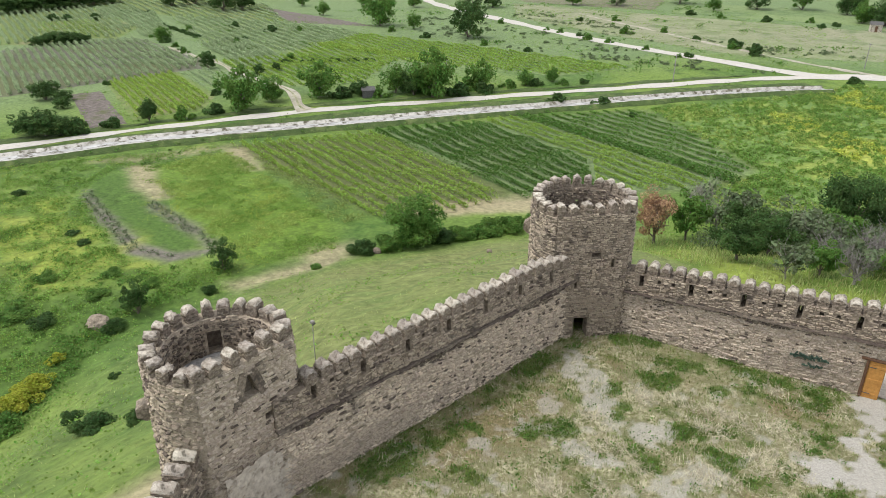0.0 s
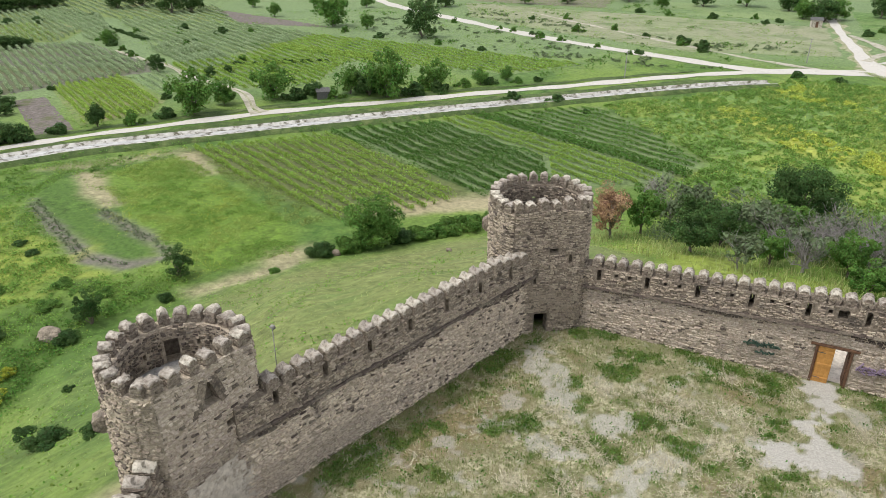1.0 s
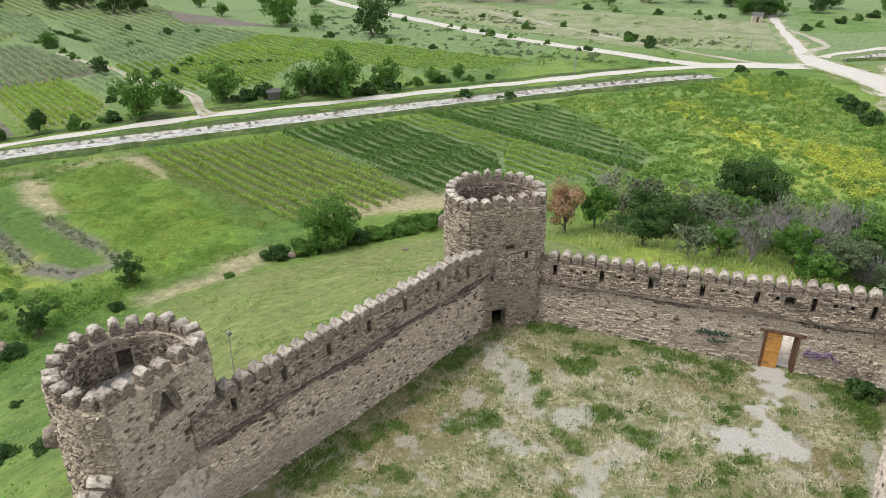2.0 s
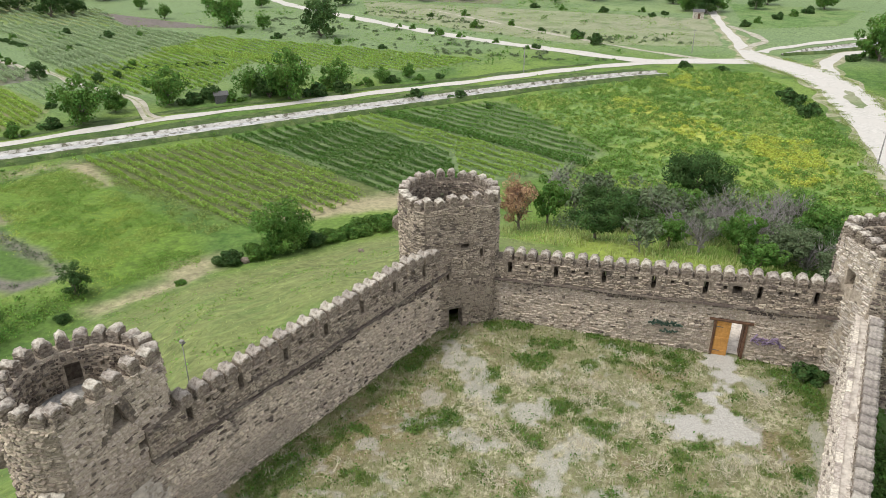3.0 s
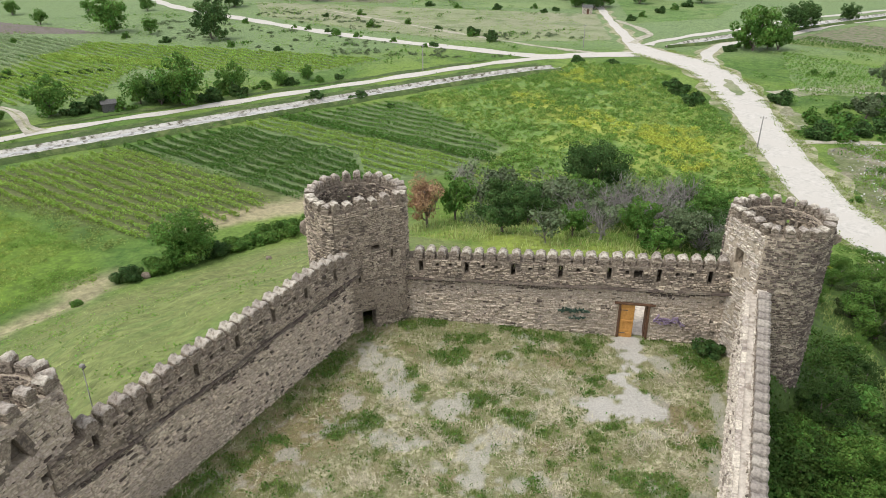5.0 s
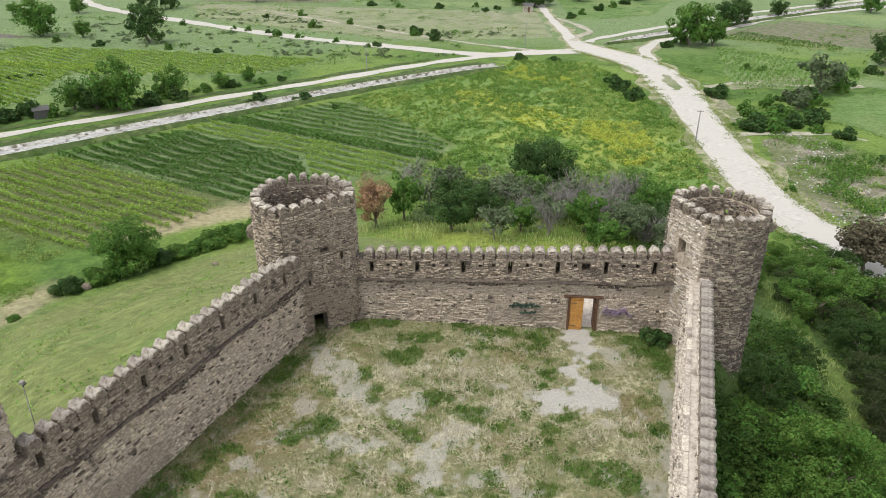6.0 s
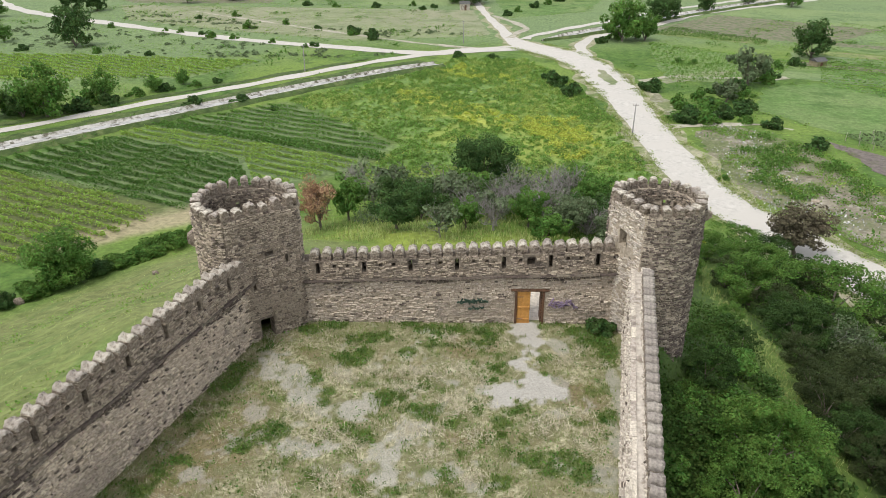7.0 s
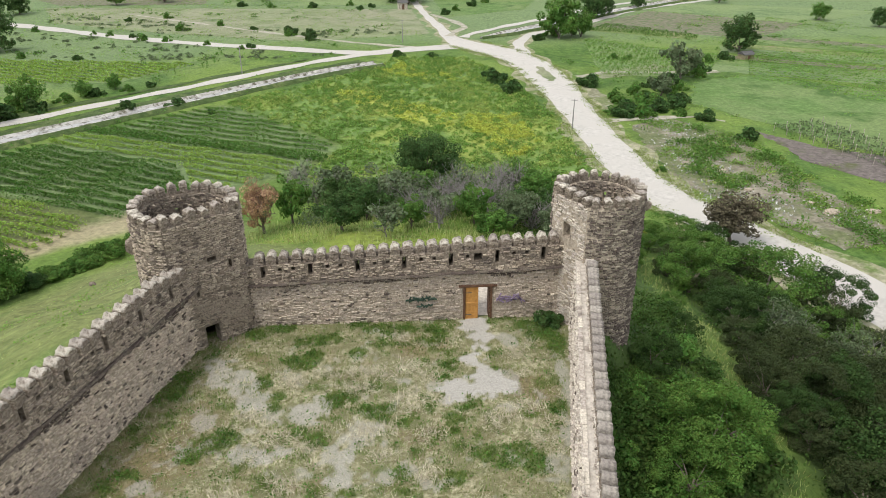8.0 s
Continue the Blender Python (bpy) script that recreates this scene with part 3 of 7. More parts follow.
ribbon("fork_road", ((41.5, 150), (43.2, 160), (44.2, 169), (45.6, 178), (49.8, 187.6), (54.4, 194), (64, 203), (85, 224.5), (100, 242), (112, 251), (170, 290)), (7, 6, 3.6, 2.6, 3, 3, 3, 3, 3, 3, 3), ROAD, 0.112, "narrow dirt track forking off")
ribbon("bank_road", ((30, 187), (33, 192.8), (45.6, 207), (60.4, 221.2), (79.8, 240.9), (107, 265.3), (160, 305)), (3.5, 3, 2.8, 2.8, 2.8, 2.8, 2.8), ROAD, 0.116, "narrow dirt road along the far canal bank")
ribbon("side_track", ((-86.9, 76.4), (-89, 77.4), (-92, 79.8), (-96, 83.8), (-101.6, 88.2), (-108, 91), (-124, 96), (-140, 104), (-152, 107), (-170, 114)), (4.4, 3.6, 2.8, 2.4, 2.3, 2.1, 1.9, 1.8, 1.6, 1.4), (TRACK, SHOULDER), 0.120, "grassy farm track between the fields", wobble=0.25, profile=[(-1, 0), (-0.16, 0), (0.02, 0.04), (0.2, 0), (1, 0)], slots=(0, 1, 1, 0))
ribbon("fork_loop", ((25.5, 189), (29, 199), (32, 206.5), (31, 213.5), (27.4, 225), (22.5, 236)), (3, 2.6, 2.6, 2.4, 2, 2), TRACK, 0.118, "curved shortcut track")
ribbon("pasture_track", ((-90, 245), (-60, 222), (-20, 192), (2, 178), (20, 170)), (1.6, 1.6, 2.2), TRACK, 0.080, "thin track across the pasture")
ribbon("dump_track", ((46, 95), (52, 95.2), (59, 96.4), (66, 96.6), (71, 93)), (5, 2.6, 2.2, 1.4, 0.5), TRACK, 0.080, "worn side track to the dump")
ribbon("field_edge_track", ((52, 132), (62, 137), (75, 135), (88, 136)), (2.5, 2.5, 3), TRACK, 0.080, "grassy side track")
BANKS = [(-1.75, 0.0), (-1.15, 0.55), (-0.9, 0.6), (-0.6, 0.12), (0.45, 0.12), (0.9, 0.75), (1.1, 0.75), (1.6, 0.0)]
ribbon("canal", ((-150, -36), (-108, 30), (-98.7, 45.1), (-78, 68), (-59.7, 87.7), (-42.4, 105.8), (-23.5, 125.2), (-6.1, 141.5), (4.5, 149)), (6.0, 5.6, 5.2, 4.6), (VERGE, CONCRETE, WATER), 0.02, "concrete-lined irrigation canal with murky water", "canal", 0.3, BANKS, (0, 0, 1, 2, 1, 1, 0))
ribbon("canal_upper", ((35, 184), (45, 193.8), (56, 204), (85, 232), (123, 265), (190, 318)), (0.6, 5, 5, 5, 5, 5), (VERGE, CONCRETE, WATER), 0.02, "concrete-lined canal beyond the junction", "canal", 0.3, BANKS, (0, 0, 1, 2, 1, 1, 0))
ribbon("canal_verge", ((-155, -33), (-112.5, 30.5), (-102, 47.8), (-82, 72.4), (-62.5, 93.2), (-42.2, 114.5), (-16.5, 140), (0, 154)), (4, 4, 4, 3.6, 3), VERGE, 0.075, "rank dark grass verge between road and canal", "verge", 0.5)
ribbon("road_bank", ((-162, -26), (-120, 33), (-108, 53), (-89, 80), (-68, 102), (-44, 126.5), (-14, 156.5)), (2.4, 2.4, 2.4, 2), VERGE, 0.075, "dark weedy bank above the road", "verge", 0.5)
island = plot("road_island", ((44, 127.6), (46, 129), (46.4, 137), (45.6, 143), (44.2, 144.5), (43.4, 136)), PASTURE, 0.35, "grassy island in the road", step=2.0)


# ---- masonry kit ----
rng = random.Random(7)


def straight(p0, p1):
    """A wall's plan: u metres along from p0 to p1, w metres out of its courtyard face, which lies to the right of that way."""
    a, b = Vector((*p0, 0)), Vector((*p1, 0))
    d = (b - a).normalized()
    n = Vector((d.y, -d.x, 0))
    return (lambda u, w: a + d * u + n * w), (b - a).length


def horseshoe(centre, radius, flat, facing):
    """A tower's plan: a circle with one flat side, anticlockwise from the end of the flat side; w goes outwards."""
    c, f = Vector((*centre, 0)), math.radians(facing)
    half = math.acos(flat / radius)
    arc, chord = radius * (2 * math.pi - 2 * half), 2 * radius * math.sin(half)

    def place(u, w):
        u = u % (arc + chord)
        if u < arc:
            t = f + half + u / radius
            return c + Vector((math.cos(t), math.sin(t), 0)) * (radius + w)
        n = Vector((math.cos(f), math.sin(f), 0))
        side = Vector((-n.y, n.x, 0))
        return c + n * (flat + w) + side * (u - arc - chord / 2)
    return place, arc, chord


def shell(name, plan, spans, z0, z1, thick, holes, material, parent=None, rise=lambda u, z: z, w0=0.0, step=0.45, closed=False, label="", kind=""):
    """A wall with real openings: holes are (u0, u1, z0, z1) and go right through."""
    cuts = np.concatenate([np.linspace(spans[0], spans[1], max(2, int((spans[1] - spans[0]) / step)))] + [np.array(h[:2]) for h in holes])
    us = sorted({round(float(u), 3) for u in cuts if spans[0] <= u <= spans[1]})
    zs = sorted({round(float(z), 3) for z in [z0, z1] + [z for h in holes for z in h[2:]] if z0 <= z <= z1})
    is_open = lambda u, z: any(h[0] < u < h[1] and h[2] < z < h[3] for h in holes)
    verts, faces = [], []

    def quad(*corners):
        n = len(verts)
        for u, w, z in corners:
            p = plan(u, w)
            verts.append((p.x, p.y, rise(u, z)))
        faces.append((n, n + 1, n + 2, n + 3))
    solid = [[not is_open((a + b) / 2, (c + d) / 2) for c, d in zip(zs, zs[1:])] for a, b in zip(us, us[1:])]
    back = w0 - thick
    for i, (a, b) in enumerate(zip(us, us[1:])):
        for j, (c, d) in enumerate(zip(zs, zs[1:])):
            if not solid[i][j]:
                continue
            quad((a, w0, c), (b, w0, c), (b, w0, d), (a, w0, d))
            quad((b, back, c), (a, back, c), (a, back, d), (b, back, d))
            if j + 1 == len(zs) - 1 or not solid[i][j + 1]:
                quad((a, w0, d), (b, w0, d), (b, back, d), (a, back, d))
            if j == 0 or not solid[i][j - 1]:
                quad((b, w0, c), (a, w0, c), (a, back, c), (b, back, c))
            if (i == 0 and not closed) or (i > 0 and not solid[i - 1][j]):
                quad((a, back, c), (a, w0, c), (a, w0, d), (a, back, d))
            if (i == len(us) - 2 and not closed) or (i < len(us) - 2 and not solid[i + 1][j]):
                quad((b, w0, c), (b, back, c), (b, back, d), (b, w0, d))
    return built(name, verts, faces, material, parent, label, kind)


STONE_SHAPES = []
for k in range(8):
    r = random.Random(k)
    j = lambda s: r.uniform(-s, s)
    v = [(-0.5, 0, -0.5), (0.5, 0, -0.5), (0.5, 0, 0.5), (-0.5, 0, 0.5)]
    v += [(-0.36 + j(0.1), 1 + j(0.25), -0.33 + j(0.13)), (0.36 + j(0.1), 1 + j(0.25), -0.33 + j(0.13)), (0.36 + j(0.1), 1 + j(0.25), 0.33 + j(0.13)), (-0.36 + j(0.1), 1 + j(0.25), 0.33 + j(0.13))]
    me = bpy.data.meshes.new("stone")
    me.from_pydata(v, [], [(4, 5, 6, 7), (0, 1, 5, 4), (1, 2, 6, 5), (2, 3, 7, 6), (3, 0, 4, 7)])
    STONE_SHAPES.append(me)


DRESSED = {}


def stone_of(k, stuff):
    """One of the stone shapes in the given material, shared by all stones alike."""
    if (k, stuff.name) not in DRESSED:
        DRESSED[k, stuff.name] = STONE_SHAPES[k].copy()
        DRESSED[k, stuff.name].materials.append(stuff)
    return DRESSED[k, stuff.name]


def sway(u, z):
    """How far a course wanders up and down along its wall."""
    return 0.045 * math.sin(1.1 * u + 2.3 * z) + 0.03 * math.sin(2.9 * u + 1.1 * z + 1)


def stonework(parent, plan, spans, z0, z1, holes=(), rise=lambda u, z: z, w0=0.0, single=lambda u, z: False, length=(0.12, 0.40), course=(0.06, 0.125), inward=False, bare=lambda u, z: False, material=None, lost=0.1, shade_wear=0.08):
    """Rubble courses on a wall's face: single() picks the stones that are objects of their own, the rest are joined; bare() leaves patches of mortar."""
    verts, faces, slots, count = [], [], [], 0
    out = -1 if inward else 1
    z = z0
    while z < z1 - 0.05:
        h = min(rng.uniform(*course), z1 - z)
        u = spans[0] + rng.uniform(0, 0.1)
        while u < spans[1] - 0.08:
            l = min(rng.uniform(*length) * (0.6 if rng.random() < 0.2 else 1), spans[1] - u)
            a, b, c, d = u + 0.009, u + l - 0.009, z + 0.008, z + h - 0.008
            mu, mz = u + l / 2, z + h / 2
            u += l
            if any(q[0] - 0.02 < b and a < q[1] + 0.02 and q[2] - 0.02 < d and c < q[3] + 0.02 for q in holes) or bare(mu, mz) or rng.random() < lost:
                continue
            deep = rng.choice((0.012, 0.03, 0.05, 0.07, 0.1)) * rng.uniform(0.7, 1.2) * out
            turned = rng.uniform(-0.1, 0.1) * l
            if single(mu, mz) and count < 300 and not inward:
                count += 1
                o, t = plan(mu, w0), (plan(mu + 0.05, w0) - plan(mu - 0.05, w0)).normalized()
                n = Vector((t.y, -t.x, 0))
                st = new("stone", stone_of(rng.randrange(8), material or STONE))
                st.parent = parent
                m = Matrix((t * (b - a), n * abs(deep), Vector((0, 0, d - c)))).transposed().to_4x4()
                st.matrix_local = Matrix.Translation((o.x, o.y, rise(mu, mz) + sway(mu, mz))) @ m
                continue
            n = len(verts)
            wob = rng.uniform(-0.015, 0.015) + sway(mu, mz)
            i1, i2 = min(0.045, (b - a) * 0.2), min(0.026, (d - c) * 0.25)
            jit = lambda s: rng.uniform(-s, s) * 1.6
            for uu, ww, zz in ((a, -0.01 * out, c), (b, -0.01 * out, c), (b, -0.01 * out, d), (a, -0.01 * out, d),
                               (a + i1 + jit(0.02), deep + jit(0.01), c + i2 + jit(0.014)), (b - i1 + jit(0.02), deep + jit(0.01), c + i2 + jit(0.014)), (b - i1 + jit(0.02), deep + jit(0.01), d - i2 + jit(0.014)), (a + i1 + jit(0.02), deep + jit(0.01), d - i2 + jit(0.014))):
                p = plan(uu, w0 + ww)
                verts.append((p.x, p.y, rise(uu, zz) + wob + turned * (uu - mu) / l))
            fs = [(n + 4, n + 5, n + 6, n + 7), (n, n + 1, n + 5, n + 4), (n + 1, n + 2, n + 6, n + 5), (n + 2, n + 3, n + 7, n + 6), (n + 3, n, n + 4, n + 7)]
            faces += [f[::-1] for f in fs] if inward else fs
            # Darker stones mix worn ones with the shade of pits, put into the colour.
            slots += [1 if rng.random() < shade_wear else 0] * 5
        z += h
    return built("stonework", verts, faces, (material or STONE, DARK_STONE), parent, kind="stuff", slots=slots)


def merlon_shape(width, depth, height, seed, top=0.45, cap=None):
    """A merlon of four rough courses under a rounded, paler mortar cap, its foot at the origin, its depth towards -y."""
    r = random.Random(seed)
    verts, faces, slots = [], [], []
    j = lambda s: r.uniform(-s, s)
    z, body = -0.05, height * (1 - top)
    while z < body - 0.04:
        h = r.uniform(0.055, 0.11)
        cuts = [0.0, r.uniform(0.3, 0.7), 1.0] if r.random() < 0.75 else [0.0, 1.0]
        for c, d in zip(cuts, cuts[1:]):
            x0, x1 = (c - 0.5) * width + 0.012, (d - 0.5) * width - 0.012
            for y0, y1 in ((0.0, -depth * 0.45), (-depth * 0.48, -depth)):
                n = len(verts)
                for x, y, q in ((x0, y0, z), (x1, y0, z), (x1, y1, z), (x0, y1, z), (x0, y0, z + h), (x1, y0, z + h), (x1, y1, z + h), (x0, y1, z + h)):
                    verts.append((x * 1.0 + j(0.035), y + j(0.045), q + j(0.012)))
                faces += [tuple(n + i for i in f) for f in ((4, 5, 6, 7), (0, 1, 5, 4), (1, 2, 6, 5), (2, 3, 7, 6), (3, 0, 4, 7))]
                slots += [0] * 5
        z += h
    outline = [(0.47 * math.cos(a), z / height - 0.03 + (1 - z / height) * math.sin(a)) for a in (math.pi * k / 8 for k in range(9))]
    rows, k0, n = (0.0, 0.05, 0.28, 0.5, 0.74, 0.95, 1.0), len(verts), len(outline)
    for i, t in enumerate(rows):
        tight = 0.8 if i in (0, 6) else 1.0
        for x, q in outline:
            verts.append((x * width * tight + j(0.03), -t * depth + j(0.035), (z / height - 0.03 + (q - z / height + 0.03) * tight) * height + j(0.04)))
    for i in range(len(rows) - 1):
        for k in range(n - 1):
            faces.append((k0 + i * n + k, k0 + (i + 1) * n + k, k0 + (i + 1) * n + k + 1, k0 + i * n + k + 1)[::-1])
            slots.append(1)
    faces += [tuple(range(k0, k0 + n))[::-1], tuple(range(k0 + 6 * n, k0 + 7 * n))]
    slots += [0, 0]
    me = bpy.data.meshes.new("merlon")
    me.from_pydata(verts, [], faces)
    me.materials.append(MERLON)
    me.materials.append(cap or CAP)
    me.polygons.foreach_set("material_index", slots)
    me.polygons.foreach_set("use_smooth", [s == 1 for s in slots])
    return me


def crenellate(parent, plan, spans, z, pitch, width, depth, height, w0=0.0, rise=lambda u, z: z, sizes=(0.93, 1.07), top=0.45, skip=(), cap=None):
    shapes = [merlon_shape(width, depth, height, 31 * k + int(depth * 100), top, cap) for k in range(6)]
    count = max(1, round((spans[1] - spans[0]) / pitch))
    real = (spans[1] - spans[0]) / count
    for k in range(count):
        if k in skip:
            continue
        u = spans[0] + real * (k + 0.5) + rng.uniform(-0.03, 0.03)
        o, t = plan(u, w0), (plan(u + 0.05, w0) - plan(u - 0.05, w0)).normalized()
        n = Vector((t.y, -t.x, 0))
        ob = new("merlon", shapes[rng.randrange(6)])
        ob.parent = parent
        s = [rng.uniform(*sizes) for _ in range(3)]
        m = Matrix((t * s[0], n, Vector((0, 0, s[2])))).transposed().to_4x4()
        ob.matrix_local = Matrix.Translation((o.x, o.y, rise(u, z))) @ m


def ledge(parent, plan, spans, z, rise, w0, out=0.16, height=0.09, material=None):
    """A course of flat slabs that carries the parapet, uneven and broken along its edge."""
    verts, faces, u = [], [], spans[0]
    while u < spans[1] - 0.1:
        l = min(rng.uniform(0.35, 0.9), spans[1] - u)
        a, b, o, d = u + 0.01, u + l - 0.01, w0 + out + rng.uniform(-0.05, 0.03), rng.uniform(-0.015, 0.015)
        n = len(verts)
        for uu, ww, zz in ((a, w0 - 0.1, z), (b, w0 - 0.1, z), (b, o, z), (a, o, z), (a, w0 - 0.1, z + height), (b, w0 - 0.1, z + height), (b, o - 0.02, z + height), (a, o - 0.02, z + height)):
            p = plan(uu, ww)
            verts.append((p.x, p.y, rise(uu, zz) + d))
        faces += [tuple(n + i for i in f) for f in ((0, 1, 2, 3), (7, 6, 5, 4), (3, 2, 6, 7), (2, 1, 5, 6), (0, 3, 7, 4))]
        u += l
    return built("ledge", verts, faces, material or STONE, parent, "projecting course of flat stone slabs", kind="stuff")


# ---- the fort: curtain walls ----
def bays(first, pitch, count, z, slot=(0.23, 0.66), small=0.19):
    """Loopholes: a tall slot in each bay, and two small square holes between the slots."""
    out = []
    for k in range(count):
        u = first + pitch * k
        out.append((u - slot[0] / 2, u + slot[0] / 2, z - slot[1] / 2, z + slot[1] / 2))
        for s in (0.36, 0.64):
            v = u + pitch * s
            out.append((v - small / 2, v + small / 2, z + 0.02, z + 0.2))
    return out


def curtain(name, label, p0, p1, foot, string, top, upper_out, holes_low, holes_up, rise, single, pitch=0.70, depth=0.72, height=0.62, thick=0.95, crest=None, band=0.3, low_bare=lambda u, z: False, low_lost=0.14, low_stone=None):
    plan, length = straight(p0, p1)
    wall = shell(name, plan, (0, length), foot, string, thick, holes_low, MID_MORTAR, rise=rise, label=label, kind="structure")
    shell("parapet", plan, (0, length), string, top, thick + upper_out - 0.3, holes_up, MORTAR, wall, rise, upper_out)
    slits = [((a + b) / 2 - 0.015, (a + b) / 2 + 0.015, c, (c + d) / 2) for a, b, c, d in holes_up]
    shell("parapet_skin", plan, (0, length), string, top, 0.2, slits, MORTAR, wall, rise, 0.3 - thick)
    # dark courses hang raggedly under the ledge: its shadow put into the stone colour
    shade_edge = lambda u: string - band * (0.55 + 0.9 * float(lattice(u, 3.0, 0.9, 11)) * float(lattice(u, 9.0, 0.3, 12)) + 0.25 * math.sin(u * 0.9))
    stonework(wall, plan, (0, length), max(foot, -0.2), string - 0.02, holes_low, rise, 0.0, single, bare=lambda u, z: z > shade_edge(u) or low_bare(u, z), lost=low_lost, material=low_stone or ROSE_STONE)
    stonework(wall, plan, (0, length), string - 1.4 * band, string - 0.02, holes_low, rise, 0.0, material=DARK_STONE, bare=lambda u, z: z <= shade_edge(u), lost=0.0)
    stonework(wall, plan, (0, length), string + 0.1, top, holes_up, rise, upper_out, shade_wear=0.17)
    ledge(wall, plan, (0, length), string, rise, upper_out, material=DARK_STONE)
    crenellate(wall, plan, crest or (0, length), top, pitch, 0.55, depth, height, upper_out, rise, top=0.42)
    return wall, plan, length


FAR_A, FAR_B = (-1.6, 0.0), (18.2, 0.0)
far_rise = lambda u, z: z if z < 0.5 else z * (1 + 0.0125 * (u - 1.6))
far_up = bays(0.9 + 1.6, 2.58, 7, 3.52)
far_up = [h for h in far_up if not 14.0 < (h[0] + h[1]) / 2 < 14.6 or h[1] - h[0] > 0.19]
far_up = [h for h in far_up if h[1] < 19.4] + [(14.1, 14.55, 3.36, 3.78)]
DOOR = (11.95, 13.62, 0.0, 2.2)
door_hole = (DOOR[0] + 1.6, DOOR[1] + 1.6, -1.0, 1.93)
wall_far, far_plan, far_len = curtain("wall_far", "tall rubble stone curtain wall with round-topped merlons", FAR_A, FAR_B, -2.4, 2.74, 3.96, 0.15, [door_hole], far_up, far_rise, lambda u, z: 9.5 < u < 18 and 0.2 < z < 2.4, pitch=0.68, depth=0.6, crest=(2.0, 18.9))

LEFT_A, LEFT_B = (-7.98, -19.3), (-2.3, -1.55)
left_len = math.hypot(LEFT_B[0] - LEFT_A[0], LEFT_B[1] - LEFT_A[1])
left_rise = lambda u, z: z - (0.5 * max(0, (u - 15.2) / 3.4) if z > 3.9 else 0)
left_up = [h for h in bays(1.78, 2.41, 7, 4.72, (0.25, 0.7), 0.21) if h[1] < 17.5]
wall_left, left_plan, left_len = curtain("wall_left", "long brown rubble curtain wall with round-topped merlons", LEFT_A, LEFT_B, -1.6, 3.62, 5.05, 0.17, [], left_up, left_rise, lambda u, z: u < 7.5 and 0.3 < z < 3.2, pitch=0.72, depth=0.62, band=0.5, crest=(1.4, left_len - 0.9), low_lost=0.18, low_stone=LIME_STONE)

# the wall beside the steep slope: a ledge runs behind its merlons
RIGHT_A, RIGHT_B = (17.95, -1.2), (12.4, -26.5)
right_face, right_len = straight(RIGHT_A, RIGHT_B)
right_rise = lambda u, z: z - (0.03 * (u - 4) if z > 4 else 0)
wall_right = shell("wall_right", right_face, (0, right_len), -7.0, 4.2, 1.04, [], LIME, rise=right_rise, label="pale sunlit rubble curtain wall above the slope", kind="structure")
# Paler stone over the lime: part of the wall's sunlight is in its colour.
stonework(wall_right, right_face, (0, right_len), -0.1, 4.2, rise=right_rise, lost=0.42, material=PALE_STONE, shade_wear=0.04)
stonework(wall_right, lambda u, w: right_face(u, w - 0.5), (0, right_len), 4.2, 4.55, rise=right_rise, length=(0.2, 0.4), material=PALE_STONE, lost=0.35, shade_wear=0.04)
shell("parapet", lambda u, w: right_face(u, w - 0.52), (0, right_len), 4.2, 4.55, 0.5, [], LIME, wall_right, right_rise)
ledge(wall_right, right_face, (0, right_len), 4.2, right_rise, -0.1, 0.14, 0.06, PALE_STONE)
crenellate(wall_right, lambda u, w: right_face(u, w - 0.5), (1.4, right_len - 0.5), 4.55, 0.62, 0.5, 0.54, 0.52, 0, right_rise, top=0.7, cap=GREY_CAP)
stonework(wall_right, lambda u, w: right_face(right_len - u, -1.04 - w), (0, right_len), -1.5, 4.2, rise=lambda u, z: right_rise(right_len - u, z))


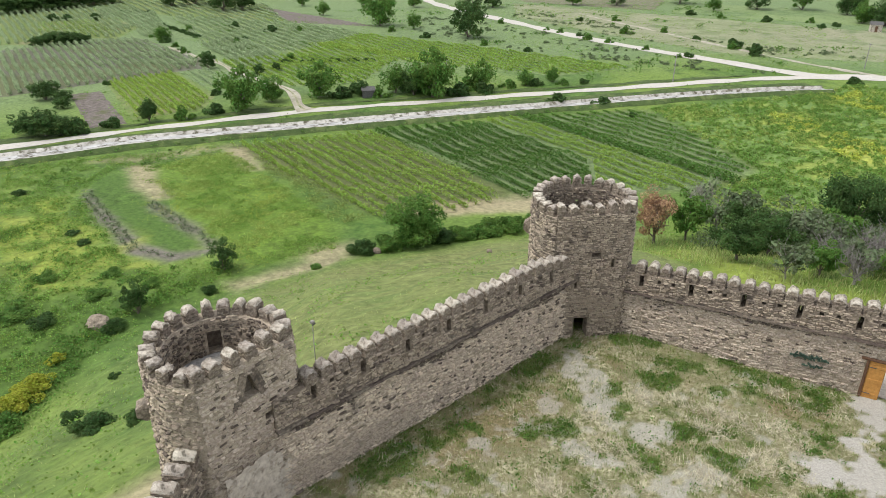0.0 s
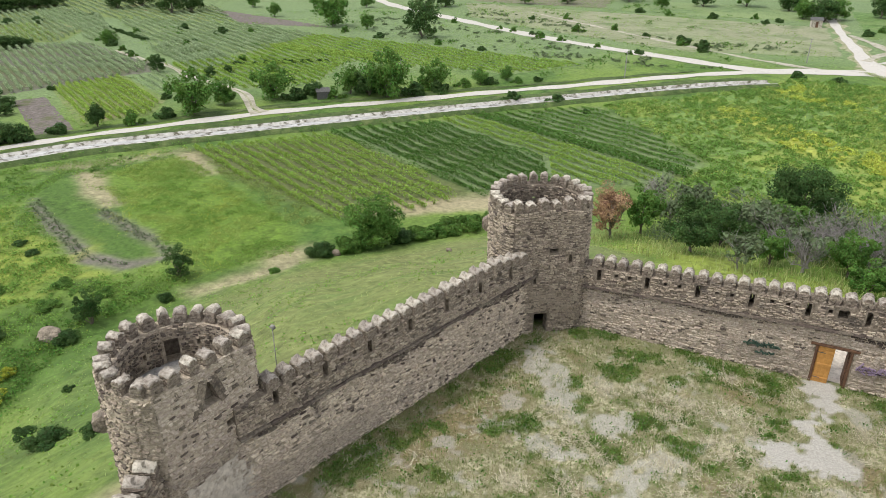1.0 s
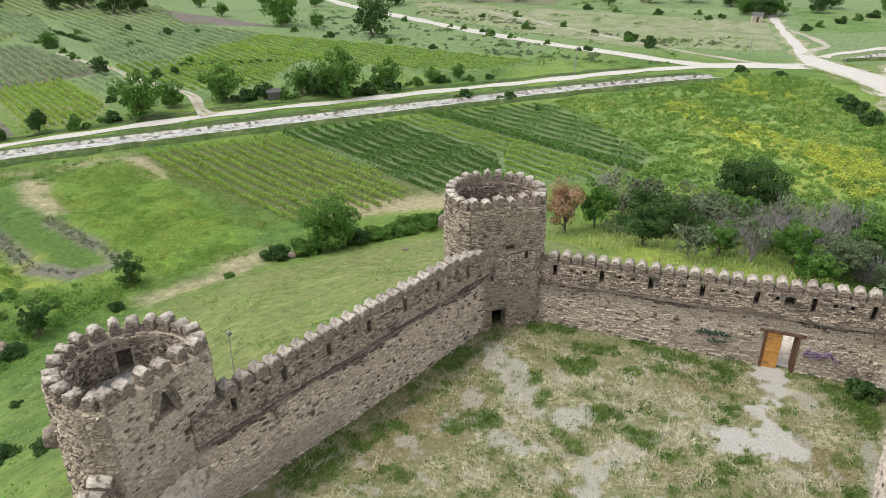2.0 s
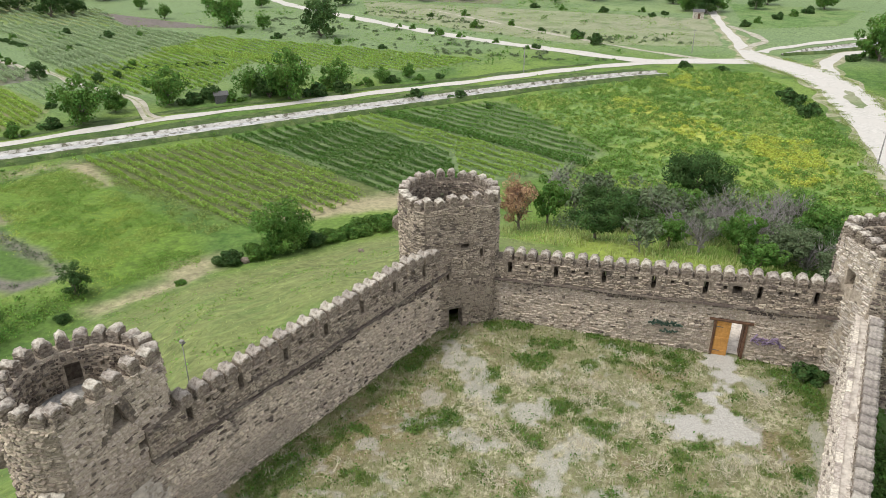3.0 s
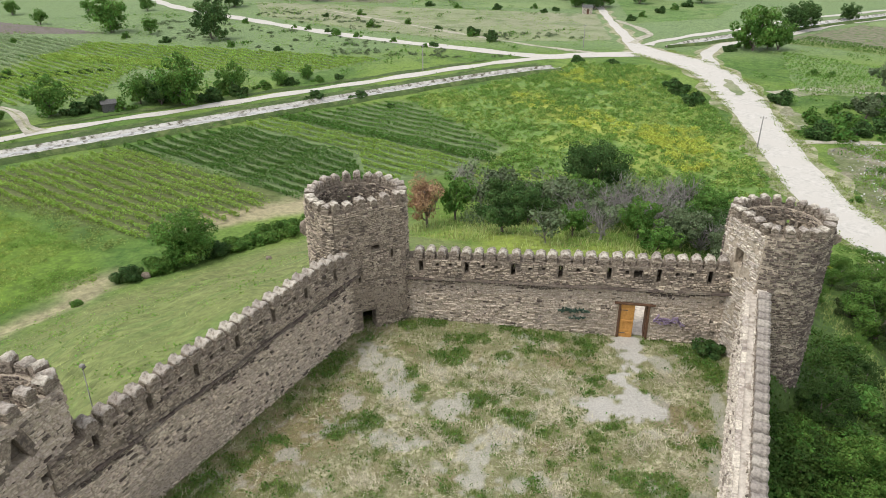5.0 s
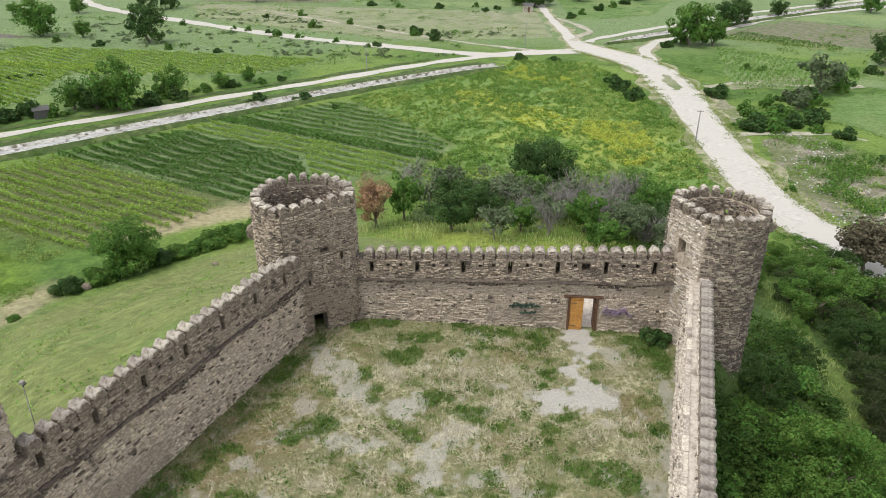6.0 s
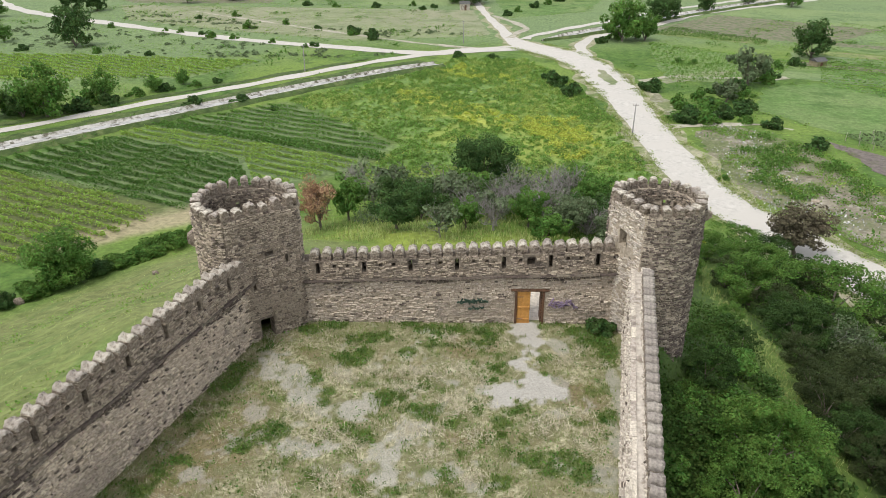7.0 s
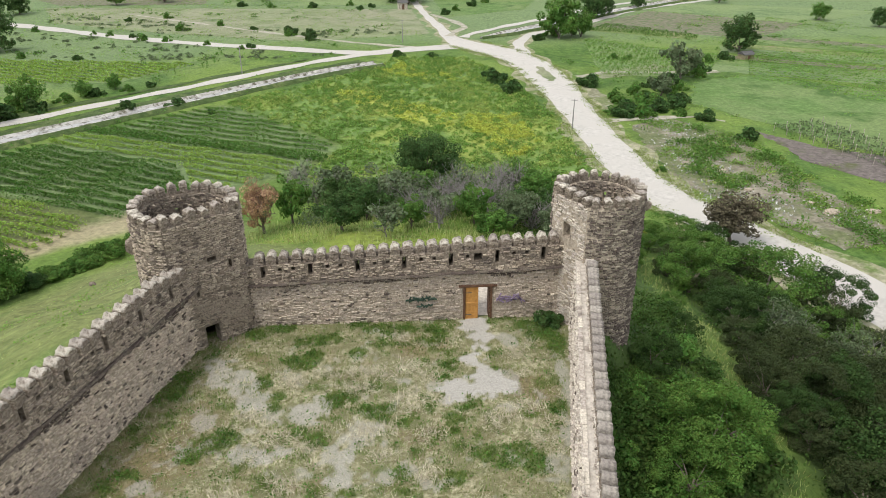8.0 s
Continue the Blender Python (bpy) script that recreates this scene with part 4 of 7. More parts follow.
# ---- the fort: towers ----
def tower(name, label, centre, radius, flat, facing, rim, floor_z, holes, single, merlons, thick=0.62, skip=(), bare=lambda u, z, a, c: False, flat_stone=None, round_stone=None):
    plan, arc, chord = horseshoe(centre, radius, flat, facing)
    around = arc + chord
    body = shell(name, plan, (0, around), -5.0, rim, thick, holes(arc, chord), MID_MORTAR if flat_stone or name == "tower_near" else MORTAR, closed=True, step=0.3, label=label, kind="structure")
    stonework(body, plan, (0, arc), -3.2, rim, holes(arc, chord), single=lambda u, z: single(u, z, arc, chord), material=round_stone, shade_wear=0.22)
    stonework(body, plan, (arc, around), -3.2, rim, holes(arc, chord), single=lambda u, z: single(u, z, arc, chord), bare=lambda u, z: bare(u, z, arc, chord), material=flat_stone, lost=0.16, shade_wear=0.04 if flat_stone == PALE_STONE else 0.12)
    # Over half the inner stones are dark: the tower's shade in their colour.
    stonework(body, lambda u, w: plan(u, w - thick), (0, around), floor_z, rim, holes(arc, chord), inward=True, shade_wear=0.55)
    crenellate(body, plan, (0, around), rim, around / merlons, around / merlons * 0.65, thick * 0.84, 0.58, 0.0, skip=skip, top=0.28, sizes=(0.8, 1.1))
    n = 40
    disc = [(*plan(around * k / n, -thick + 0.05)[:2], floor_z) for k in range(n)] + [(*plan(around * k / n, -thick + 0.05)[:2], floor_z - 0.3) for k in range(n)]
    built("tower_floor", disc, [tuple(range(n)), tuple(range(n, 2 * n))[::-1]] + [(k + n, (k + 1) % n + n, (k + 1) % n, k) for k in range(n)], GRAVEL, body, "grey dusty floor inside the tower")
    # Added dark floor: the shade behind the doorway, put into its colour.
    inside = [(*plan(around * k / n, -0.06)[:2], 0.0) for k in range(n)]
    built("earth_floor", inside + [(x, y, -0.6) for x, y, _ in inside], [tuple(range(n)), tuple(range(n, 2 * n))[::-1]] + [(k + n, (k + 1) % n + n, (k + 1) % n, k) for k in range(n)], SOIL, body, "dark floor added inside the tower for its shade")
    return body, plan, arc, chord


tower_near, near_plan, near_arc, near_chord = tower("tower_near", "round rubble tower with a flat inner side and worn merlons", (-9.68, -19.85), 2.66, 1.62, -9, 7.32, 5.75,
    lambda a, c: [(a + c * 0.5 - 0.38, a + c * 0.5 + 0.38, 5.75, 6.75), (a + c * 0.5 + 0.5, a + c * 0.5 + 1.0, 4.4, 4.7), (a + c * 0.5 + 0.05, a + c * 0.5 + 0.75, -0.5, 0.9), (a * 0.36, a * 0.36 + 0.7, 5.75, 6.75), (a * 0.5, a * 0.5 + 0.18, 6.2, 6.5), (a * 0.62, a * 0.62 + 0.18, 6.2, 6.5), (a * 0.27, a * 0.27 + 0.18, 6.4, 6.65)],
    lambda u, z, a, c: u > a - 1.2 and z > 1.2, 22, bare=lambda u, z, a, c: z < 3.4 and float(lattice(u, z, 0.9, 21)) * 0.6 + float(lattice(u, z, 0.3, 22)) * 0.4 > 0.4 + 0.1 * z + 0.5 * max(0, (u - a) / c - 0.8), flat_stone=ROSE_STONE)
tower_corner, corner_plan, corner_arc, corner_chord = tower("tower_corner", "round rubble corner tower with a flat side to the court", (-2.7, -0.1), 2.76, 1.85, -52, 7.45, 3.2,
    lambda a, c: [(a + 1.38, a + 2.16, -0.4, 1.3), (a * 0.30, a * 0.30 + 0.5, 4.9, 5.9), (a * 0.45, a * 0.45 + 0.3, 6.4, 6.7), (a + c * 0.3, a + c * 0.3 + 0.16, 3.2, 3.7), (a + c * 0.78, a + c * 0.78 + 0.16, 4.3, 4.8), (a + c * 0.5, a + c * 0.5 + 0.5, 5.0, 5.25)],
    lambda u, z, a, c: u > a and z > 0.5, 24)
# Pale flat side and brown round side: sun and shade put into the stone.
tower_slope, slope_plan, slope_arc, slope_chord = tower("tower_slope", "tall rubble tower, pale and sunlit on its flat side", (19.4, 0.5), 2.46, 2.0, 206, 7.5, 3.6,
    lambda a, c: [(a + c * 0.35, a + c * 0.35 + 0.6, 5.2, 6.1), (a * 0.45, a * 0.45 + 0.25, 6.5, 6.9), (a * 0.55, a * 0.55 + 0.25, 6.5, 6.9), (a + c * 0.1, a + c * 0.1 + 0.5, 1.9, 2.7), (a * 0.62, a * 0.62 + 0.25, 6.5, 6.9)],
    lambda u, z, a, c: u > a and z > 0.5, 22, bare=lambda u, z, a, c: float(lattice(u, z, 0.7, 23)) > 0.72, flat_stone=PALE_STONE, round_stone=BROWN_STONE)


def bracket(parent, plan, u, z, wide=0.75, out=0.55, tall=0.8):
    """A stone box on corbels that juts from a tower's outer side."""
    bm = bmesh.new()
    o, t = plan(u, 0), (plan(u + 0.05, 0) - plan(u - 0.05, 0)).normalized()
    n = Vector((t.y, -t.x, 0))
    ring = lambda w, d, h: [bm.verts.new(o + t * s * w / 2 + n * q + Vector((0, 0, h))) for s, q in ((-1, -0.1), (1, -0.1), (1, d), (-1, d))]
    rows = [ring(wide * 0.8, out * 0.45, z - 0.25), ring(wide, out, z), ring(wide, out, z + tall * 0.6), ring(wide * 0.7, out * 0.2, z + tall)]
    for a, b in zip(rows, rows[1:]):
        for k in range(4):
            bm.faces.new((a[k], a[(k + 1) % 4], b[(k + 1) % 4], b[k]))
    bm.faces.new(rows[0][::-1])
    bm.faces.new(rows[-1])
    return part("corbelled_box", bm, MERLON, parent, "small stone box jutting on corbels")


def blocked(parent, plan, u, wide, z0, z1, w=-0.1):
    """An added dark panel that closes a niche: the shade inside, put into its colour."""
    a, b = plan(u - 0.05, w), plan(u + wide + 0.05, w)
    t = (b - a).normalized()
    turn = Matrix((t, Vector((-t.y, t.x, 0)), Vector((0, 0, 1)))).transposed().to_4x4()
    mid = (a + b) / 2
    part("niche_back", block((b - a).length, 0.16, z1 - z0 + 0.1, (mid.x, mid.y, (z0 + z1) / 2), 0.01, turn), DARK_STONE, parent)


blocked(tower_near, near_plan, near_arc * 0.36, 0.7, 5.75, 6.75, 0.0)
blocked(tower_near, near_plan, near_arc + near_chord * 0.5 - 0.4, 0.8, 5.75, 6.75, -0.5)
blocked(tower_corner, corner_plan, corner_arc * 0.30, 0.5, 4.9, 5.9)
def render_patch(parent, plan, spans, z0, z1, size=0.06):
    """Remains of old render on a wall: thin, ragged and uneven."""
    verts, faces = [], []
    nu, nz = int((spans[1] - spans[0]) / size), int((z1 - z0) / size)
    for i in range(nu):
        for k in range(nz):
            u, z = spans[0] + i * size, z0 + k * size
            e = min(i, nu - 1 - i) / nu + 0.6 * (nz - k) / nz
            if 0.6 * float(lattice(u, z, 0.8, 41)) + 0.4 * float(lattice(u, z, 0.25, 42)) + e < 0.72:
                continue
            n = len(verts)
            for a, b in ((0, 0), (1, 0), (1, 1), (0, 1)):
                uu, zz = u + a * size, z + b * size
                p = plan(uu, 0.05 + 0.05 * float(lattice(uu, zz, 0.3, 43)))
                verts.append((p.x, p.y, zz))
            faces.append((n, n + 1, n + 2, n + 3))
    return built("render_patch", verts, faces, PLASTER, parent, "ragged remains of pale grey render")


render_patch(tower_near, near_plan, (near_arc + 0.5, near_arc + near_chord - 0.3), 0.0, 3.0)
# leaning slabs make the near tower's window three-cornered
for side in (-1, 1):
    o = near_plan(near_arc + near_chord * 0.5 + side * 0.39, -0.13)
    part("leaning_slab", block(0.36, 0.34, 1.3, (o.x, o.y, 6.3), 0.02, pose(0, 0, 0, 0, 0, 81) @ pose(0, 0, 0, 0, -side * 19, 0)), MERLON, tower_near)
bracket(tower_near, near_plan, near_arc * 0.72, 5.0, 0.6, 0.5, 0.55)
bracket(tower_corner, corner_plan, corner_arc * 0.755, 5.6, 0.6, 0.4, 0.6)
bracket(tower_slope, slope_plan, slope_arc * 0.35, 7.0, 0.25, 0.35, 0.3)

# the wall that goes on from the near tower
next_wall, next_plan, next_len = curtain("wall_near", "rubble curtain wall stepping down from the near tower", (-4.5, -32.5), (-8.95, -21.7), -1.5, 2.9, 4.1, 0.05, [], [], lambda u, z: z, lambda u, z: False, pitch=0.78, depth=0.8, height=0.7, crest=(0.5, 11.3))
close_plan, close_len = straight((-4.9, -31.2), (12.6, -26.2))
wall_back = shell("wall_back", close_plan, (0, close_len), -2.0, 3.2, 0.8, [], MORTAR, label="plain rubble wall closing the court", kind="structure")

# ---- courtyard ground ----
yard_outline = [(-2.4, -1.0), (-0.5, 0.15), (17.9, 0.15), (17.9, -1.4), (12.5, -26.0), (-4.6, -31), (-8.3, -21.5), (-7.7, -17.9)]
YARD_STEP = 0.1
yx, yy = np.arange(-9, 19.01, YARD_STEP), np.arange(-31, 0.4, YARD_STEP)
YX, YY = np.meshgrid(yx, yy)
PATH_SPOTS = ((12.5, -0.7, 0.9, 0.9), (12.6, -2.4, 0.8, 1.7), (12.3, -4.2, 0.75, 1.6), (12.4, -5.6, 0.9, 0.9), (11.8, -6.6, 1.5, 0.9), (12.9, -6.4, 1.0, 0.7), (10.9, -7.3, 0.7, 0.5))
GRAVEL_SPOTS = ((0.3, -5.1, 1.0, 1.4), (-0.6, -4.4, 0.9, 1.3), (1.2, -6.7, 0.9, 1.0), (-1.4, -3.7, 0.8, 0.8), (1.8, -10.6, 1.4, 0.8), (2.7, -10.5, 0.7, 0.6), (4.0, -7.7, 0.8, 1.1), (3.6, -8.2, 0.6, 0.6), (6.2, -9.8, 1.2, 1.0), (5.5, -11.1, 0.8, 1.0), (5.6, -12.5, 0.7, 1.1), (6.9, -9.1, 0.5, 0.4))
LESSER_GRAVEL = ((8.4, -11.8, 0.5, 0.6), (16.6, -6.5, 0.4, 2.3), (15.9, -9.7, 0.4, 1.5), (15.0, -11.9, 0.6, 0.8), (13.4, -8.1, 0.7, 0.4), (4.0, -12.0, 0.6, 0.5), (4.2, -6.9, 0.5, 0.6), (7.5, -10.4, 0.5, 0.4), (9.9, -6.3, 0.4, 0.4), (-2.6, -12.3, 0.6, 0.4), (-1.0, -8.3, 0.6, 0.6), (14.0, -5.4, 0.5, 0.5), (4.8, -15.5, 1.2, 1.2), (14.2, -2.6, 0.5, 0.8), (7.3, -12.4, 0.8, 0.6), (3.8, -8.1, 0.6, 0.5), (1.2, -10.9, 0.7, 0.5), (8.5, -5.7, 0.5, 0.4), (9.6, -12.8, 0.7, 0.5))
GREEN_SPOTS = ((3.5, -1.8, 0.9, 0.8), (3.6, -3.2, 0.8, 0.6), (3.2, -4.0, 0.7, 0.5), (2.7, -3.6, 0.6, 0.5), (7.1, -0.6, 1.0, 0.5), (8.4, -0.9, 1.0, 0.5), (4.6, -1.7, 0.8, 0.7), (6.0, -3.0, 0.5, 0.4), (10.1, -1.4, 0.8, 0.9), (10.8, -4.5, 0.5, 0.6), (10.5, -5.5, 0.4, 0.4), (13.1, -5.1, 0.35, 0.4), (16.2, -1.9, 0.9, 0.8), (16.8, -2.9, 0.6, 0.8), (15.6, -0.9, 0.8, 0.5), (2.2, -6.8, 0.5, 0.8), (1.4, -5.7, 0.4, 0.9), (5.1, -7.0, 0.7, 0.7), (5.8, -6.8, 0.4, 0.4), (7.2, -8.1, 0.7, 0.6), (6.5, -7.7, 0.4, 0.3), (4.5, -9.8, 0.8, 0.5), (10.7, -8.8, 0.6, 0.5), (10.8, -9.7, 0.4, 0.4))
MORE_GREEN = ((13.0, -11.4, 1.0, 0.9), (13.8, -11.7, 0.8, 0.9), (12.0, -11.2, 0.6, 0.6), (10.5, -12.6, 0.6, 0.6), (0.2, -9.6, 0.8, 0.6), (8.2, -11.9, 0.4, 0.4), (-1.8, -2.8, 0.6, 0.6), (1.7, -0.3, 0.9, 0.5), (0.3, -0.9, 0.6, 0.6), (15.7, -8.4, 0.6, 0.6), (7.0, -6.1, 0.4, 0.3), (8.3, -8.8, 0.4, 0.4), (-2.9, -5.9, 0.5, 0.8), (3.1, -13.0, 0.5, 0.5), (3.6, -9.2, 0.5, 0.3), (9.6, -8.0, 0.4, 0.3), (11.5, -8.0, 0.6, 0.3), (-5.3, -14.9, 1.0, 0.9), (-5.8, -16.0, 1.0, 0.8), (-4.3, -12.0, 0.6, 0.4), (-3.4, -11.5, 0.6, 0.3), (-4.3, -13.2, 0.5, 0.5), (-2.2, -14.3, 0.8, 0.5), (-1.0, -10.6, 0.6, 0.5))
BROWN_SPOTS = ((9.4, -2.4, 1.8, 1.4), (0.8, -3.2, 1.0, 0.8), (14.8, -6.7, 1.2, 1.6), (8.9, -10.1, 1.2, 1.0), (-2.0, -10.4, 1.9, 2.4), (4.2, -12.9, 1.1, 0.8), (-3.6, -12.6, 1.4, 2.0))
ragged = 3.0 * (0.34 * lattice(YX, YY, 1.3, 1) + 0.33 * lattice(YX, YY, 0.5, 2) + 0.33 * lattice(YX, YY, 0.24, 3) - 0.5)


def cover(spots):
    total = np.zeros(YX.shape)
    for x, y, a, b in spots:
        total = np.maximum(total, 1.25 - ((YX - x) / a) ** 2 - ((YY - y) / b) ** 2 + 1.25 * ragged - 0.2)
    return np.clip(total * 1.6, 0, 1)


from_wall = ((YX - LEFT_A[0]) * (LEFT_B[1] - LEFT_A[1]) - (YY - LEFT_A[1]) * (LEFT_B[0] - LEFT_A[0])) / left_len
path_cover = cover(PATH_SPOTS)
gravel_cover = np.clip(np.maximum.reduce([path_cover, 0.68 * cover(GRAVEL_SPOTS), 0.55 * cover(LESSER_GRAVEL), 0.55 * np.clip(ragged * 1.6 - 0.45, 0, 1)]), 0, 1)
green_cover = np.maximum(cover(GREEN_SPOTS), cover(MORE_GREEN)) + 0.3 * np.clip(1.0 + signed(YX, YY, tuple(yard_outline)) * 0.9, 0, 1) + 0.8 * np.clip(3.0 * (lattice(YX, YY, 1.2, 7) * 0.4 + lattice(YX, YY, 0.4, 8) * 0.6 - 0.5), 0, 1)
green_cover = np.clip(green_cover, 0, 1) * (1 - np.maximum(0.75 * gravel_cover, path_cover))
height = 0.03 + 0.006 * ragged + 0.03 * np.sin(YX * 0.8) * np.sin(YY * 0.7)
keep = signed(YX, YY, tuple(yard_outline)) < 0.7
faces = [(j * len(yx) + i, j * len(yx) + i + 1, (j + 1) * len(yx) + i + 1, (j + 1) * len(yx) + i) for j in range(len(yy) - 1) for i in range(len(yx) - 1) if keep[j, i] and keep[j + 1, i + 1] and keep[j, i + 1] and keep[j + 1, i]]
yard = built("courtyard_floor", np.stack([YX, YY, height + 0.02], -1).reshape(-1, 3), faces, YARD, kind="structure", label="courtyard of dry grass, weeds and grey gravel", smooth=True)
# Brown ground; the band along the left wall also holds its soft shadow.
brown_shade_cover = 0.8 * cover(BROWN_SPOTS) + 0.7 * np.clip(1.0 - from_wall / 3.0 + 1.0 * ragged, 0, 1) + 0.8 * np.clip(2.2 * (0.5 * lattice(YX, YY, 1.6, 57) + 0.5 * lattice(YX, YY, 0.45, 58) - 0.55), 0, 1)
for layer, values in (("brown", np.clip(brown_shade_cover, 0, 1)), ("gravel", 0.95 * gravel_cover), ("green", green_cover * 0.8)):
    yard.data.attributes.new(layer, "FLOAT", "POINT").data.foreach_set("value", values.ravel().astype(np.float32))

# ---- the gate ----
gate = new("door_1")
tagged(gate, "wooden double gate with one leaf open, in the stone wall", "door", kind="structure")
gate.location = (DOOR[0], 0, 0)
wide, tall = DOOR[1] - DOOR[0], 2.2
part("lintel", block(wide + 0.5, 0.22, 0.13, (wide / 2, 0.0, tall + 0.04), 0.02), DARK_WOOD, gate, "dark weathered timber lintel")
for x in (0.06, wide - 0.06):
    part("door_frame", block(0.12, 0.2, tall + 0.02, (x, 0.02, tall / 2), 0.015), DARK_WOOD, gate, "dark timber jamb")
leaf = part("door_leaf", block(0.74, 0.05, tall - 0.08, (0.12 + 0.38, 0.05, tall / 2), 0.01), WOOD, gate, "orange-brown varnished plank leaf")
for k in range(4):
    part("plank", block(0.17, 0.03, tall - 0.12, (0.12 + 0.115 + 0.175 * k, 0.012, tall / 2), 0.008), WOOD, leaf)
for z in (0.3, 1.1, 1.85):
    part("batten", block(0.70, 0.03, 0.13, (0.12 + 0.38, -0.012, z), 0.01), WOOD, leaf)
for z in (0.35, 1.8):
    part("hinge", block(0.34, 0.012, 0.045, (0.12 + 0.2, -0.034, z), 0.004), IRON, leaf, "black iron strap hinge")
part("door_leaf", block(0.05, 0.72, tall - 0.08, (wide - 0.15, 0.48, tall / 2), 0.01), DARK_WOOD, gate, "dark wooden leaf standing open")
arch = bmesh.new()
steps = 12
near_pts, far_pts = [], []
for k in range(steps + 1):
    a = math.pi * k / steps
    x, z = wide / 2 - 0.68 * math.cos(a), 1.5 + 0.55 * math.sin(a)
    near_pts.append((arch.verts.new((x, 0.62, z)), arch.verts.new((x, 0.62, 2.4))))
    far_pts.append((arch.verts.new((x, 0.92, z)), arch.verts.new((x, 0.92, 2.4))))
for (a, b), (c, d), (e, f), (g, h) in zip(near_pts, near_pts[1:], far_pts, far_pts[1:]):
    arch.faces.new((a, c, d, b))
    arch.faces.new((f, h, g, e))
    arch.faces.new((e, g, c, a))
part("arch", arch, PLASTER, gate, "pale rendered arch on the outer side")
for x in (0.07, wide - 0.07):
    part("jamb", block(0.16, 0.3, 2.4, (x, 0.77, 1.2), 0.01), PLASTER, gate, "pale rendered jamb")
# The landing's sunlit brightness is put into its pale colour.
path_rim = [(10.6, 0.4), (15.4, 0.4), (16.0, 3.2), (13.6, 5.5), (11.0, 3.0)]
built("door_path", [(x, y, 0.03) for x, y in path_rim] + [(x, y, -1.6) for x, y in path_rim], [(0, 1, 2, 3, 4)] + [(k, k + 5, (k + 1) % 5 + 5, (k + 1) % 5) for k in range(5)], PLASTER, kind="structure", label="landing outside the gate, paled to look sunlit")


# ---- plants ----
def leaves(spots, size, seed, flat=0.0, out=None):
    """Small leaf sprays as single bent quads about the given places; flat: how level they lie; out: which way each one faces, more or less."""
    g = np.random.default_rng(seed)
    n = len(spots)
    normal = g.normal(size=(n, 3)) * (1, 1, 1 - 0.6 * flat) + (0, 0, 0.5 + flat)
    if out is not None:
        normal = 0.6 * normal + out
    normal /= np.linalg.norm(normal, axis=1, keepdims=True)
    a = np.cross(normal, g.normal(size=(n, 3)))
    a /= np.linalg.norm(a, axis=1, keepdims=True)
    b = np.cross(normal, a)
    s = size * g.uniform(0.6, 1.35, (n, 1))
    spots = np.asarray(spots)
    verts = np.stack([spots - a * s - b * s * 0.55, spots + a * s * 0.2 - b * s * 0.75 + normal * s * 0.15, spots + a * s + b * s * 0.3, spots - a * s * 0.3 + b * s * 0.7 + normal * s * 0.1], 1).reshape(-1, 3)
    return verts, np.arange(4 * n).reshape(n, 4)


def big_mesh(name, verts, quads, material, parent=None, label="", kind=""):
    """One mesh from arrays of vertices and quads."""
    me = bpy.data.meshes.new(name)
    n = len(quads)
    me.vertices.add(len(verts))
    me.vertices.foreach_set("co", np.asarray(verts, np.float32).ravel())
    me.loops.add(4 * n)
    me.loops.foreach_set("vertex_index", np.asarray(quads, np.int32).ravel())
    me.polygons.add(n)
    me.polygons.foreach_set("loop_start", np.arange(0, 4 * n, 4, dtype=np.int32))
    me.update(calc_edges=True)
    me.materials.append(material)
    ob = new(name, me)
    if parent:
        ob.parent = parent
    return tagged(ob, label=label, kind=kind)


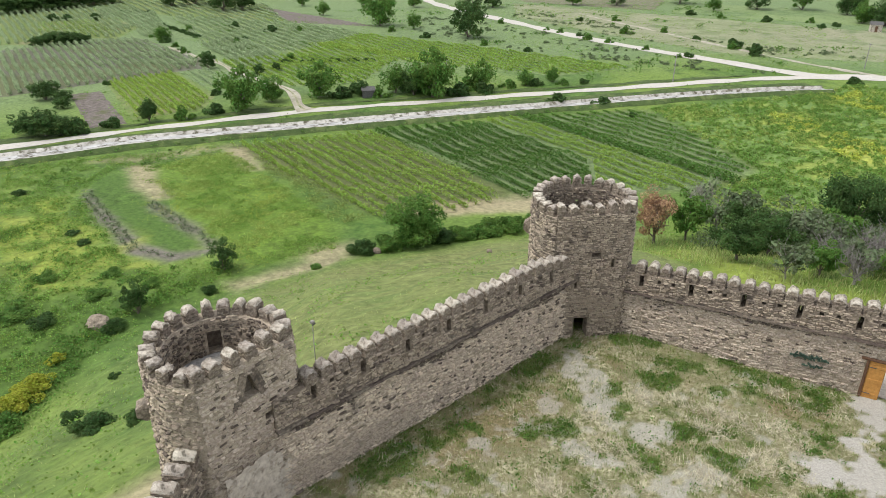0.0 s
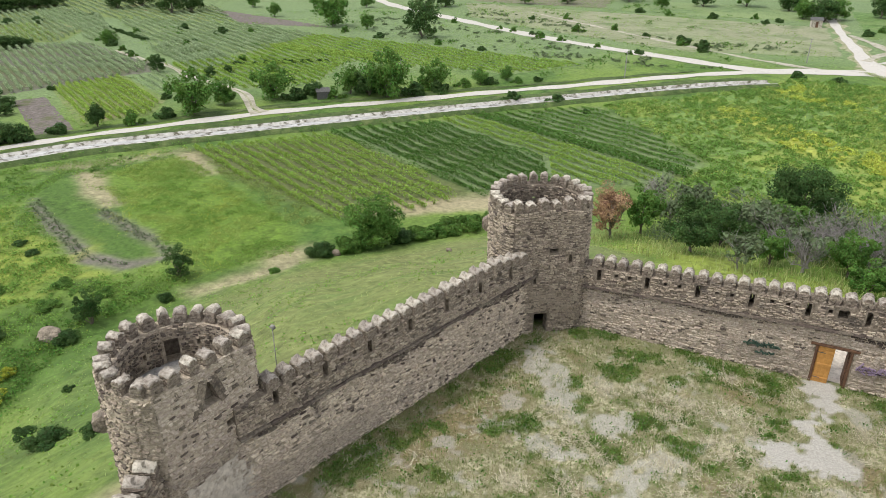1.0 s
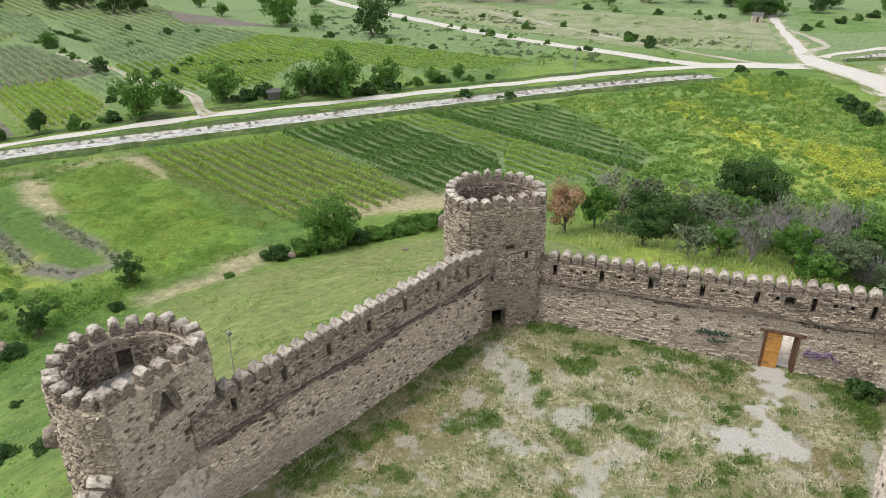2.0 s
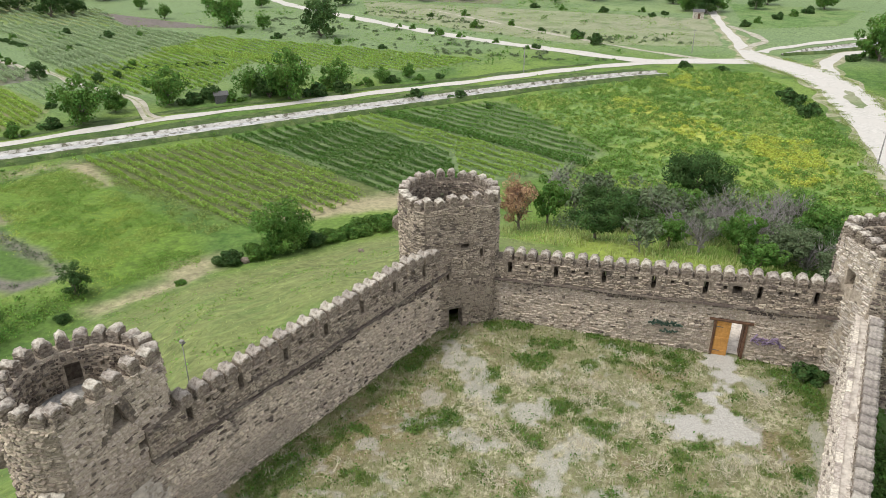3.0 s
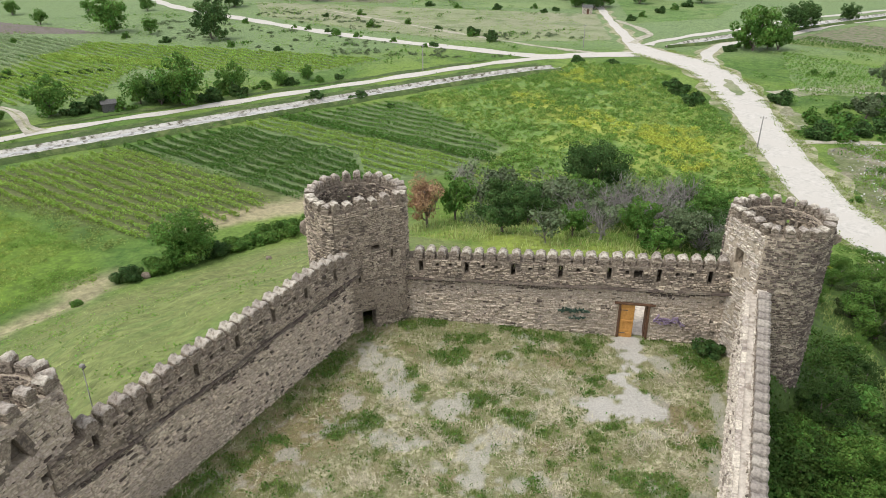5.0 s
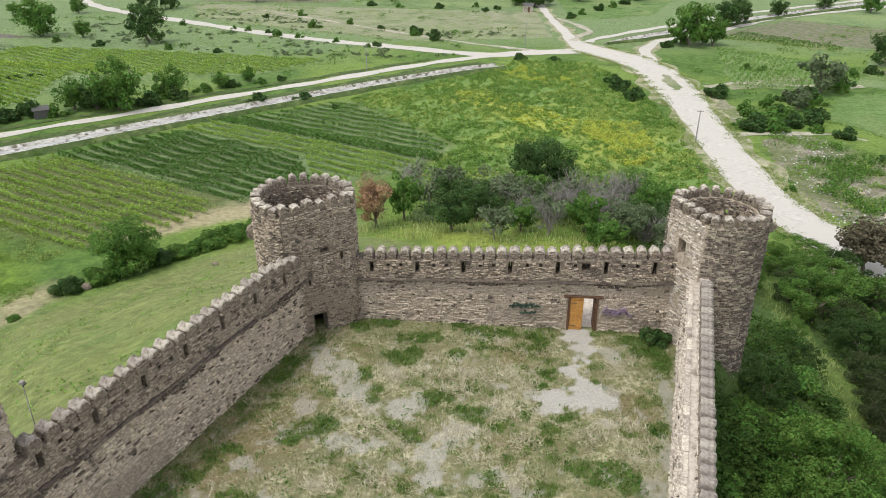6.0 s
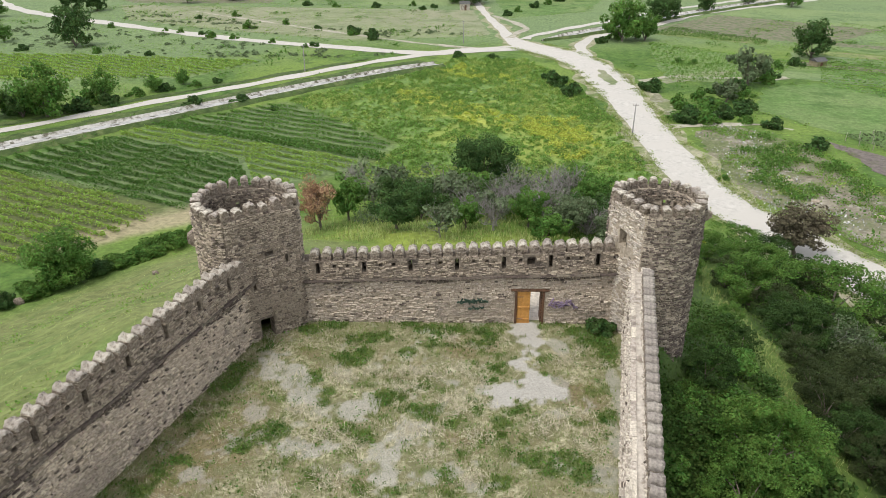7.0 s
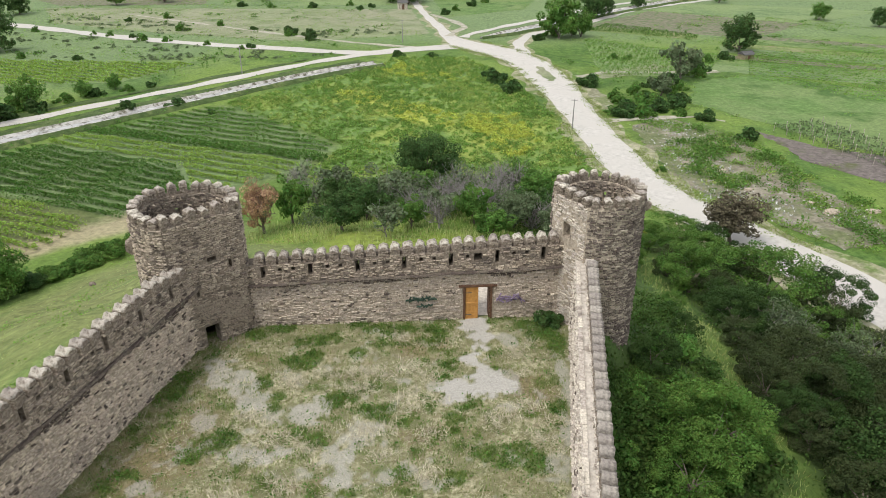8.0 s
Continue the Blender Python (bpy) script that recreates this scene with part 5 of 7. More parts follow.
def tree(name, label, category, leaf, bark, seed, height=1.0, spread_=0.55, trunk=0.28, limbs=7, clumps=26, per=70, size=0.035, droop=0.0, squash=0.8, thin=0.028, twigs=0, conical=0.0, inner=0.35, puff=1.0):
    """A tree one metre tall, to be scaled: a tapered trunk with limbs, and a crown of many small leaves in uneven clumps."""
    r, g = random.Random(seed), np.random.default_rng(seed)
    thing = new(name)
    tagged(thing, label, category)
    verts, faces = [], []

    def grow(points, radii, sides=6):
        v, f = tube(points, radii, sides)
        n = len(verts)
        verts.extend(v)
        faces.extend(tuple(i + n for i in q) for q in f)
    lean = Vector((r.uniform(-0.05, 0.05), r.uniform(-0.05, 0.05), 0))
    fork = Vector((0, 0, trunk)) + lean
    grow([(0, 0, -0.05), lean * 0.4 + Vector((0, 0, trunk * 0.5)), fork, fork + lean + Vector((0, 0, 0.3))], [thin * 1.3, thin, thin * 0.8, thin * 0.3], 7)
    tips = []
    for k in range(limbs):
        a = 2 * math.pi * (k + r.random() * 0.7) / limbs
        reach, up = spread_ * r.uniform(0.45, 0.85), r.uniform(0.15, 0.62) * (1 - trunk)
        start = fork + Vector((0, 0, r.uniform(-0.1, 0.12)))
        mid = start + Vector((math.cos(a) * reach * 0.45, math.sin(a) * reach * 0.45, up * 0.65))
        end = start + Vector((math.cos(a) * reach, math.sin(a) * reach, up - droop * reach))
        grow([start, mid, end], [thin * 0.55, thin * 0.36, thin * 0.12], 5)
        tips += [mid.lerp(end, 0.4), end]
        for _ in range(twigs):
            q = mid.lerp(end, r.random())
            e = q + Vector((r.uniform(-0.16, 0.16), r.uniform(-0.16, 0.16), r.uniform(0.05, 0.26)))
            e2 = e + Vector((r.uniform(-0.1, 0.1), r.uniform(-0.1, 0.1), r.uniform(0.02, 0.16)))
            grow([q, e, e2], [thin * 0.16, thin * 0.1, thin * 0.05], 3)
            tips.append(e)
    built("trunk", verts, faces, bark, thing, smooth=True)
    spots, faced = [], []
    centre = Vector((0, 0, trunk + (1 - trunk) * 0.5))
    for k in range(clumps):
        if k < len(tips) and r.random() < 0.7:
            c = Vector(tips[k])
        else:
            d = Vector((r.gauss(0, 1), r.gauss(0, 1), r.gauss(0, 0.9))).normalized() * r.uniform(inner, 1.0)
            c = centre + Vector((d.x * spread_, d.y * spread_, d.z * (1 - trunk) * 0.46))
        if conical:
            f = 1 - conical * max(0, (c.z - trunk) / (1 - trunk))
            c = Vector((c.x * f, c.y * f, c.z))
        rad = puff * spread_ * r.uniform(0.14, 0.36)
        d = g.normal(size=(per, 3))
        d *= (g.uniform(0.35, 1.0, (per, 1)) ** 0.35) / np.linalg.norm(d, axis=1, keepdims=True)
        p = np.array(c) + d * rad * (1, 1, squash)
        ok = (p[:, 2] > trunk * 0.55) & (p[:, 2] < 1.04)
        spots.append(p[ok])
        faced.append((d + 0.25 * (p - np.array(centre)) / spread_)[ok])
    spots = np.concatenate(spots)
    v, q = leaves(spots, size, seed, out=np.concatenate(faced))
    big_mesh("crown", v, q, leaf, thing)
    return thing


def bush(name, label, leaf, seed, clumps=14, per=80, size=0.05):
    """A bush one metre wide and about 0.75 m high: short stems and leaves in uneven clumps down to the ground."""
    r, g = random.Random(seed), np.random.default_rng(seed)
    thing = new(name)
    tagged(thing, label, "bush")
    verts, faces, spots, faced = [], [], [], []
    for k in range(clumps):
        a, d = r.uniform(0, 6.28), 0.42 * math.sqrt(r.random())
        c = Vector((math.cos(a) * d, math.sin(a) * d, r.uniform(0.12, 0.62) * (1 - d)))
        if k < 7:
            v, f = tube([(0, 0, -0.04), c * 0.6, c], [0.02, 0.013, 0.006], 4)
            n = len(verts)
            verts += v
            faces += [tuple(i + n for i in q) for q in f]
        rad = r.uniform(0.12, 0.24)
        e = g.normal(size=(per, 3))
        e *= (g.uniform(0.3, 1.0, (per, 1)) ** 0.35) / np.linalg.norm(e, axis=1, keepdims=True)
        p = np.array(c) + e * rad * (1, 1, 0.8)
        spots.append(p[p[:, 2] > 0.0])
        faced.append(e[p[:, 2] > 0.0])
    built("stems", verts, faces, BARK, thing)
    v, q = leaves(np.concatenate(spots), size, seed, out=np.concatenate(faced))
    big_mesh("foliage", v, q, leaf, thing)
    return thing


placed = set()


def plant(proto, x, y, wide, tall, turn, z=None, group=""):
    """Sets the prototype itself at the first place, and copies of it at the next ones."""
    z = float(ground_height(x, y)) - 0.05 if z is None else z
    m = pose(x, y, z, 0, 0, turn) @ Matrix.Diagonal((wide, wide, tall, 1))
    if proto.name in placed:
        ob = copy_thing(proto, m)
        ob.matrix_basis = m
    else:
        placed.add(proto.name)
        proto.matrix_basis = m
        ob = proto
    if group:
        ob["group"] = group
    return ob


FAR = dict(clumps=62, per=80, size=0.025, limbs=7, inner=0.3, puff=0.95)
round_trees = [tree("roadside_tree", "leafy green roadside tree in the valley", "tree", LEAF, BARK, 10 + k, spread_=0.54, trunk=0.07, **FAR) for k in range(3)]
dark_trees = [tree("dark_tree", "dense dark green tree among the fields", "tree", LEAF_DARK, BARK, 20 + k, spread_=0.52, trunk=0.05, **FAR) for k in range(2)]
cone_tree = tree("pear_tree", "narrow dark green tree beside a vineyard", "tree", LEAF_DARK, BARK, 29, spread_=0.42, trunk=0.06, conical=0.5, **FAR)
airy_tree = tree("airy_tree", "grey-green open-crowned tree by the track", "tree", LEAF_GREY, BARK, 31, spread_=0.5, trunk=0.2, clumps=22, per=34, size=0.05, limbs=8, twigs=3)
field_bushes = [bush("field_bush", "low green bush at a field's edge", LEAF, 40, 12, 60, 0.06), bush("dark_bush", "dark green bush at a field's edge", LEAF_DARK, 41, 12, 60, 0.06)]

VALLEY_TREES = (
    (-108.5, 55.2, 5.1, 2), (-136.2, 96.9, 4.6, 1), (-98.8, 70.5, 9.2, 0), (-98.4, 78.9, 5.7, 0), (-91.9, 87.2, 8.4, 0), (-84.6, 92.5, 3.9, 1), (-79.5, 98.5, 6.5, 0),
    (-70.5, 99.4, 10.2, 0), (-75, 99, 6.5, 1), (-64.7, 111.3, 6.4, 0), (-57.1, 119.6, 4.1, 0), (-53.2, 126.6, 3.5, 0), (-138.9, 179.8, 12.5, 0), (-100.2, 172.9, 10.9, 1), (-172.3, 190.5, 5.1, 0))
MORE_TREES = (
    (-124.4, 179.2, 5.1, 0), (-215.4, 181.2, 13.7, 1), (-210, 187, 11, 1), (-180.5, 121.2, 4.9, 0), (-119.7, 98.3, 3, 1), (-119.3, 104.1, 2.3, 1), (-245.4, 182, 12, 1), (-240, 190, 13, 1), (-198, 209, 5.6, 0),
    (-175.5, 222, 5, 0), (-155, 229, 6.2, 0), (-132, 238, 9.8, 1), (-127, 245, 9, 1))
LAST_TREES = (
    (-62, 296, 13.4, 0), (-45, 280, 6.3, 0), (2.8, 292, 10.4, 1), (10.7, 278, 6.2, 1), (14.7, 265.5, 10.8, 1), (19, 272, 9, 0), (8, 270, 8, 0), (58.8, 184.2, 12.7, 0), (66, 186, 8, 0), (79.4, 223, 9.7, 1), (85, 229, 9, 1), (104.2, 249.3, 7, 1), (104.3, 160, 10.6, 1), (75.7, 128.6, 10.1, 3),
    (65.5, 113.2, 5.8, 3), (169.3, 198.9, 6.8, 1), (157.5, 214.3, 6.5, 0), (63.5, 188.1, 5.5, 0))
WOOD_EDGE = ((-303, 140, 13, 1), (-296, 147, 12, 1), (-291, 156, 13, 1), (-290, 166, 12, 1), (-286, 175, 13, 1), (-312, 150, 14, 1), (-305, 160, 14, 1), (-330, 158, 14, 1), (-318, 172, 13, 1), (-308, 190, 15, 1), (-300, 205, 13, 1), (-290, 214, 14, 0), (-278, 222, 13, 1), (-262, 226, 15, 1), (-246, 232, 12, 0), (-232, 228, 13, 1), (-100, 268, 9, 0), (-84, 276, 9, 1), (-30, 292, 11, 1), (-14, 300, 12, 0), (40, 300, 10, 1), (60, 292, 11, 0), (34, 284, 9, 1), (128, 270, 8, 1), (142, 262, 8, 0))
turn_of = random.Random(3)
for x, y, w, k in VALLEY_TREES + MORE_TREES + LAST_TREES + WOOD_EDGE:
    proto = (round_trees[turn_of.randrange(3)], dark_trees[turn_of.randrange(2)], cone_tree, airy_tree)[k]
    plant(proto, x, y, w * 0.95, w * turn_of.uniform(0.92, 1.08), turn_of.uniform(0, 360), group="trees of the valley")
# low, wide growth: the hedge between two vineyards, and the thicket by the canal road
THICKET = ((-206.6, 96, 4, 2.6), (-204.6, 97, 5, 3.6), (-202.8, 98.8, 5.4, 3.8), (-201.4, 100.8, 5.2, 4.1), (-200.4, 102.8, 5.2, 3.8), (-199.8, 105, 5, 3.4), (-199.4, 107.2, 4.2, 2.6), (-120, 38, 6, 5), (-117, 39, 6.6, 5.6), (-114.6, 41.4, 5, 4), (-142, 56, 6.4, 4.6), (-137.6, 57, 4.4, 2.8), (-132, 53, 3.6, 2.4), (-284, 133, 14, 9), (-281, 140, 13, 8), (-280, 147, 13, 9), (-279, 154, 12, 8), (-278, 161, 12, 8), (-277, 168, 11, 7), (-276, 176, 11, 7))
for x, y, w, tall in THICKET:
    plant(dark_trees[turn_of.randrange(2)], x, y, w, tall * turn_of.uniform(0.94, 1.06), turn_of.uniform(0, 360), group="trees of the valley")
for (x0, y0), (x1, y1) in (((-206, 143), (-172, 129)), ((-166, 131), (-158, 137)), ((-124, 113), (-116, 119)), ((-116, 119), (-103, 129)), ((-250, 160), (-236, 166))):
    for k in range(int(math.dist((x0, y0), (x1, y1)) / 2.3)):
        s = (k + turn_of.uniform(-0.3, 0.3)) * 2.3 / math.dist((x0, y0), (x1, y1))
        w = turn_of.uniform(1.3, 2.6)
        plant(field_bushes[1], x0 + (x1 - x0) * s, y0 + (y1 - y0) * s, w, w * 0.7, turn_of.uniform(0, 360), group="bushes of the valley")
BUSHES = ((-126, 117.4, 3, 0), (-156.4, 156.8, 2.8, 0), (-161.9, 149.6, 2.4, 1), (-236, 138.7, 2.9, 1), (-143.1, 72.1, 2.1, 1), (-35.9, 110.5, 3.9, 1), (-44.9, 108.2, 3.9, 1), (-58.3, 205.7, 4.8, 0), (-23, 195.8, 4.9, 1), (-17.3, 193.8, 4.1, 1), (-27.5, 105, 1.8, 1),
          (10.1, 158.8, 3.4, 1), (18.8, 158.4, 3.1, 1), (-22.8, 193.8, 3.7, 0), (-16, 185.4, 3.9, 1), (-3.6, 250.8, 3.2, 1), (0.9, 256.8, 3.3, 1), (32, 127.6, 5.4, 1), (30.9, 133.4, 4.1, 1), (-66.3, 188.1, 3.8, 0))
HEDGE_BUSHES = ((-187, 124, 4.6, 0), (-182, 121.6, 3.8, 0), (-177, 119, 3.6, 1), (-168, 114.6, 2.6, 0), (-162, 111.7, 2.4, 1), (-158, 109.4, 2.6, 0), (-149, 106, 2.2, 0), (-163, 150.7, 4.2, 1), (-250.7, 131.6, 5, 1), (-242.8, 143.7, 4, 1), (-247, 133.7, 4.6, 1), (-113.4, 77.4, 2.6, 1), (-190, 140, 3, 0), (-181, 152, 3.4, 1), (-157, 128, 2.6, 0))
PASTURE_BUSHES = ((-50, 262, 4, 1), (-38, 259, 3.4, 0), (-22, 257, 4, 1), (-8, 262, 3, 0), (28, 236, 4, 1), (33, 246, 3.4, 0), (40, 258, 4.4, 1), (46, 268, 4, 0), (-70, 232, 3.4, 0), (-82, 226, 3, 1), (-48, 214, 3, 0), (-36, 206, 2.6, 1), (-104, 206, 3, 0), (-118, 196, 3.4, 1), (-128, 171, 3, 0), (-112, 166, 3.4, 1), (-90, 163, 3, 0), (-74, 160, 2.6, 1), (-58.1, 185.9, 3, 0), (-31.5, 174.3, 3.1, 1), (-34, 172, 2.2, 0), (-45, 179, 2.4, 0), (-78, 196, 2.5, 0), (-70, 193, 2.4, 1), (-84, 199, 2, 0))
ROADSIDE_BUSHES = ((-102, 82.5, 3.6, 0), (-88, 89, 5, 1), (-86.4, 95, 5.5, 1), (-80.6, 94.4, 4.6, 0), (-76.5, 102, 6.2, 1), (-73, 104.5, 6.4, 0), (-67, 103.6, 5.6, 1), (-67.6, 109, 5, 0), (-62, 108.4, 4.6, 1), (-60, 115.6, 4, 0), (-55, 121, 3.2, 1), (-50, 124.4, 3, 0), (-46, 128.6, 2.6, 1), (-112, 49, 4, 1), (-113.6, 42.4, 5, 1), (-104, 60, 4, 0), (-102, 65.5, 4, 1))
ACROSS_BUSHES = ((50.6, 99.5, 3.6, 0), (54.6, 102.4, 4.4, 1), (55.2, 108, 4, 0), (55.4, 111.4, 3.6, 0), (58, 106, 4.4, 0), (61.4, 109.6, 4, 1), (64.6, 103, 4.4, 1), (67, 107, 5, 1), (60, 101, 4.6, 1), (63.6, 97.6, 3, 0), (52.5, 98.4, 5, 1), (57, 97.9, 5, 0), (58, 103, 4.6, 0), (62, 106, 4.6, 0), (67.4, 94.7, 4.1, 1), (70, 81.6, 3.8, 1), (49.2, 66.5, 1.8, 0))
FAR_ACROSS_BUSHES = ((52, 278, 5, 1), (61.4, 115.9, 4.6, 0), (67.6, 115.5, 4.4, 0), (66, 121, 4.2, 1), (71, 124, 5, 1), (80, 131, 5, 0), (84, 137, 4.4, 1), (88.7, 146, 4, 0), (96, 150, 4, 1), (72, 118, 3, 0), (57, 188, 5, 0), (52, 182, 4, 1), (66.2, 152.3, 2.9, 0), (70.4, 152, 2.2, 0), (52.1, 123.3, 5.4, 1), (34, 119.2, 5.1, 1))
for x, y, w, k in BUSHES + HEDGE_BUSHES + PASTURE_BUSHES + ROADSIDE_BUSHES + ACROSS_BUSHES + FAR_ACROSS_BUSHES:
    plant(field_bushes[k], x, y, w, w * turn_of.uniform(0.8, 1.1), turn_of.uniform(0, 360), group="bushes of the valley")

# ---- hedge and bushes at the hill's foot ----
near_bush = [bush("hedge_bush", "green hedge bush at the foot of the hill", LEAF_CROWN, 50, 24, 250, 0.027), bush("hedge_bush", "green hedge bush at the foot of the hill", LEAF, 51, 24, 250, 0.027), bush("shrub", "dark green shrub on the grassy slope", LEAF_DARK, 52, 24, 230, 0.028), bush("yellow_bush", "yellow-flowering bush at the foot of the hill", LEAF_YELLOW, 55, 24, 230, 0.028)]
HEDGE = ((-36.2, 30.4, 3.6, 0, 3), (-38.5, 27.7, 3.2, 2, 2.6), (-31.8, 35.6, 3.4, 2, 2.4), (-29.9, 37.7, 3.6, 0, 2.4), (-28, 40.2, 4.2, 0, 3), (-25.6, 43, 4.2, 0, 3.2), (-23.4, 45.5, 3.6, 0, 2.6), (-49.7, 1.2, 2.6, 2, 2),
         (-28.3, -14.9, 2.4, 2, 1.6), (-34.2, -13, 1.6, 2, 1.2), (-23.7, -14.7, 1.5, 2, 1.1), (-47, 11.3, 1.6, 2, 1.6), (-73.7, 13.9, 1.7, 2, 1), (-69.9, 12.7, 1.7, 2, 1))
MORE_HEDGE = ((-65.4, 4.5, 2.5, 0, 1.3), (-92.9, 18.9, 1.9, 2, 1.4), (-56.7, -1.6, 2.6, 2, 1.8), (-46.3, -10.6, 3.6, 3, 2.2), (-47.4, -8.5, 3.4, 3, 2), (-49.6, -4.9, 1.8, 3, 1.3), (-40.4, 21.4, 1.3, 1, 0.9), (-39, -6.2, 1, 2, 0.8), (-61, -2.1, 4.1, 0, 1.8), (-44, -14, 3.5, 1, 2.4), (-57, 5, 2.5, 0, 1.2), (-60, 9, 2.2, 0, 1.1), (-68, -1, 3, 0, 1.3), (-54, 9.5, 2, 0, 1.2))
for x, y, w, k, h in HEDGE + MORE_HEDGE:
    plant(near_bush[k], x, y, w, h, turn_of.uniform(0, 360), group="bushes at the hill's foot")

# ---- the grove behind the far wall ----
rust_tree = tree("rust_tree", "small tree with rust-brown withered leaves", "tree", LEAF_RUST, BARK, 60, spread_=0.44, trunk=0.2, clumps=52, per=110, size=0.016, limbs=12, twigs=6, inner=0.2)
orchard_trees = [tree("orchard_tree", "dark green tree on the grassy slope", "tree", (LEAF, LEAF_DARK, LEAF_GREY)[k], BARK, 61 + k, spread_=0.5, trunk=0.18, clumps=44, per=150, size=0.021, limbs=9) for k in range(3)]
sparse_tree = tree("sparse_tree", "thin grey-green tree with an open crown", "tree", LEAF_GREY, GREY_BARK, 66, spread_=0.5, trunk=0.2, clumps=26, per=36, size=0.04, limbs=10, twigs=7, thin=0.02)
bare_trees = [tree("bare_tree", "leafless grey tree with fine twigs", "tree", LEAF_GREY, GREY_BARK, 67 + k, spread_=0.5, trunk=0.14, clumps=14, per=6, size=0.035, limbs=13, twigs=16, thin=0.03) for k in range(2)]
big_tree = tree("walnut_tree", "broad dense dark green tree", "tree", LEAF_DARK, BARK, 70, spread_=0.6, trunk=0.1, clumps=64, per=250, size=0.016, limbs=11, inner=0.45, puff=1.1, squash=0.7)
hedge_tree = tree("hedge_tree", "bushy green tree in the hedge", "tree", LEAF, BARK, 71, spread_=0.5, trunk=0.06, clumps=80, per=230, size=0.0145, limbs=11)
plant(hedge_tree, -34.2, 33, 7.0, 6.9, 20)
shrub_tree = tree("shrub_tree", "tall dark green shrub at the hill's foot", "bush", LEAF_DARK, BARK, 72, spread_=0.46, trunk=0.08, clumps=46, per=110, size=0.018, limbs=10, inner=0.15, puff=0.8)
for x, y, w, h in ((-49.6, 16.2, 4.0, 4.2), (-50.2, 4.6, 3.8, 4.2)):
    plant(shrub_tree, x, y, w, h, turn_of.uniform(0, 360), group="bushes at the hill's foot")
GROVE = ((-7.1, 41, 6.0, 7.0, 0), (-4.6, 46.4, 5.4, 6.4, 1), (2.6, 32.9, 5.6, 4.8, 2), (7.2, 29.2, 4.4, 3.8, 4), (9.8, 33.3, 3.8, 3.6, 1), (12.6, 32.1, 4.8, 4.2, 5), (16.8, 37, 4.4, 5, 1), (21.3, 37.3, 6.5, 5, 3), (24, 41, 5.5, 5, 2), (13.1, 64.3, 8.4, 8.2, 6), (-0.6, 58, 6.2, 5.5, 4), (-5.3, 61, 6, 5.5, 5), (6.8, 54, 7.4, 5.5, 4))
MORE_GROVE = ((17.8, 53, 8, 6, 5), (23.1, 55, 8, 6, 5), (27, 53, 6.5, 5, 1), (4.7, 42, 6.2, 5.2, 2), (15.3, 46, 7, 5.5, 5), (20.5, 46.5, 7, 5.6, 5), (9.8, 46, 6.5, 5, 4), (1.5, 50, 6, 5, 2), (-2, 52.5, 6, 4.8, 4), (28, 46, 6, 4.6, 2), (11, 55, 6.5, 5, 1), (25.5, 33.5, 5.2, 4.6, 3), (26, 60, 6, 4.5, 1), (13, 40, 5.6, 4.4, 4), (18, 31.5, 4.6, 3.6, 1), (19, 41, 5.4, 4.8, 5), (23.5, 37, 5, 4.4, 5), (26.5, 40.5, 5.2, 4.6, 5), (14.5, 42.5, 5, 4.6, 5), (10.5, 39, 4.4, 4, 5))
for x, y, w, h, k in GROVE + MORE_GROVE:
    proto = (rust_tree, orchard_trees[0], orchard_trees[1], orchard_trees[2], sparse_tree, bare_trees[turn_of.randrange(2)], big_tree)[k]
    plant(proto, x, y, w * 0.92, h, turn_of.uniform(0, 360), group="grove behind the wall")

# ---- the steep wooded slope ----
NEAR = dict(clumps=60, per=230, size=0.0115, limbs=10, inner=0.7, puff=0.86)
slope_trees = [tree("slope_tree", "dense green tree on the steep slope", "tree", (LEAF_SLOPE, LEAF_CROWN, LEAF_OLIVE)[k], BARK, 80 + k, spread_=0.52, trunk=0.1, squash=0.7, **NEAR) for k in range(3)]
pine = tree("pine_tree", "brown-green pine tree beside the road", "tree", LEAF_PINE, BARK, 84, spread_=0.5, trunk=0.2, clumps=54, per=150, size=0.017, limbs=14, squash=0.45, conical=0.5)
SLOPE = ((48.8, 40.6, 9.8, 7.6, 3), (41.9, 41.7, 7.0, 3.6, 1), (38.1, 39.1, 4.4, 3.2, 1), (37.6, 26, 7.2, 5, 1), (36.8, 30, 4.6, 3.4, 2), (44, 23.5, 10.2, 7, 1), (36.4, 14, 5.8, 4.2, 0), (37.4, 18.5, 5, 3.8, 0), (52.2, 28.4, 4.4, 4.2, 4), (51.5, 22.5, 7.3, 5.4, 0), (47.9, 19.9, 7.4, 5.4, 2), (36, 4.6, 5.4, 4, 2), (33, 6.5, 3.6, 2.4, 2), (47.7, 13.8, 6.5, 5, 4), (35.6, 0.4, 5.8, 4.2, 0), (42.3, 6.2, 6, 4.4, 2))
RIDGE_TREES = ((23.6, -8.6, 5.6, 4.4, 1), (21.6, -11.2, 4.2, 3.2, 1), (23.0, -1.4, 3.4, 2.6, 0), (28.0, 5.4, 2.4, 1.8, 0), (30.0, 12.6, 2.2, 1.8, 1), (33.6, -1.2, 5.2, 4.4, 2), (36.6, -7.6, 6.4, 5.0, 0), (33, 30.5, 3.0, 2.4, 1), (36.4, 40.6, 3.2, 2.2, 5), (31.4, 2.2, 3.2, 2.6, 2), (30.8, -0.8, 4.0, 3.2, 2), (30.4, -3.8, 3.6, 2.8, 0))
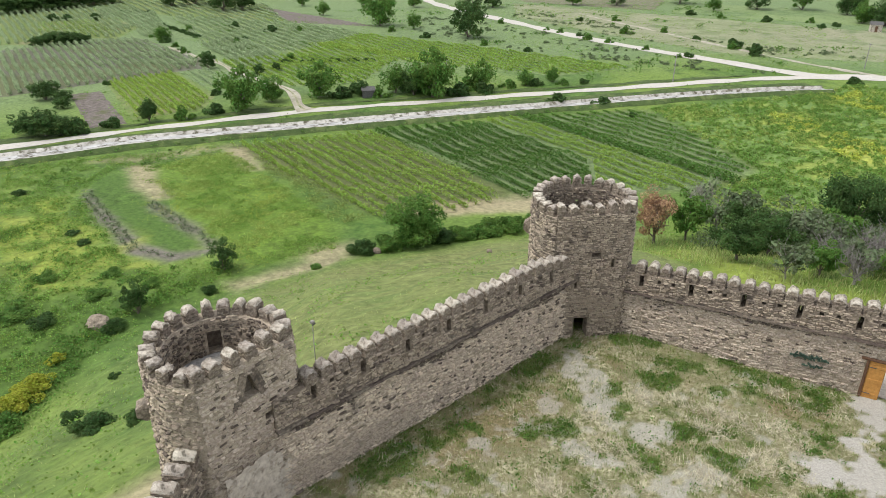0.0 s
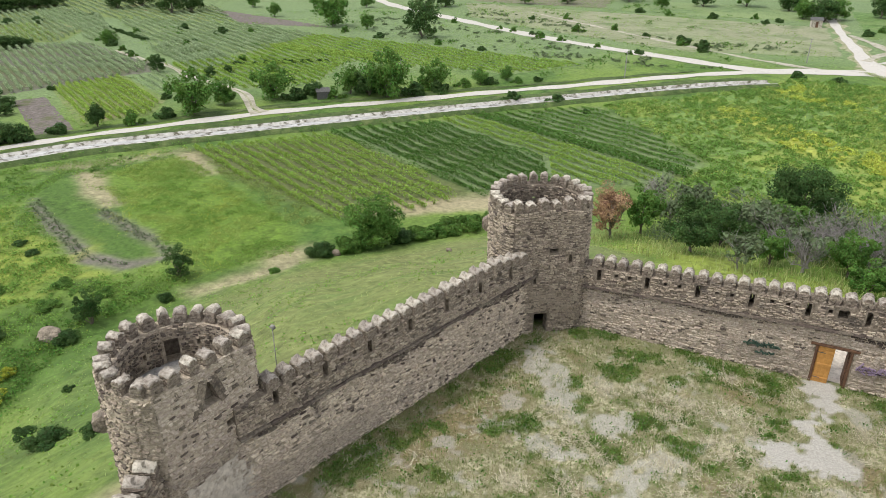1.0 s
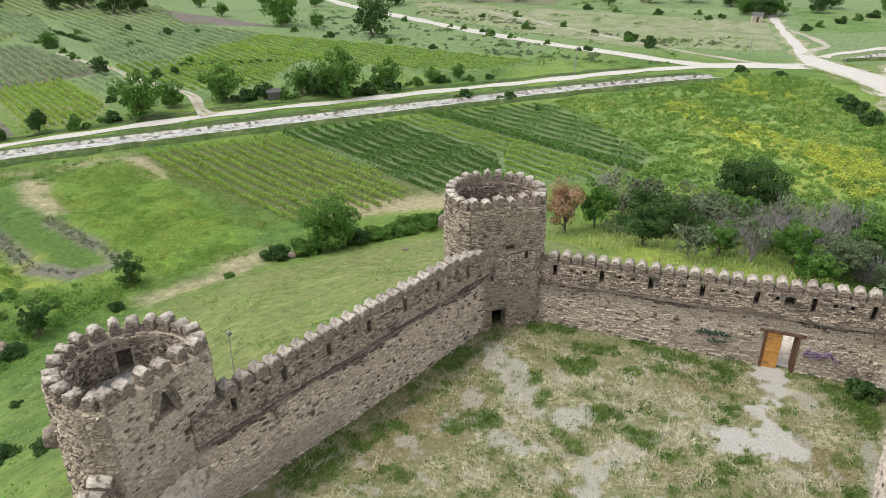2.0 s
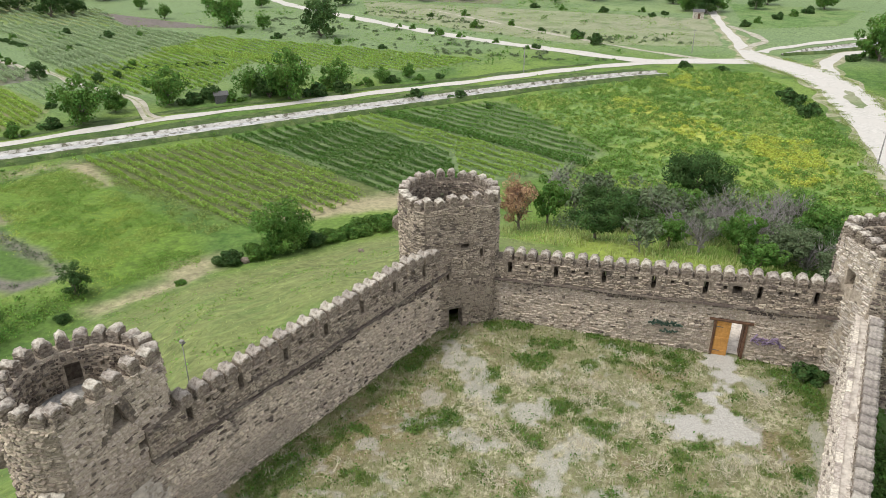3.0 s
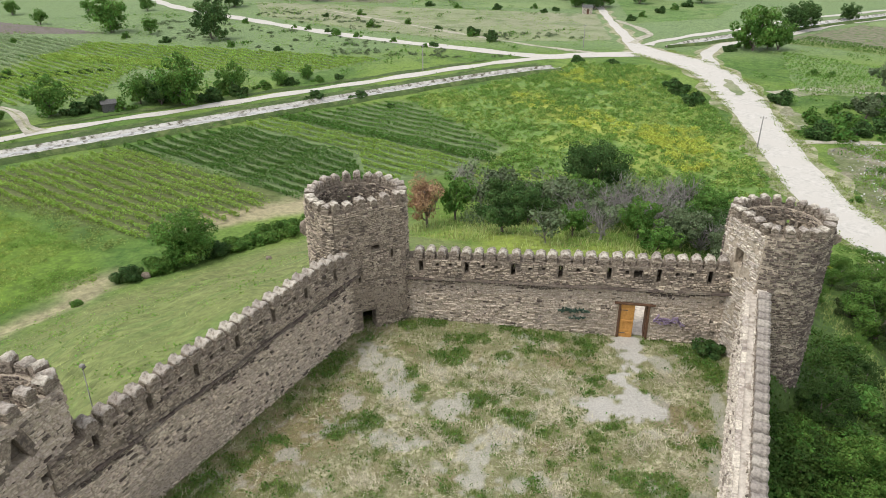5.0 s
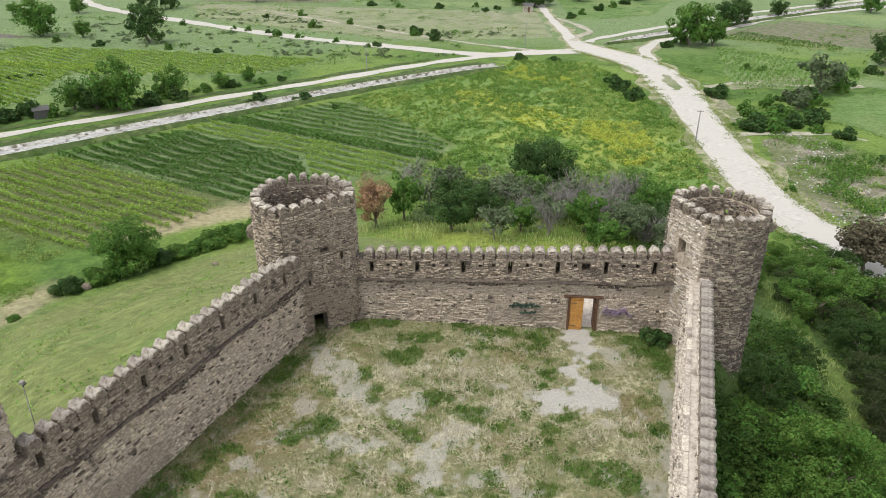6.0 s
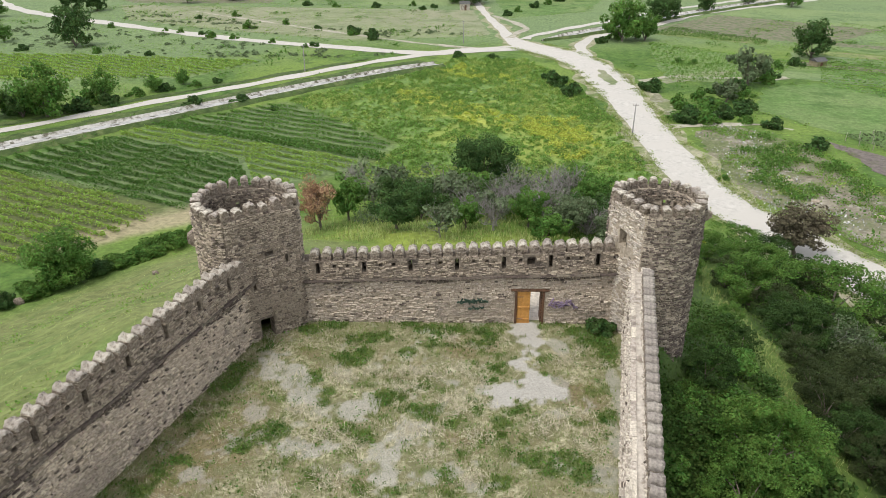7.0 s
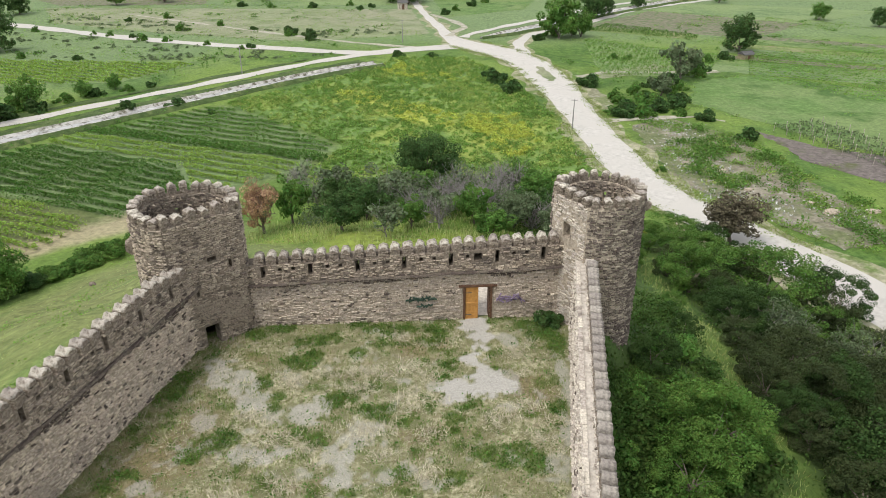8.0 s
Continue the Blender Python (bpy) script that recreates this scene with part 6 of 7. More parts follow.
UPPER_SLOPE = ((31.4, -5.2, 3.6, 2.6, 2), (35.2, -6, 7, 5, 0), (32.2, -9.5, 4.6, 3.4, 2), (34.2, 36, 4.4, 3, 1), (25.4, -7.2, 4.6, 3.4, 1), (33.6, -3, 3.4, 3, 0), (37, -2.8, 4.8, 4, 2), (34.6, -12, 5.6, 4.4, 0), (31, -14, 4.4, 3.4, 1))
LOWER_SLOPE = ((43.2, 2.6, 6.2, 4.6, 0), (50.1, 14, 5.8, 4.2, 2), (48.8, 8.5, 5.4, 4.2, 0), (40.5, 12.5, 6.4, 4.8, 4), (41, 33, 7, 5, 1), (45.5, 30.5, 6.2, 4.6, 2), (40.2, 0, 6, 4.6, 2), (39.6, -7, 6.4, 4.8, 0), (46, -2, 6.4, 4.8, 2), (38.5, 8.5, 5, 3.8, 2), (44.2, 36.5, 6, 4.4, 0), (38.6, 4, 5, 4.2, 0), (41, 17.5, 6, 4.6, 0), (38.4, 22.4, 5, 4, 2), (46.5, 16.8, 5.6, 4.4, 1), (41.5, 28, 5.6, 4.2, 0))
open_tree = tree("open_tree", "thin grey-green tree with an open crown on the slope", "tree", LEAF_GREY, GREY_BARK, 85, spread_=0.5, trunk=0.16, clumps=40, per=80, size=0.016, limbs=11, twigs=6, thin=0.02)
yellow_tree = tree("yellow_shrub_tree", "low yellow-green tree on the slope", "tree", LEAF_YELLOW, BARK, 86, spread_=0.55, trunk=0.08, squash=0.7, **NEAR)
for x, y, w, h, k in SLOPE + RIDGE_TREES + UPPER_SLOPE + LOWER_SLOPE:
    plant((*slope_trees, pine, open_tree, yellow_tree)[k], x, y, w * 0.9, h * (1.0 if k == 3 else 1.08), turn_of.uniform(0, 360), group="trees of the steep slope")
SHRUBS = ((20.6, -4.6, 2.2, 2), (20.2, -3.6, 2.0, 0), (20.9, -6.2, 2.4, 0), (21.6, -2.8, 2.0, 2), (23.9, -3.6, 3.1, 2), (19.9, -6.7, 2.4, 0), (18.3, -10, 2.2, 2), (21.3, -8.7, 3.0, 0), (23, -10.2, 2.7, 2), (18.1, -13.1, 2.3, 0), (27.3, 0.2, 2.0, 0), (26.8, 3.0, 1.8, 2), (25.8, 7.6, 1.6, 0), (23.8, -0.1, 2.2, 2), (21.6, -4.4, 2.2, 0), (19.8, -12, 2.4, 2), (17.6, -16, 2.2, 0), (27, -3.4, 2.2, 0), (22, -12.6, 2.4, 0), (25.4, -4.4, 4.2, 2), (26.2, -8.2, 4.0, 0), (24.2, -13.4, 3.8, 2), (25.8, 1.8, 3.0, 2), (28.2, 9.4, 2.8, 0))
under_wall = [bush("wall_shrub", "leafy green shrub below the wall", LEAF_MID, 53, 20, 170, 0.032), bush("wall_shrub", "bright leafy shrub below the wall", LEAF, 54, 20, 170, 0.032)]
for x, y, w, k in SHRUBS:
    plant(under_wall[k // 2], x, y, w, w * 0.9, turn_of.uniform(0, 360), group="shrubs under the wall")
corner_bush = bush("corner_bush", "dark green bush in the corner of the court", LEAF_DARK, 58, 14, 130, 0.05)
plant(corner_bush, 16.7, -0.75, 1.7, 1.5, 30, 0.0)


# ---- low growth: what nobody could count ----
def scatter(seed, count, outline, keep=None):
    """Places strewn evenly over an outline of the plan."""
    g = np.random.default_rng(seed)
    xs, ys = [p[0] for p in outline], [p[1] for p in outline]
    x, y = g.uniform(min(xs), max(xs), count), g.uniform(min(ys), max(ys), count)
    ok = signed(x, y, tuple(outline)) < 0
    x, y = x[ok], y[ok]
    if keep is not None:
        ok = keep(x, y, g)
        x, y = x[ok], y[ok]
    return x, y, g


def tufts(name, label, places, material, size, height, per, z=None, spread_=0.3, flat=0.3):
    """Low leafy tufts: a few sprays about each place."""
    x, y, g = places
    n = len(x)
    z = ground_height(x, y) if z is None else np.full(n, z)
    c = np.repeat(np.stack([x, y, z], 1), per, 0)
    c = c + g.normal(size=c.shape) * (spread_, spread_, 0) + np.stack([np.zeros(n * per)] * 2 + [g.uniform(0.1, 1.0, n * per) * height], 1)
    v, q = leaves(c, size, 5, flat)
    return tagged(big_mesh(name, v, q, material, None, label, "stuff"), category="plants")


def clumps_of(name, label, places, material, size, wide, tall, per):
    """Rounded clumps of herbs: leaves on small uneven domes, which catch the light above and shade each other below."""
    x, y, g = places
    n = len(x)
    grown = g.uniform(0.55, 1.35, n)
    d = g.normal(size=(n * per, 3))
    d[:, 2] = np.abs(d[:, 2]) + 0.1
    d /= np.linalg.norm(d, axis=1, keepdims=True)
    r = np.repeat(grown, per)[:, None] * g.uniform(0.6, 1.05, (n * per, 1))
    c = np.repeat(np.stack([x, y, ground_height(x, y)], 1), per, 0) + d * r * (wide, wide, tall)
    v, q = leaves(c, size, 6, out=d)
    return tagged(big_mesh(name, v, q, material, None, label, "stuff"), category="plants")


def blades(name, label, places, material, length, width, z=None, lay=0.35):
    """Thin single blades or stalks; lay: how far they lean over."""
    x, y, g, *turn = places
    n = len(x)
    z = ground_height(x, y) if z is None else np.full(n, z)
    base = np.stack([x, y, z], 1)
    a = turn[0] if turn else g.uniform(0, 2 * math.pi, n)
    l = length * g.uniform(0.5, 1.3, n)
    tilt = np.clip(g.normal(lay, 0.2, n), 0.03, 1.0)
    tip = base + np.stack([np.cos(a) * l * tilt, np.sin(a) * l * tilt, l * np.sqrt(1 - 0.98 * tilt ** 2)], 1)
    side = np.stack([-np.sin(a), np.cos(a), np.zeros(n)], 1) * width / 2
    v = np.stack([base - side, base + side, tip + side * 0.5, tip - side * 0.5], 1).reshape(-1, 3)
    return tagged(big_mesh(name, v, np.arange(4 * n).reshape(n, 4), material, None, label, "stuff"), category="plants")


def vine_rows(name, label, outline, pitch, material, per_metre, size, height, seed, gaps=0.08, first=0.0, wide=0.22, turn=-24.0, bunch=0.42):
    """Rows of vines across a field; turn: their bearing from the x axis."""
    g = np.random.default_rng(seed)
    along = np.array([math.cos(radians(turn)), math.sin(radians(turn))])
    across = np.array([-along[1], along[0]])
    vs = [p[0] * across[0] + p[1] * across[1] for p in outline]
    us = [p[0] * along[0] + p[1] * along[1] for p in outline]
    rows = np.arange(min(vs) + first, max(vs), pitch)
    u = g.uniform(min(us), max(us), int(len(rows) * (max(us) - min(us)) * per_metre))
    v = rows[g.integers(0, len(rows), len(u))]
    thick = 0.62 + 0.2 * np.sin(u * 0.45 + v * 1.7) + bunch * np.sin(u * 4.6 + v * 2.9)
    ok = g.random(len(u)) < np.clip(thick + 0.25 - gaps, 0.1, 1)
    u, v = u[ok], v[ok]
    v = v + g.normal(0, wide, len(u)) + 0.15 * np.sin(u * 0.2)
    x, y = along[0] * u + across[0] * v, along[1] * u + across[1] * v
    ok = signed(x, y, tuple(outline)) < 0
    x, y = x[ok], y[ok]
    z = VALLEY + 0.12 + height * g.uniform(0, 1, len(x)) ** 0.7 * (0.85 + 0.25 * np.sin(1.7 * x + 2.3 * y))
    w, q = leaves(np.stack([x, y, z], 1), size, seed, 0.3)
    return tagged(big_mesh(name, w, q, material, None, label, "stuff"), category="vineyard")


vine_rows("vineyard_light", "rows of light green grape vines", ((-83, 51), (-66, 70), (-41.5, 59), (-31, 51), (-36, 42.6), (-42, 37)), 1.95, VINE_LIGHT, 84, 0.115, 0.95, 1, 0.12, wide=0.19)
vine_rows("vineyard_dark", "rows of dense dark green grape vines", ((-66, 70.5), (-53, 85), (-26, 73), (-20, 60), (-27.6, 53.4), (-40, 59)), 2.3, VINE_DARK, 110, 0.115, 1.0, 2, -0.2, wide=0.16)
vine_rows("vineyard_middle", "rows of green grape vines with grassy lanes", ((-52.5, 86), (-46.5, 93), (-6, 75), (-8, 70), (-20, 60.5), (-25, 73.5)), 2.4, VINE_LIGHT, 105, 0.11, 0.8, 3, -0.1, wide=0.17)
vine_rows("vineyard_upper", "rows of green grape vines near the canal", ((-46, 94), (-27.5, 110), (-13, 96), (-2, 82), (-5, 76)), 2.5, VINE_MID, 95, 0.11, 0.62, 4, -0.1, wide=0.15)
vine_rows("vine_hedge", "tall dark hedge row of vines", ((-47, 93), (-46, 95.4), (-2.5, 76.6), (-3.2, 73.8)), 0.9, VINE_DARK, 40, 0.16, 0.7, 5, 0.0)
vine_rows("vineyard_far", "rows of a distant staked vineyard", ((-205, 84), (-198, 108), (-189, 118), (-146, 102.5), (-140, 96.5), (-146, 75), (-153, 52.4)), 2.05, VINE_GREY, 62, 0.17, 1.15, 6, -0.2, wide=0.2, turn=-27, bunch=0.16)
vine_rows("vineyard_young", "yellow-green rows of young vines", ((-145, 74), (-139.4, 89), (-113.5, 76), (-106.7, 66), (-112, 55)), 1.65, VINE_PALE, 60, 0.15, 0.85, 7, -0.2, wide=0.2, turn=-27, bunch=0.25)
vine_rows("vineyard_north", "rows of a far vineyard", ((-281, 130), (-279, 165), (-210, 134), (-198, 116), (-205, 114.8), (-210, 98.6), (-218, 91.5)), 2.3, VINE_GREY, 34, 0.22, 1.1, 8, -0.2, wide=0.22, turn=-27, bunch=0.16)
vine_rows("vineyard_yellow", "yellow-green rows among the far vineyards", ((-246.7, 123), (-234, 137.4), (-200, 120.6), (-205, 114.8), (-228, 110.7)), 2.3, VINE_PALE, 28, 0.22, 1.0, 18, -0.2, first=1.2, wide=0.2, turn=-27, bunch=0.16)
vine_rows("vineyard_track", "rows of grey-green vines beside the track", ((-162.5, 118), (-165.6, 134.5), (-132.5, 121), (-125.7, 114), (-127.6, 101.5)), 2.4, VINE_GREY, 55, 0.18, 1.15, 19, -0.2, wide=0.24, turn=-28, bunch=0.16)
vine_rows("vine_strip_yellow", "yellow-green strip among the far vine rows", ((-137, 137), (-133, 142), (-96, 139), (-94, 133)), 2.5, VINE_PALE, 40, 0.18, 0.8, 23, -0.2, first=1.2, wide=0.3, turn=-27, bunch=0.16)
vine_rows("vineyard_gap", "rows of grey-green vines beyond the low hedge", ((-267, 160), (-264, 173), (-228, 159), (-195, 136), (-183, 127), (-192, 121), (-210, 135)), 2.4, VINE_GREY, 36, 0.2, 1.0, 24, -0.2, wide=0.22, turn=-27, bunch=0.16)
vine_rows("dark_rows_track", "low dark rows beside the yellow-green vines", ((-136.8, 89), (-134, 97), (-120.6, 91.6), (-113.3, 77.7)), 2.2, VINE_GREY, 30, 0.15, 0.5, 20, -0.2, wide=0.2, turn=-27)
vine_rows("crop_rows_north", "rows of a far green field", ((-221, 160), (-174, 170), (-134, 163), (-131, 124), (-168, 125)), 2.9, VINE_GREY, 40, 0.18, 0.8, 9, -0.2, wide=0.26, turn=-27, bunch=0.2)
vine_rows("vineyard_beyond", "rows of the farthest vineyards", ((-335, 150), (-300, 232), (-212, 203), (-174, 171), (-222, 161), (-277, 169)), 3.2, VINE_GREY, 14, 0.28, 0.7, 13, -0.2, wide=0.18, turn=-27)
vine_rows("crop_rows_middle", "green rows behind the roadside trees", ((-141, 104), (-131, 120), (-100, 129), (-92, 102), (-104, 92)), 2.2, VINE_LIGHT, 40, 0.17, 0.75, 10, -0.1, wide=0.22, turn=-27)
vine_rows("crop_rows_east", "bright green rows along the road", ((-131, 120), (-134, 162), (-79, 158), (-41, 152), (-55, 133), (-99, 129)), 2.5, VINE_LIGHT, 36, 0.17, 0.6, 11, -0.1, wide=0.26, turn=-27)
vine_rows("crop_rows_right", "vine rows across the road", ((66, 182), (97, 154), (82, 130), (58, 133)), 2.2, VINE, 30, 0.13, 0.6, 12, 0.0, wide=0.14)
vine_rows("vine_rows_right", "staked vine rows across the road", ((81, 211), (103, 186.5), (100, 179), (71, 197)), 2.4, VINE_DARK, 20, 0.16, 0.6, 14, 0.0, wide=0.13)
vine_rows("strip_rows_right", "green rows of far fields", ((92, 128), (110, 103), (150, 120), (160, 160), (106, 158)), 2.9, VINE, 16, 0.15, 0.4, 15, 0.0, wide=0.3)
vine_rows("young_vines_right", "young vines tied to stakes", ((77, 88), (88, 92), (102, 52), (88, 50)), 2.9, LEAF_GREY, 34, 0.14, 1.0, 16, 0.1, wide=0.25, turn=-72)


# ---- grass, weeds and straw ----
near_yard = [(-2.4, -0.9), (-0.5, 0.0), (17.8, 0.0), (17.6, -1.4), (13.6, -20.5), (-8.0, -20.5), (-7.5, -17.9)]


def off_roads(x, y):
    """How far places lie from the nearest road or canal edge."""
    far = np.full(len(x), 1e9)
    for line, half in LINES:
        q = np.array([(p.x, p.y) for p in line[::2]])
        for (ax, ay), (bx, by) in zip(q, q[1:]):
            dx, dy = bx - ax, by - ay
            s = np.clip(((x - ax) * dx + (y - ay) * dy) / max(dx * dx + dy * dy, 1e-9), 0, 1)
            far = np.minimum(far, np.hypot(x - ax - s * dx, y - ay - s * dy) - half)
    return far


def on_cover(layer, least=0.3, rest=0.0):
    def ok(x, y, g):
        i = np.clip(((x - yx[0]) / YARD_STEP).round().astype(int), 0, len(yx) - 1)
        j = np.clip(((y - yy[0]) / YARD_STEP).round().astype(int), 0, len(yy) - 1)
        return (g.random(len(x)) < np.clip((layer[j, i] - least) * 1.6, 0, 1) + rest * (1 - gravel_cover[j, i]))
    return ok


blades("courtyard_grass", "patches of green grass in the court", scatter(1, 240000, near_yard, on_cover(green_cover, 0.2, 0.16)), YARD_GRASS, 0.17, 0.022, 0.02, 0.5)
tufts("courtyard_weeds", "leafy green weeds in the court", scatter(2, 9000, near_yard, on_cover(green_cover, 0.35, 0.05)), LEAF, 0.045, 0.18, 10, 0.03, 0.16)
blades("courtyard_hay", "dry cut grass lying in the court", scatter(3, 38000, near_yard, lambda x, y, g: on_cover(1 - np.maximum(path_cover, 0.6 * green_cover), 0.3, 0.05)(x, y, g) & (lattice(x, y, 1.1, 51) * 0.5 + lattice(x, y, 0.4, 52) * 0.5 + 0.12 * g.normal(size=len(x)) > 0.5)), STRAW, 0.17, 0.014, 0.05, 0.92)


HEAPS = ((6.4, -6.4, 0.7, 0.4), (7.3, -4.9, 0.6, 0.5), (8.9, -4.7, 0.8, 0.6), (9.4, -7.4, 0.7, 0.5), (8.3, -7.1, 0.5, 0.3), (14.3, -3.9, 0.4, 0.6), (12.3, -9.3, 0.5, 0.4), (14.1, -8.2, 0.8, 0.4), (2.7, -5.4, 0.6, 0.5), (2.8, -9.7, 0.5, 0.4), (7.3, -11.0, 0.5, 0.3), (1.3, -8.2, 0.7, 0.4))
MORE_HEAPS = ((9.9, -5.8, 0.5, 0.4), (14.9, -11.0, 0.4, 0.4), (8.9, -12.5, 0.5, 0.4), (5.9, -4.8, 0.4, 0.4), (4.4, -4.9, 0.5, 0.2), (6.8, -9.5, 0.6, 0.4), (3.8, -10.2, 0.4, 0.3), (3.2, -12.6, 0.7, 0.4), (0.9, -13.3, 0.6, 0.3), (14.3, -10.2, 0.4, 0.3), (15.2, -9.4, 0.4, 0.3), (9.6, -9.6, 0.5, 0.3), (13.0, -8.7, 0.4, 0.3))


def sheaf(seed, count):
    """Loose bundles of straw: stalks that lie crossed in the raked heaps and about some places between them."""
    g = np.random.default_rng(seed)
    x, y, turn = [], [], []
    cx, cy, _ = scatter(seed, count, near_yard, lambda x, y, g: on_cover(1 - np.maximum(path_cover, 0.7 * green_cover), 0.3, 0.1)(x, y, g) & (lattice(x, y, 2.6, 53) + 0.25 * g.random(len(x)) > 0.62))
    bundles = [(a, b, 0.3, 0.2) for a, b in zip(cx, cy)]
    for a, b, wide, deep in HEAPS + MORE_HEAPS:
        bundles += [(a + g.normal(0, wide * 0.6), b + g.normal(0, deep * 0.7), 0.26, 0.2) for _ in range(int(9 * (wide + deep)))]
    for a, b, wide, deep in bundles:
        n = g.integers(12, 40)
        lie = g.uniform(0, 2 * math.pi)
        x.append(a + g.normal(0, wide, n))
        y.append(b + g.normal(0, deep, n))
        turn.append(lie + g.normal(0, 0.6, n) + math.pi * g.integers(0, 2, n))
    return np.concatenate(x), np.concatenate(y), g, np.concatenate(turn)


blades("courtyard_straw", "scattered bundles of dry straw stalks", sheaf(4, 200), STRAW, 0.36, 0.02, 0.06, 0.96)

hill_ring = lambda x, y, g: (signed(x, y, PLATEAU) > -0.3) & (signed(x, y, FOOT) < 1.0)
west = [(-52, -16), (-52, 20), (-30, 42), (-6, 62), (10, 64), (14, 3), (-6, 3), (-14, -18), (-20, -34), (-34, -34)]
blades("hill_grass", "pale green mown grass on the hillside", scatter(5, 14000, west, hill_ring), GRASS_DRY, 0.16, 0.04, None, 0.75)
tufts("hill_weeds", "darker weeds scattered over the hillside", scatter(6, 5200, west, lambda x, y, g: hill_ring(x, y, g) & (lattice(x, y, 4, 4) + 0.4 * lattice(x, y, 1.2, 9) + 0.1 * g.normal(size=len(x)) > 0.8 - 0.25 * np.clip((-14 - x) / 14, 0, 1) * (y < 4))), HERB, 0.08, 0.12, 9, None, 0.4, 1.0)
RIDGE = ((36, 34), (35, 30.4), (33.4, 18.9), (30.5, 7.4), (30.7, 3), (29.2, -2.5), (28.5, -6.3), (28.5, -12), (28.4, -12), (28.4, -6.3), (29.1, -2.5), (30.6, 3), (30.4, 7.4), (33.3, 18.9), (34.9, 30.4))
east = [(14.2, -24), (18.9, -3.2), (21, -3), (22.5, 4), (14, 3), (12, 62), (32, 60), (39, 46), (46, 28), (51, 8), (52, -24)]
tufts("slope_undergrowth", "dense green undergrowth on the steep slope", scatter(7, 8000, east, lambda x, y, g: (signed(x, y, PLATEAU) > -1.6) & (signed(x, y, FOOT) < 1.0) & (np.abs(signed(x, y, RIDGE)) > 1.6) & ((x < np.interp(y, (-12, -6, 3, 7, 19, 34), (28.4, 28.4, 30.6, 30.5, 33.4, 36))) | (g.random(len(x)) < 0.3)) & (g.random(len(x)) < 1.5 * lattice(x, y, 5, 5) - np.clip((y - 6) / 40, 0, 0.5))), LEAF_MID, 0.088, 0.9, 22, None, 0.4, 0.1)
blades("slope_grass", "tall pale grass along the slope", scatter(8, 16000, east, hill_ring), GRASS, 0.35, 0.05, None, 0.6)

strip = [(-80, 53), (-76, 55.5), (-64, 49), (-52, 42), (-44, 36), (-47, 33), (-58, 39.6), (-70, 45)]
tufts("strip_weeds", "rough grey-green weeds between the field and the vines", scatter(44, 1500, strip, lambda x, y, g: lattice(x, y, 1.8, 139) > 0.45), WEED, 0.1, 0.3, 16, None, 0.4, 0.6)
gully = [(-40, -18), (-44, -9), (-47.5, -4), (-48.5, 1), (-49.5, 6), (-47.6, 11), (-51, 12), (-53, 5), (-52, -1), (-50, -6), (-47, -12), (-44, -20)]
tufts("gully_herbs", "dark rank herbs along the gully at the hill's foot", scatter(45, 900, gully, lambda x, y, g: lattice(x, y, 2.4, 140) > 0.4), LEAF, 0.1, 0.6, 26, None, 0.4, 0.4)
MOWN = ((-88, 36), (-81, 49), (-70, 44), (-46, 33), (-42, 27), (-47, 19), (-54, 20), (-60, 23), (-75, 30))
GARDEN = ((-86, 24), (-90, 34), (-74, 28), (-54, 20), (-56, 14), (-63, 13))


def wild_meadow(x, y):
    """Places outside the mown field and the kitchen garden."""
    return (signed(x, y, MOWN) > 0.5) & (signed(x, y, GARDEN) > 0.5)


tufts("mown_grass", "yellow-green grass of the mown field", scatter(64, 9000, MOWN, lambda x, y, g: lattice(x, y, 3.5, 151) + 0.5 * lattice(x, y, 1.0, 152) > 0.8), HERB_PALE, 0.07, 0.16, 10, None, 0.3, 0.8)
tufts("mown_grass_dark", "rank green grass of the mown field", scatter(65, 7000, MOWN, lambda x, y, g: lattice(x, y, 4.5, 153) + 0.5 * lattice(x, y, 0.9, 154) > 0.86), HERB, 0.07, 0.2, 12, None, 0.3, 0.6)
meadow_west = [(-112, 20), (-98, 36), (-86, 50), (-60, 38), (-44, 31), (-48, 16), (-51, 2), (-47, -14), (-60, -30), (-90, -20)]
tufts("meadow_grass", "rank tussocks of the valley meadow", scatter(33, 16000, meadow_west, lambda x, y, g: (off_roads(x, y) > 0.3) & (lattice(x, y, 2.2, 196) + 0.5 * lattice(x, y, 0.8, 197) + 0.1 * g.normal(size=len(x)) > 0.72) & wild_meadow(x, y)), HERB, 0.09, 0.3, 12, None, 0.4, 0.8)
clumps_of("meadow_dark", "dark rank herbs of the valley meadow", scatter(34, 3600, meadow_west, lambda x, y, g: (off_roads(x, y) > 0.3) & (lattice(x, y, 4, 198) + 0.4 * lattice(x, y, 1.1, 199) > 0.95) & wild_meadow(x, y)), LEAF, 0.09, 0.5, 0.5, 30)
clumps_of("meadow_herbs", "tall green herbs of the valley meadow", scatter(9, 3600, meadow_west, lambda x, y, g: (lattice(x, y, 5, 96) + 0.4 * lattice(x, y, 1.5, 97) + 0.1 * g.normal(size=len(x)) > 0.78) & wild_meadow(x, y)), HERB, 0.09, 0.55, 0.5, 32)
tufts("meadow_yellow", "yellow flowering weeds of the meadow", scatter(10, 3200, meadow_west, lambda x, y, g: swell(x * 0.7 + 3, y * 0.7) + 0.25 * g.normal(size=len(x)) > 0.42), FLOWER, 0.06, 0.4, 18, None, 0.7, 0.6)
meadow_east = [(-26, 112), (0, 82), (-6, 70), (-4, 60), (16, 64), (34, 62), (39, 70), (39, 100), (36, 132), (28, 156), (10, 158), (2, 143)]
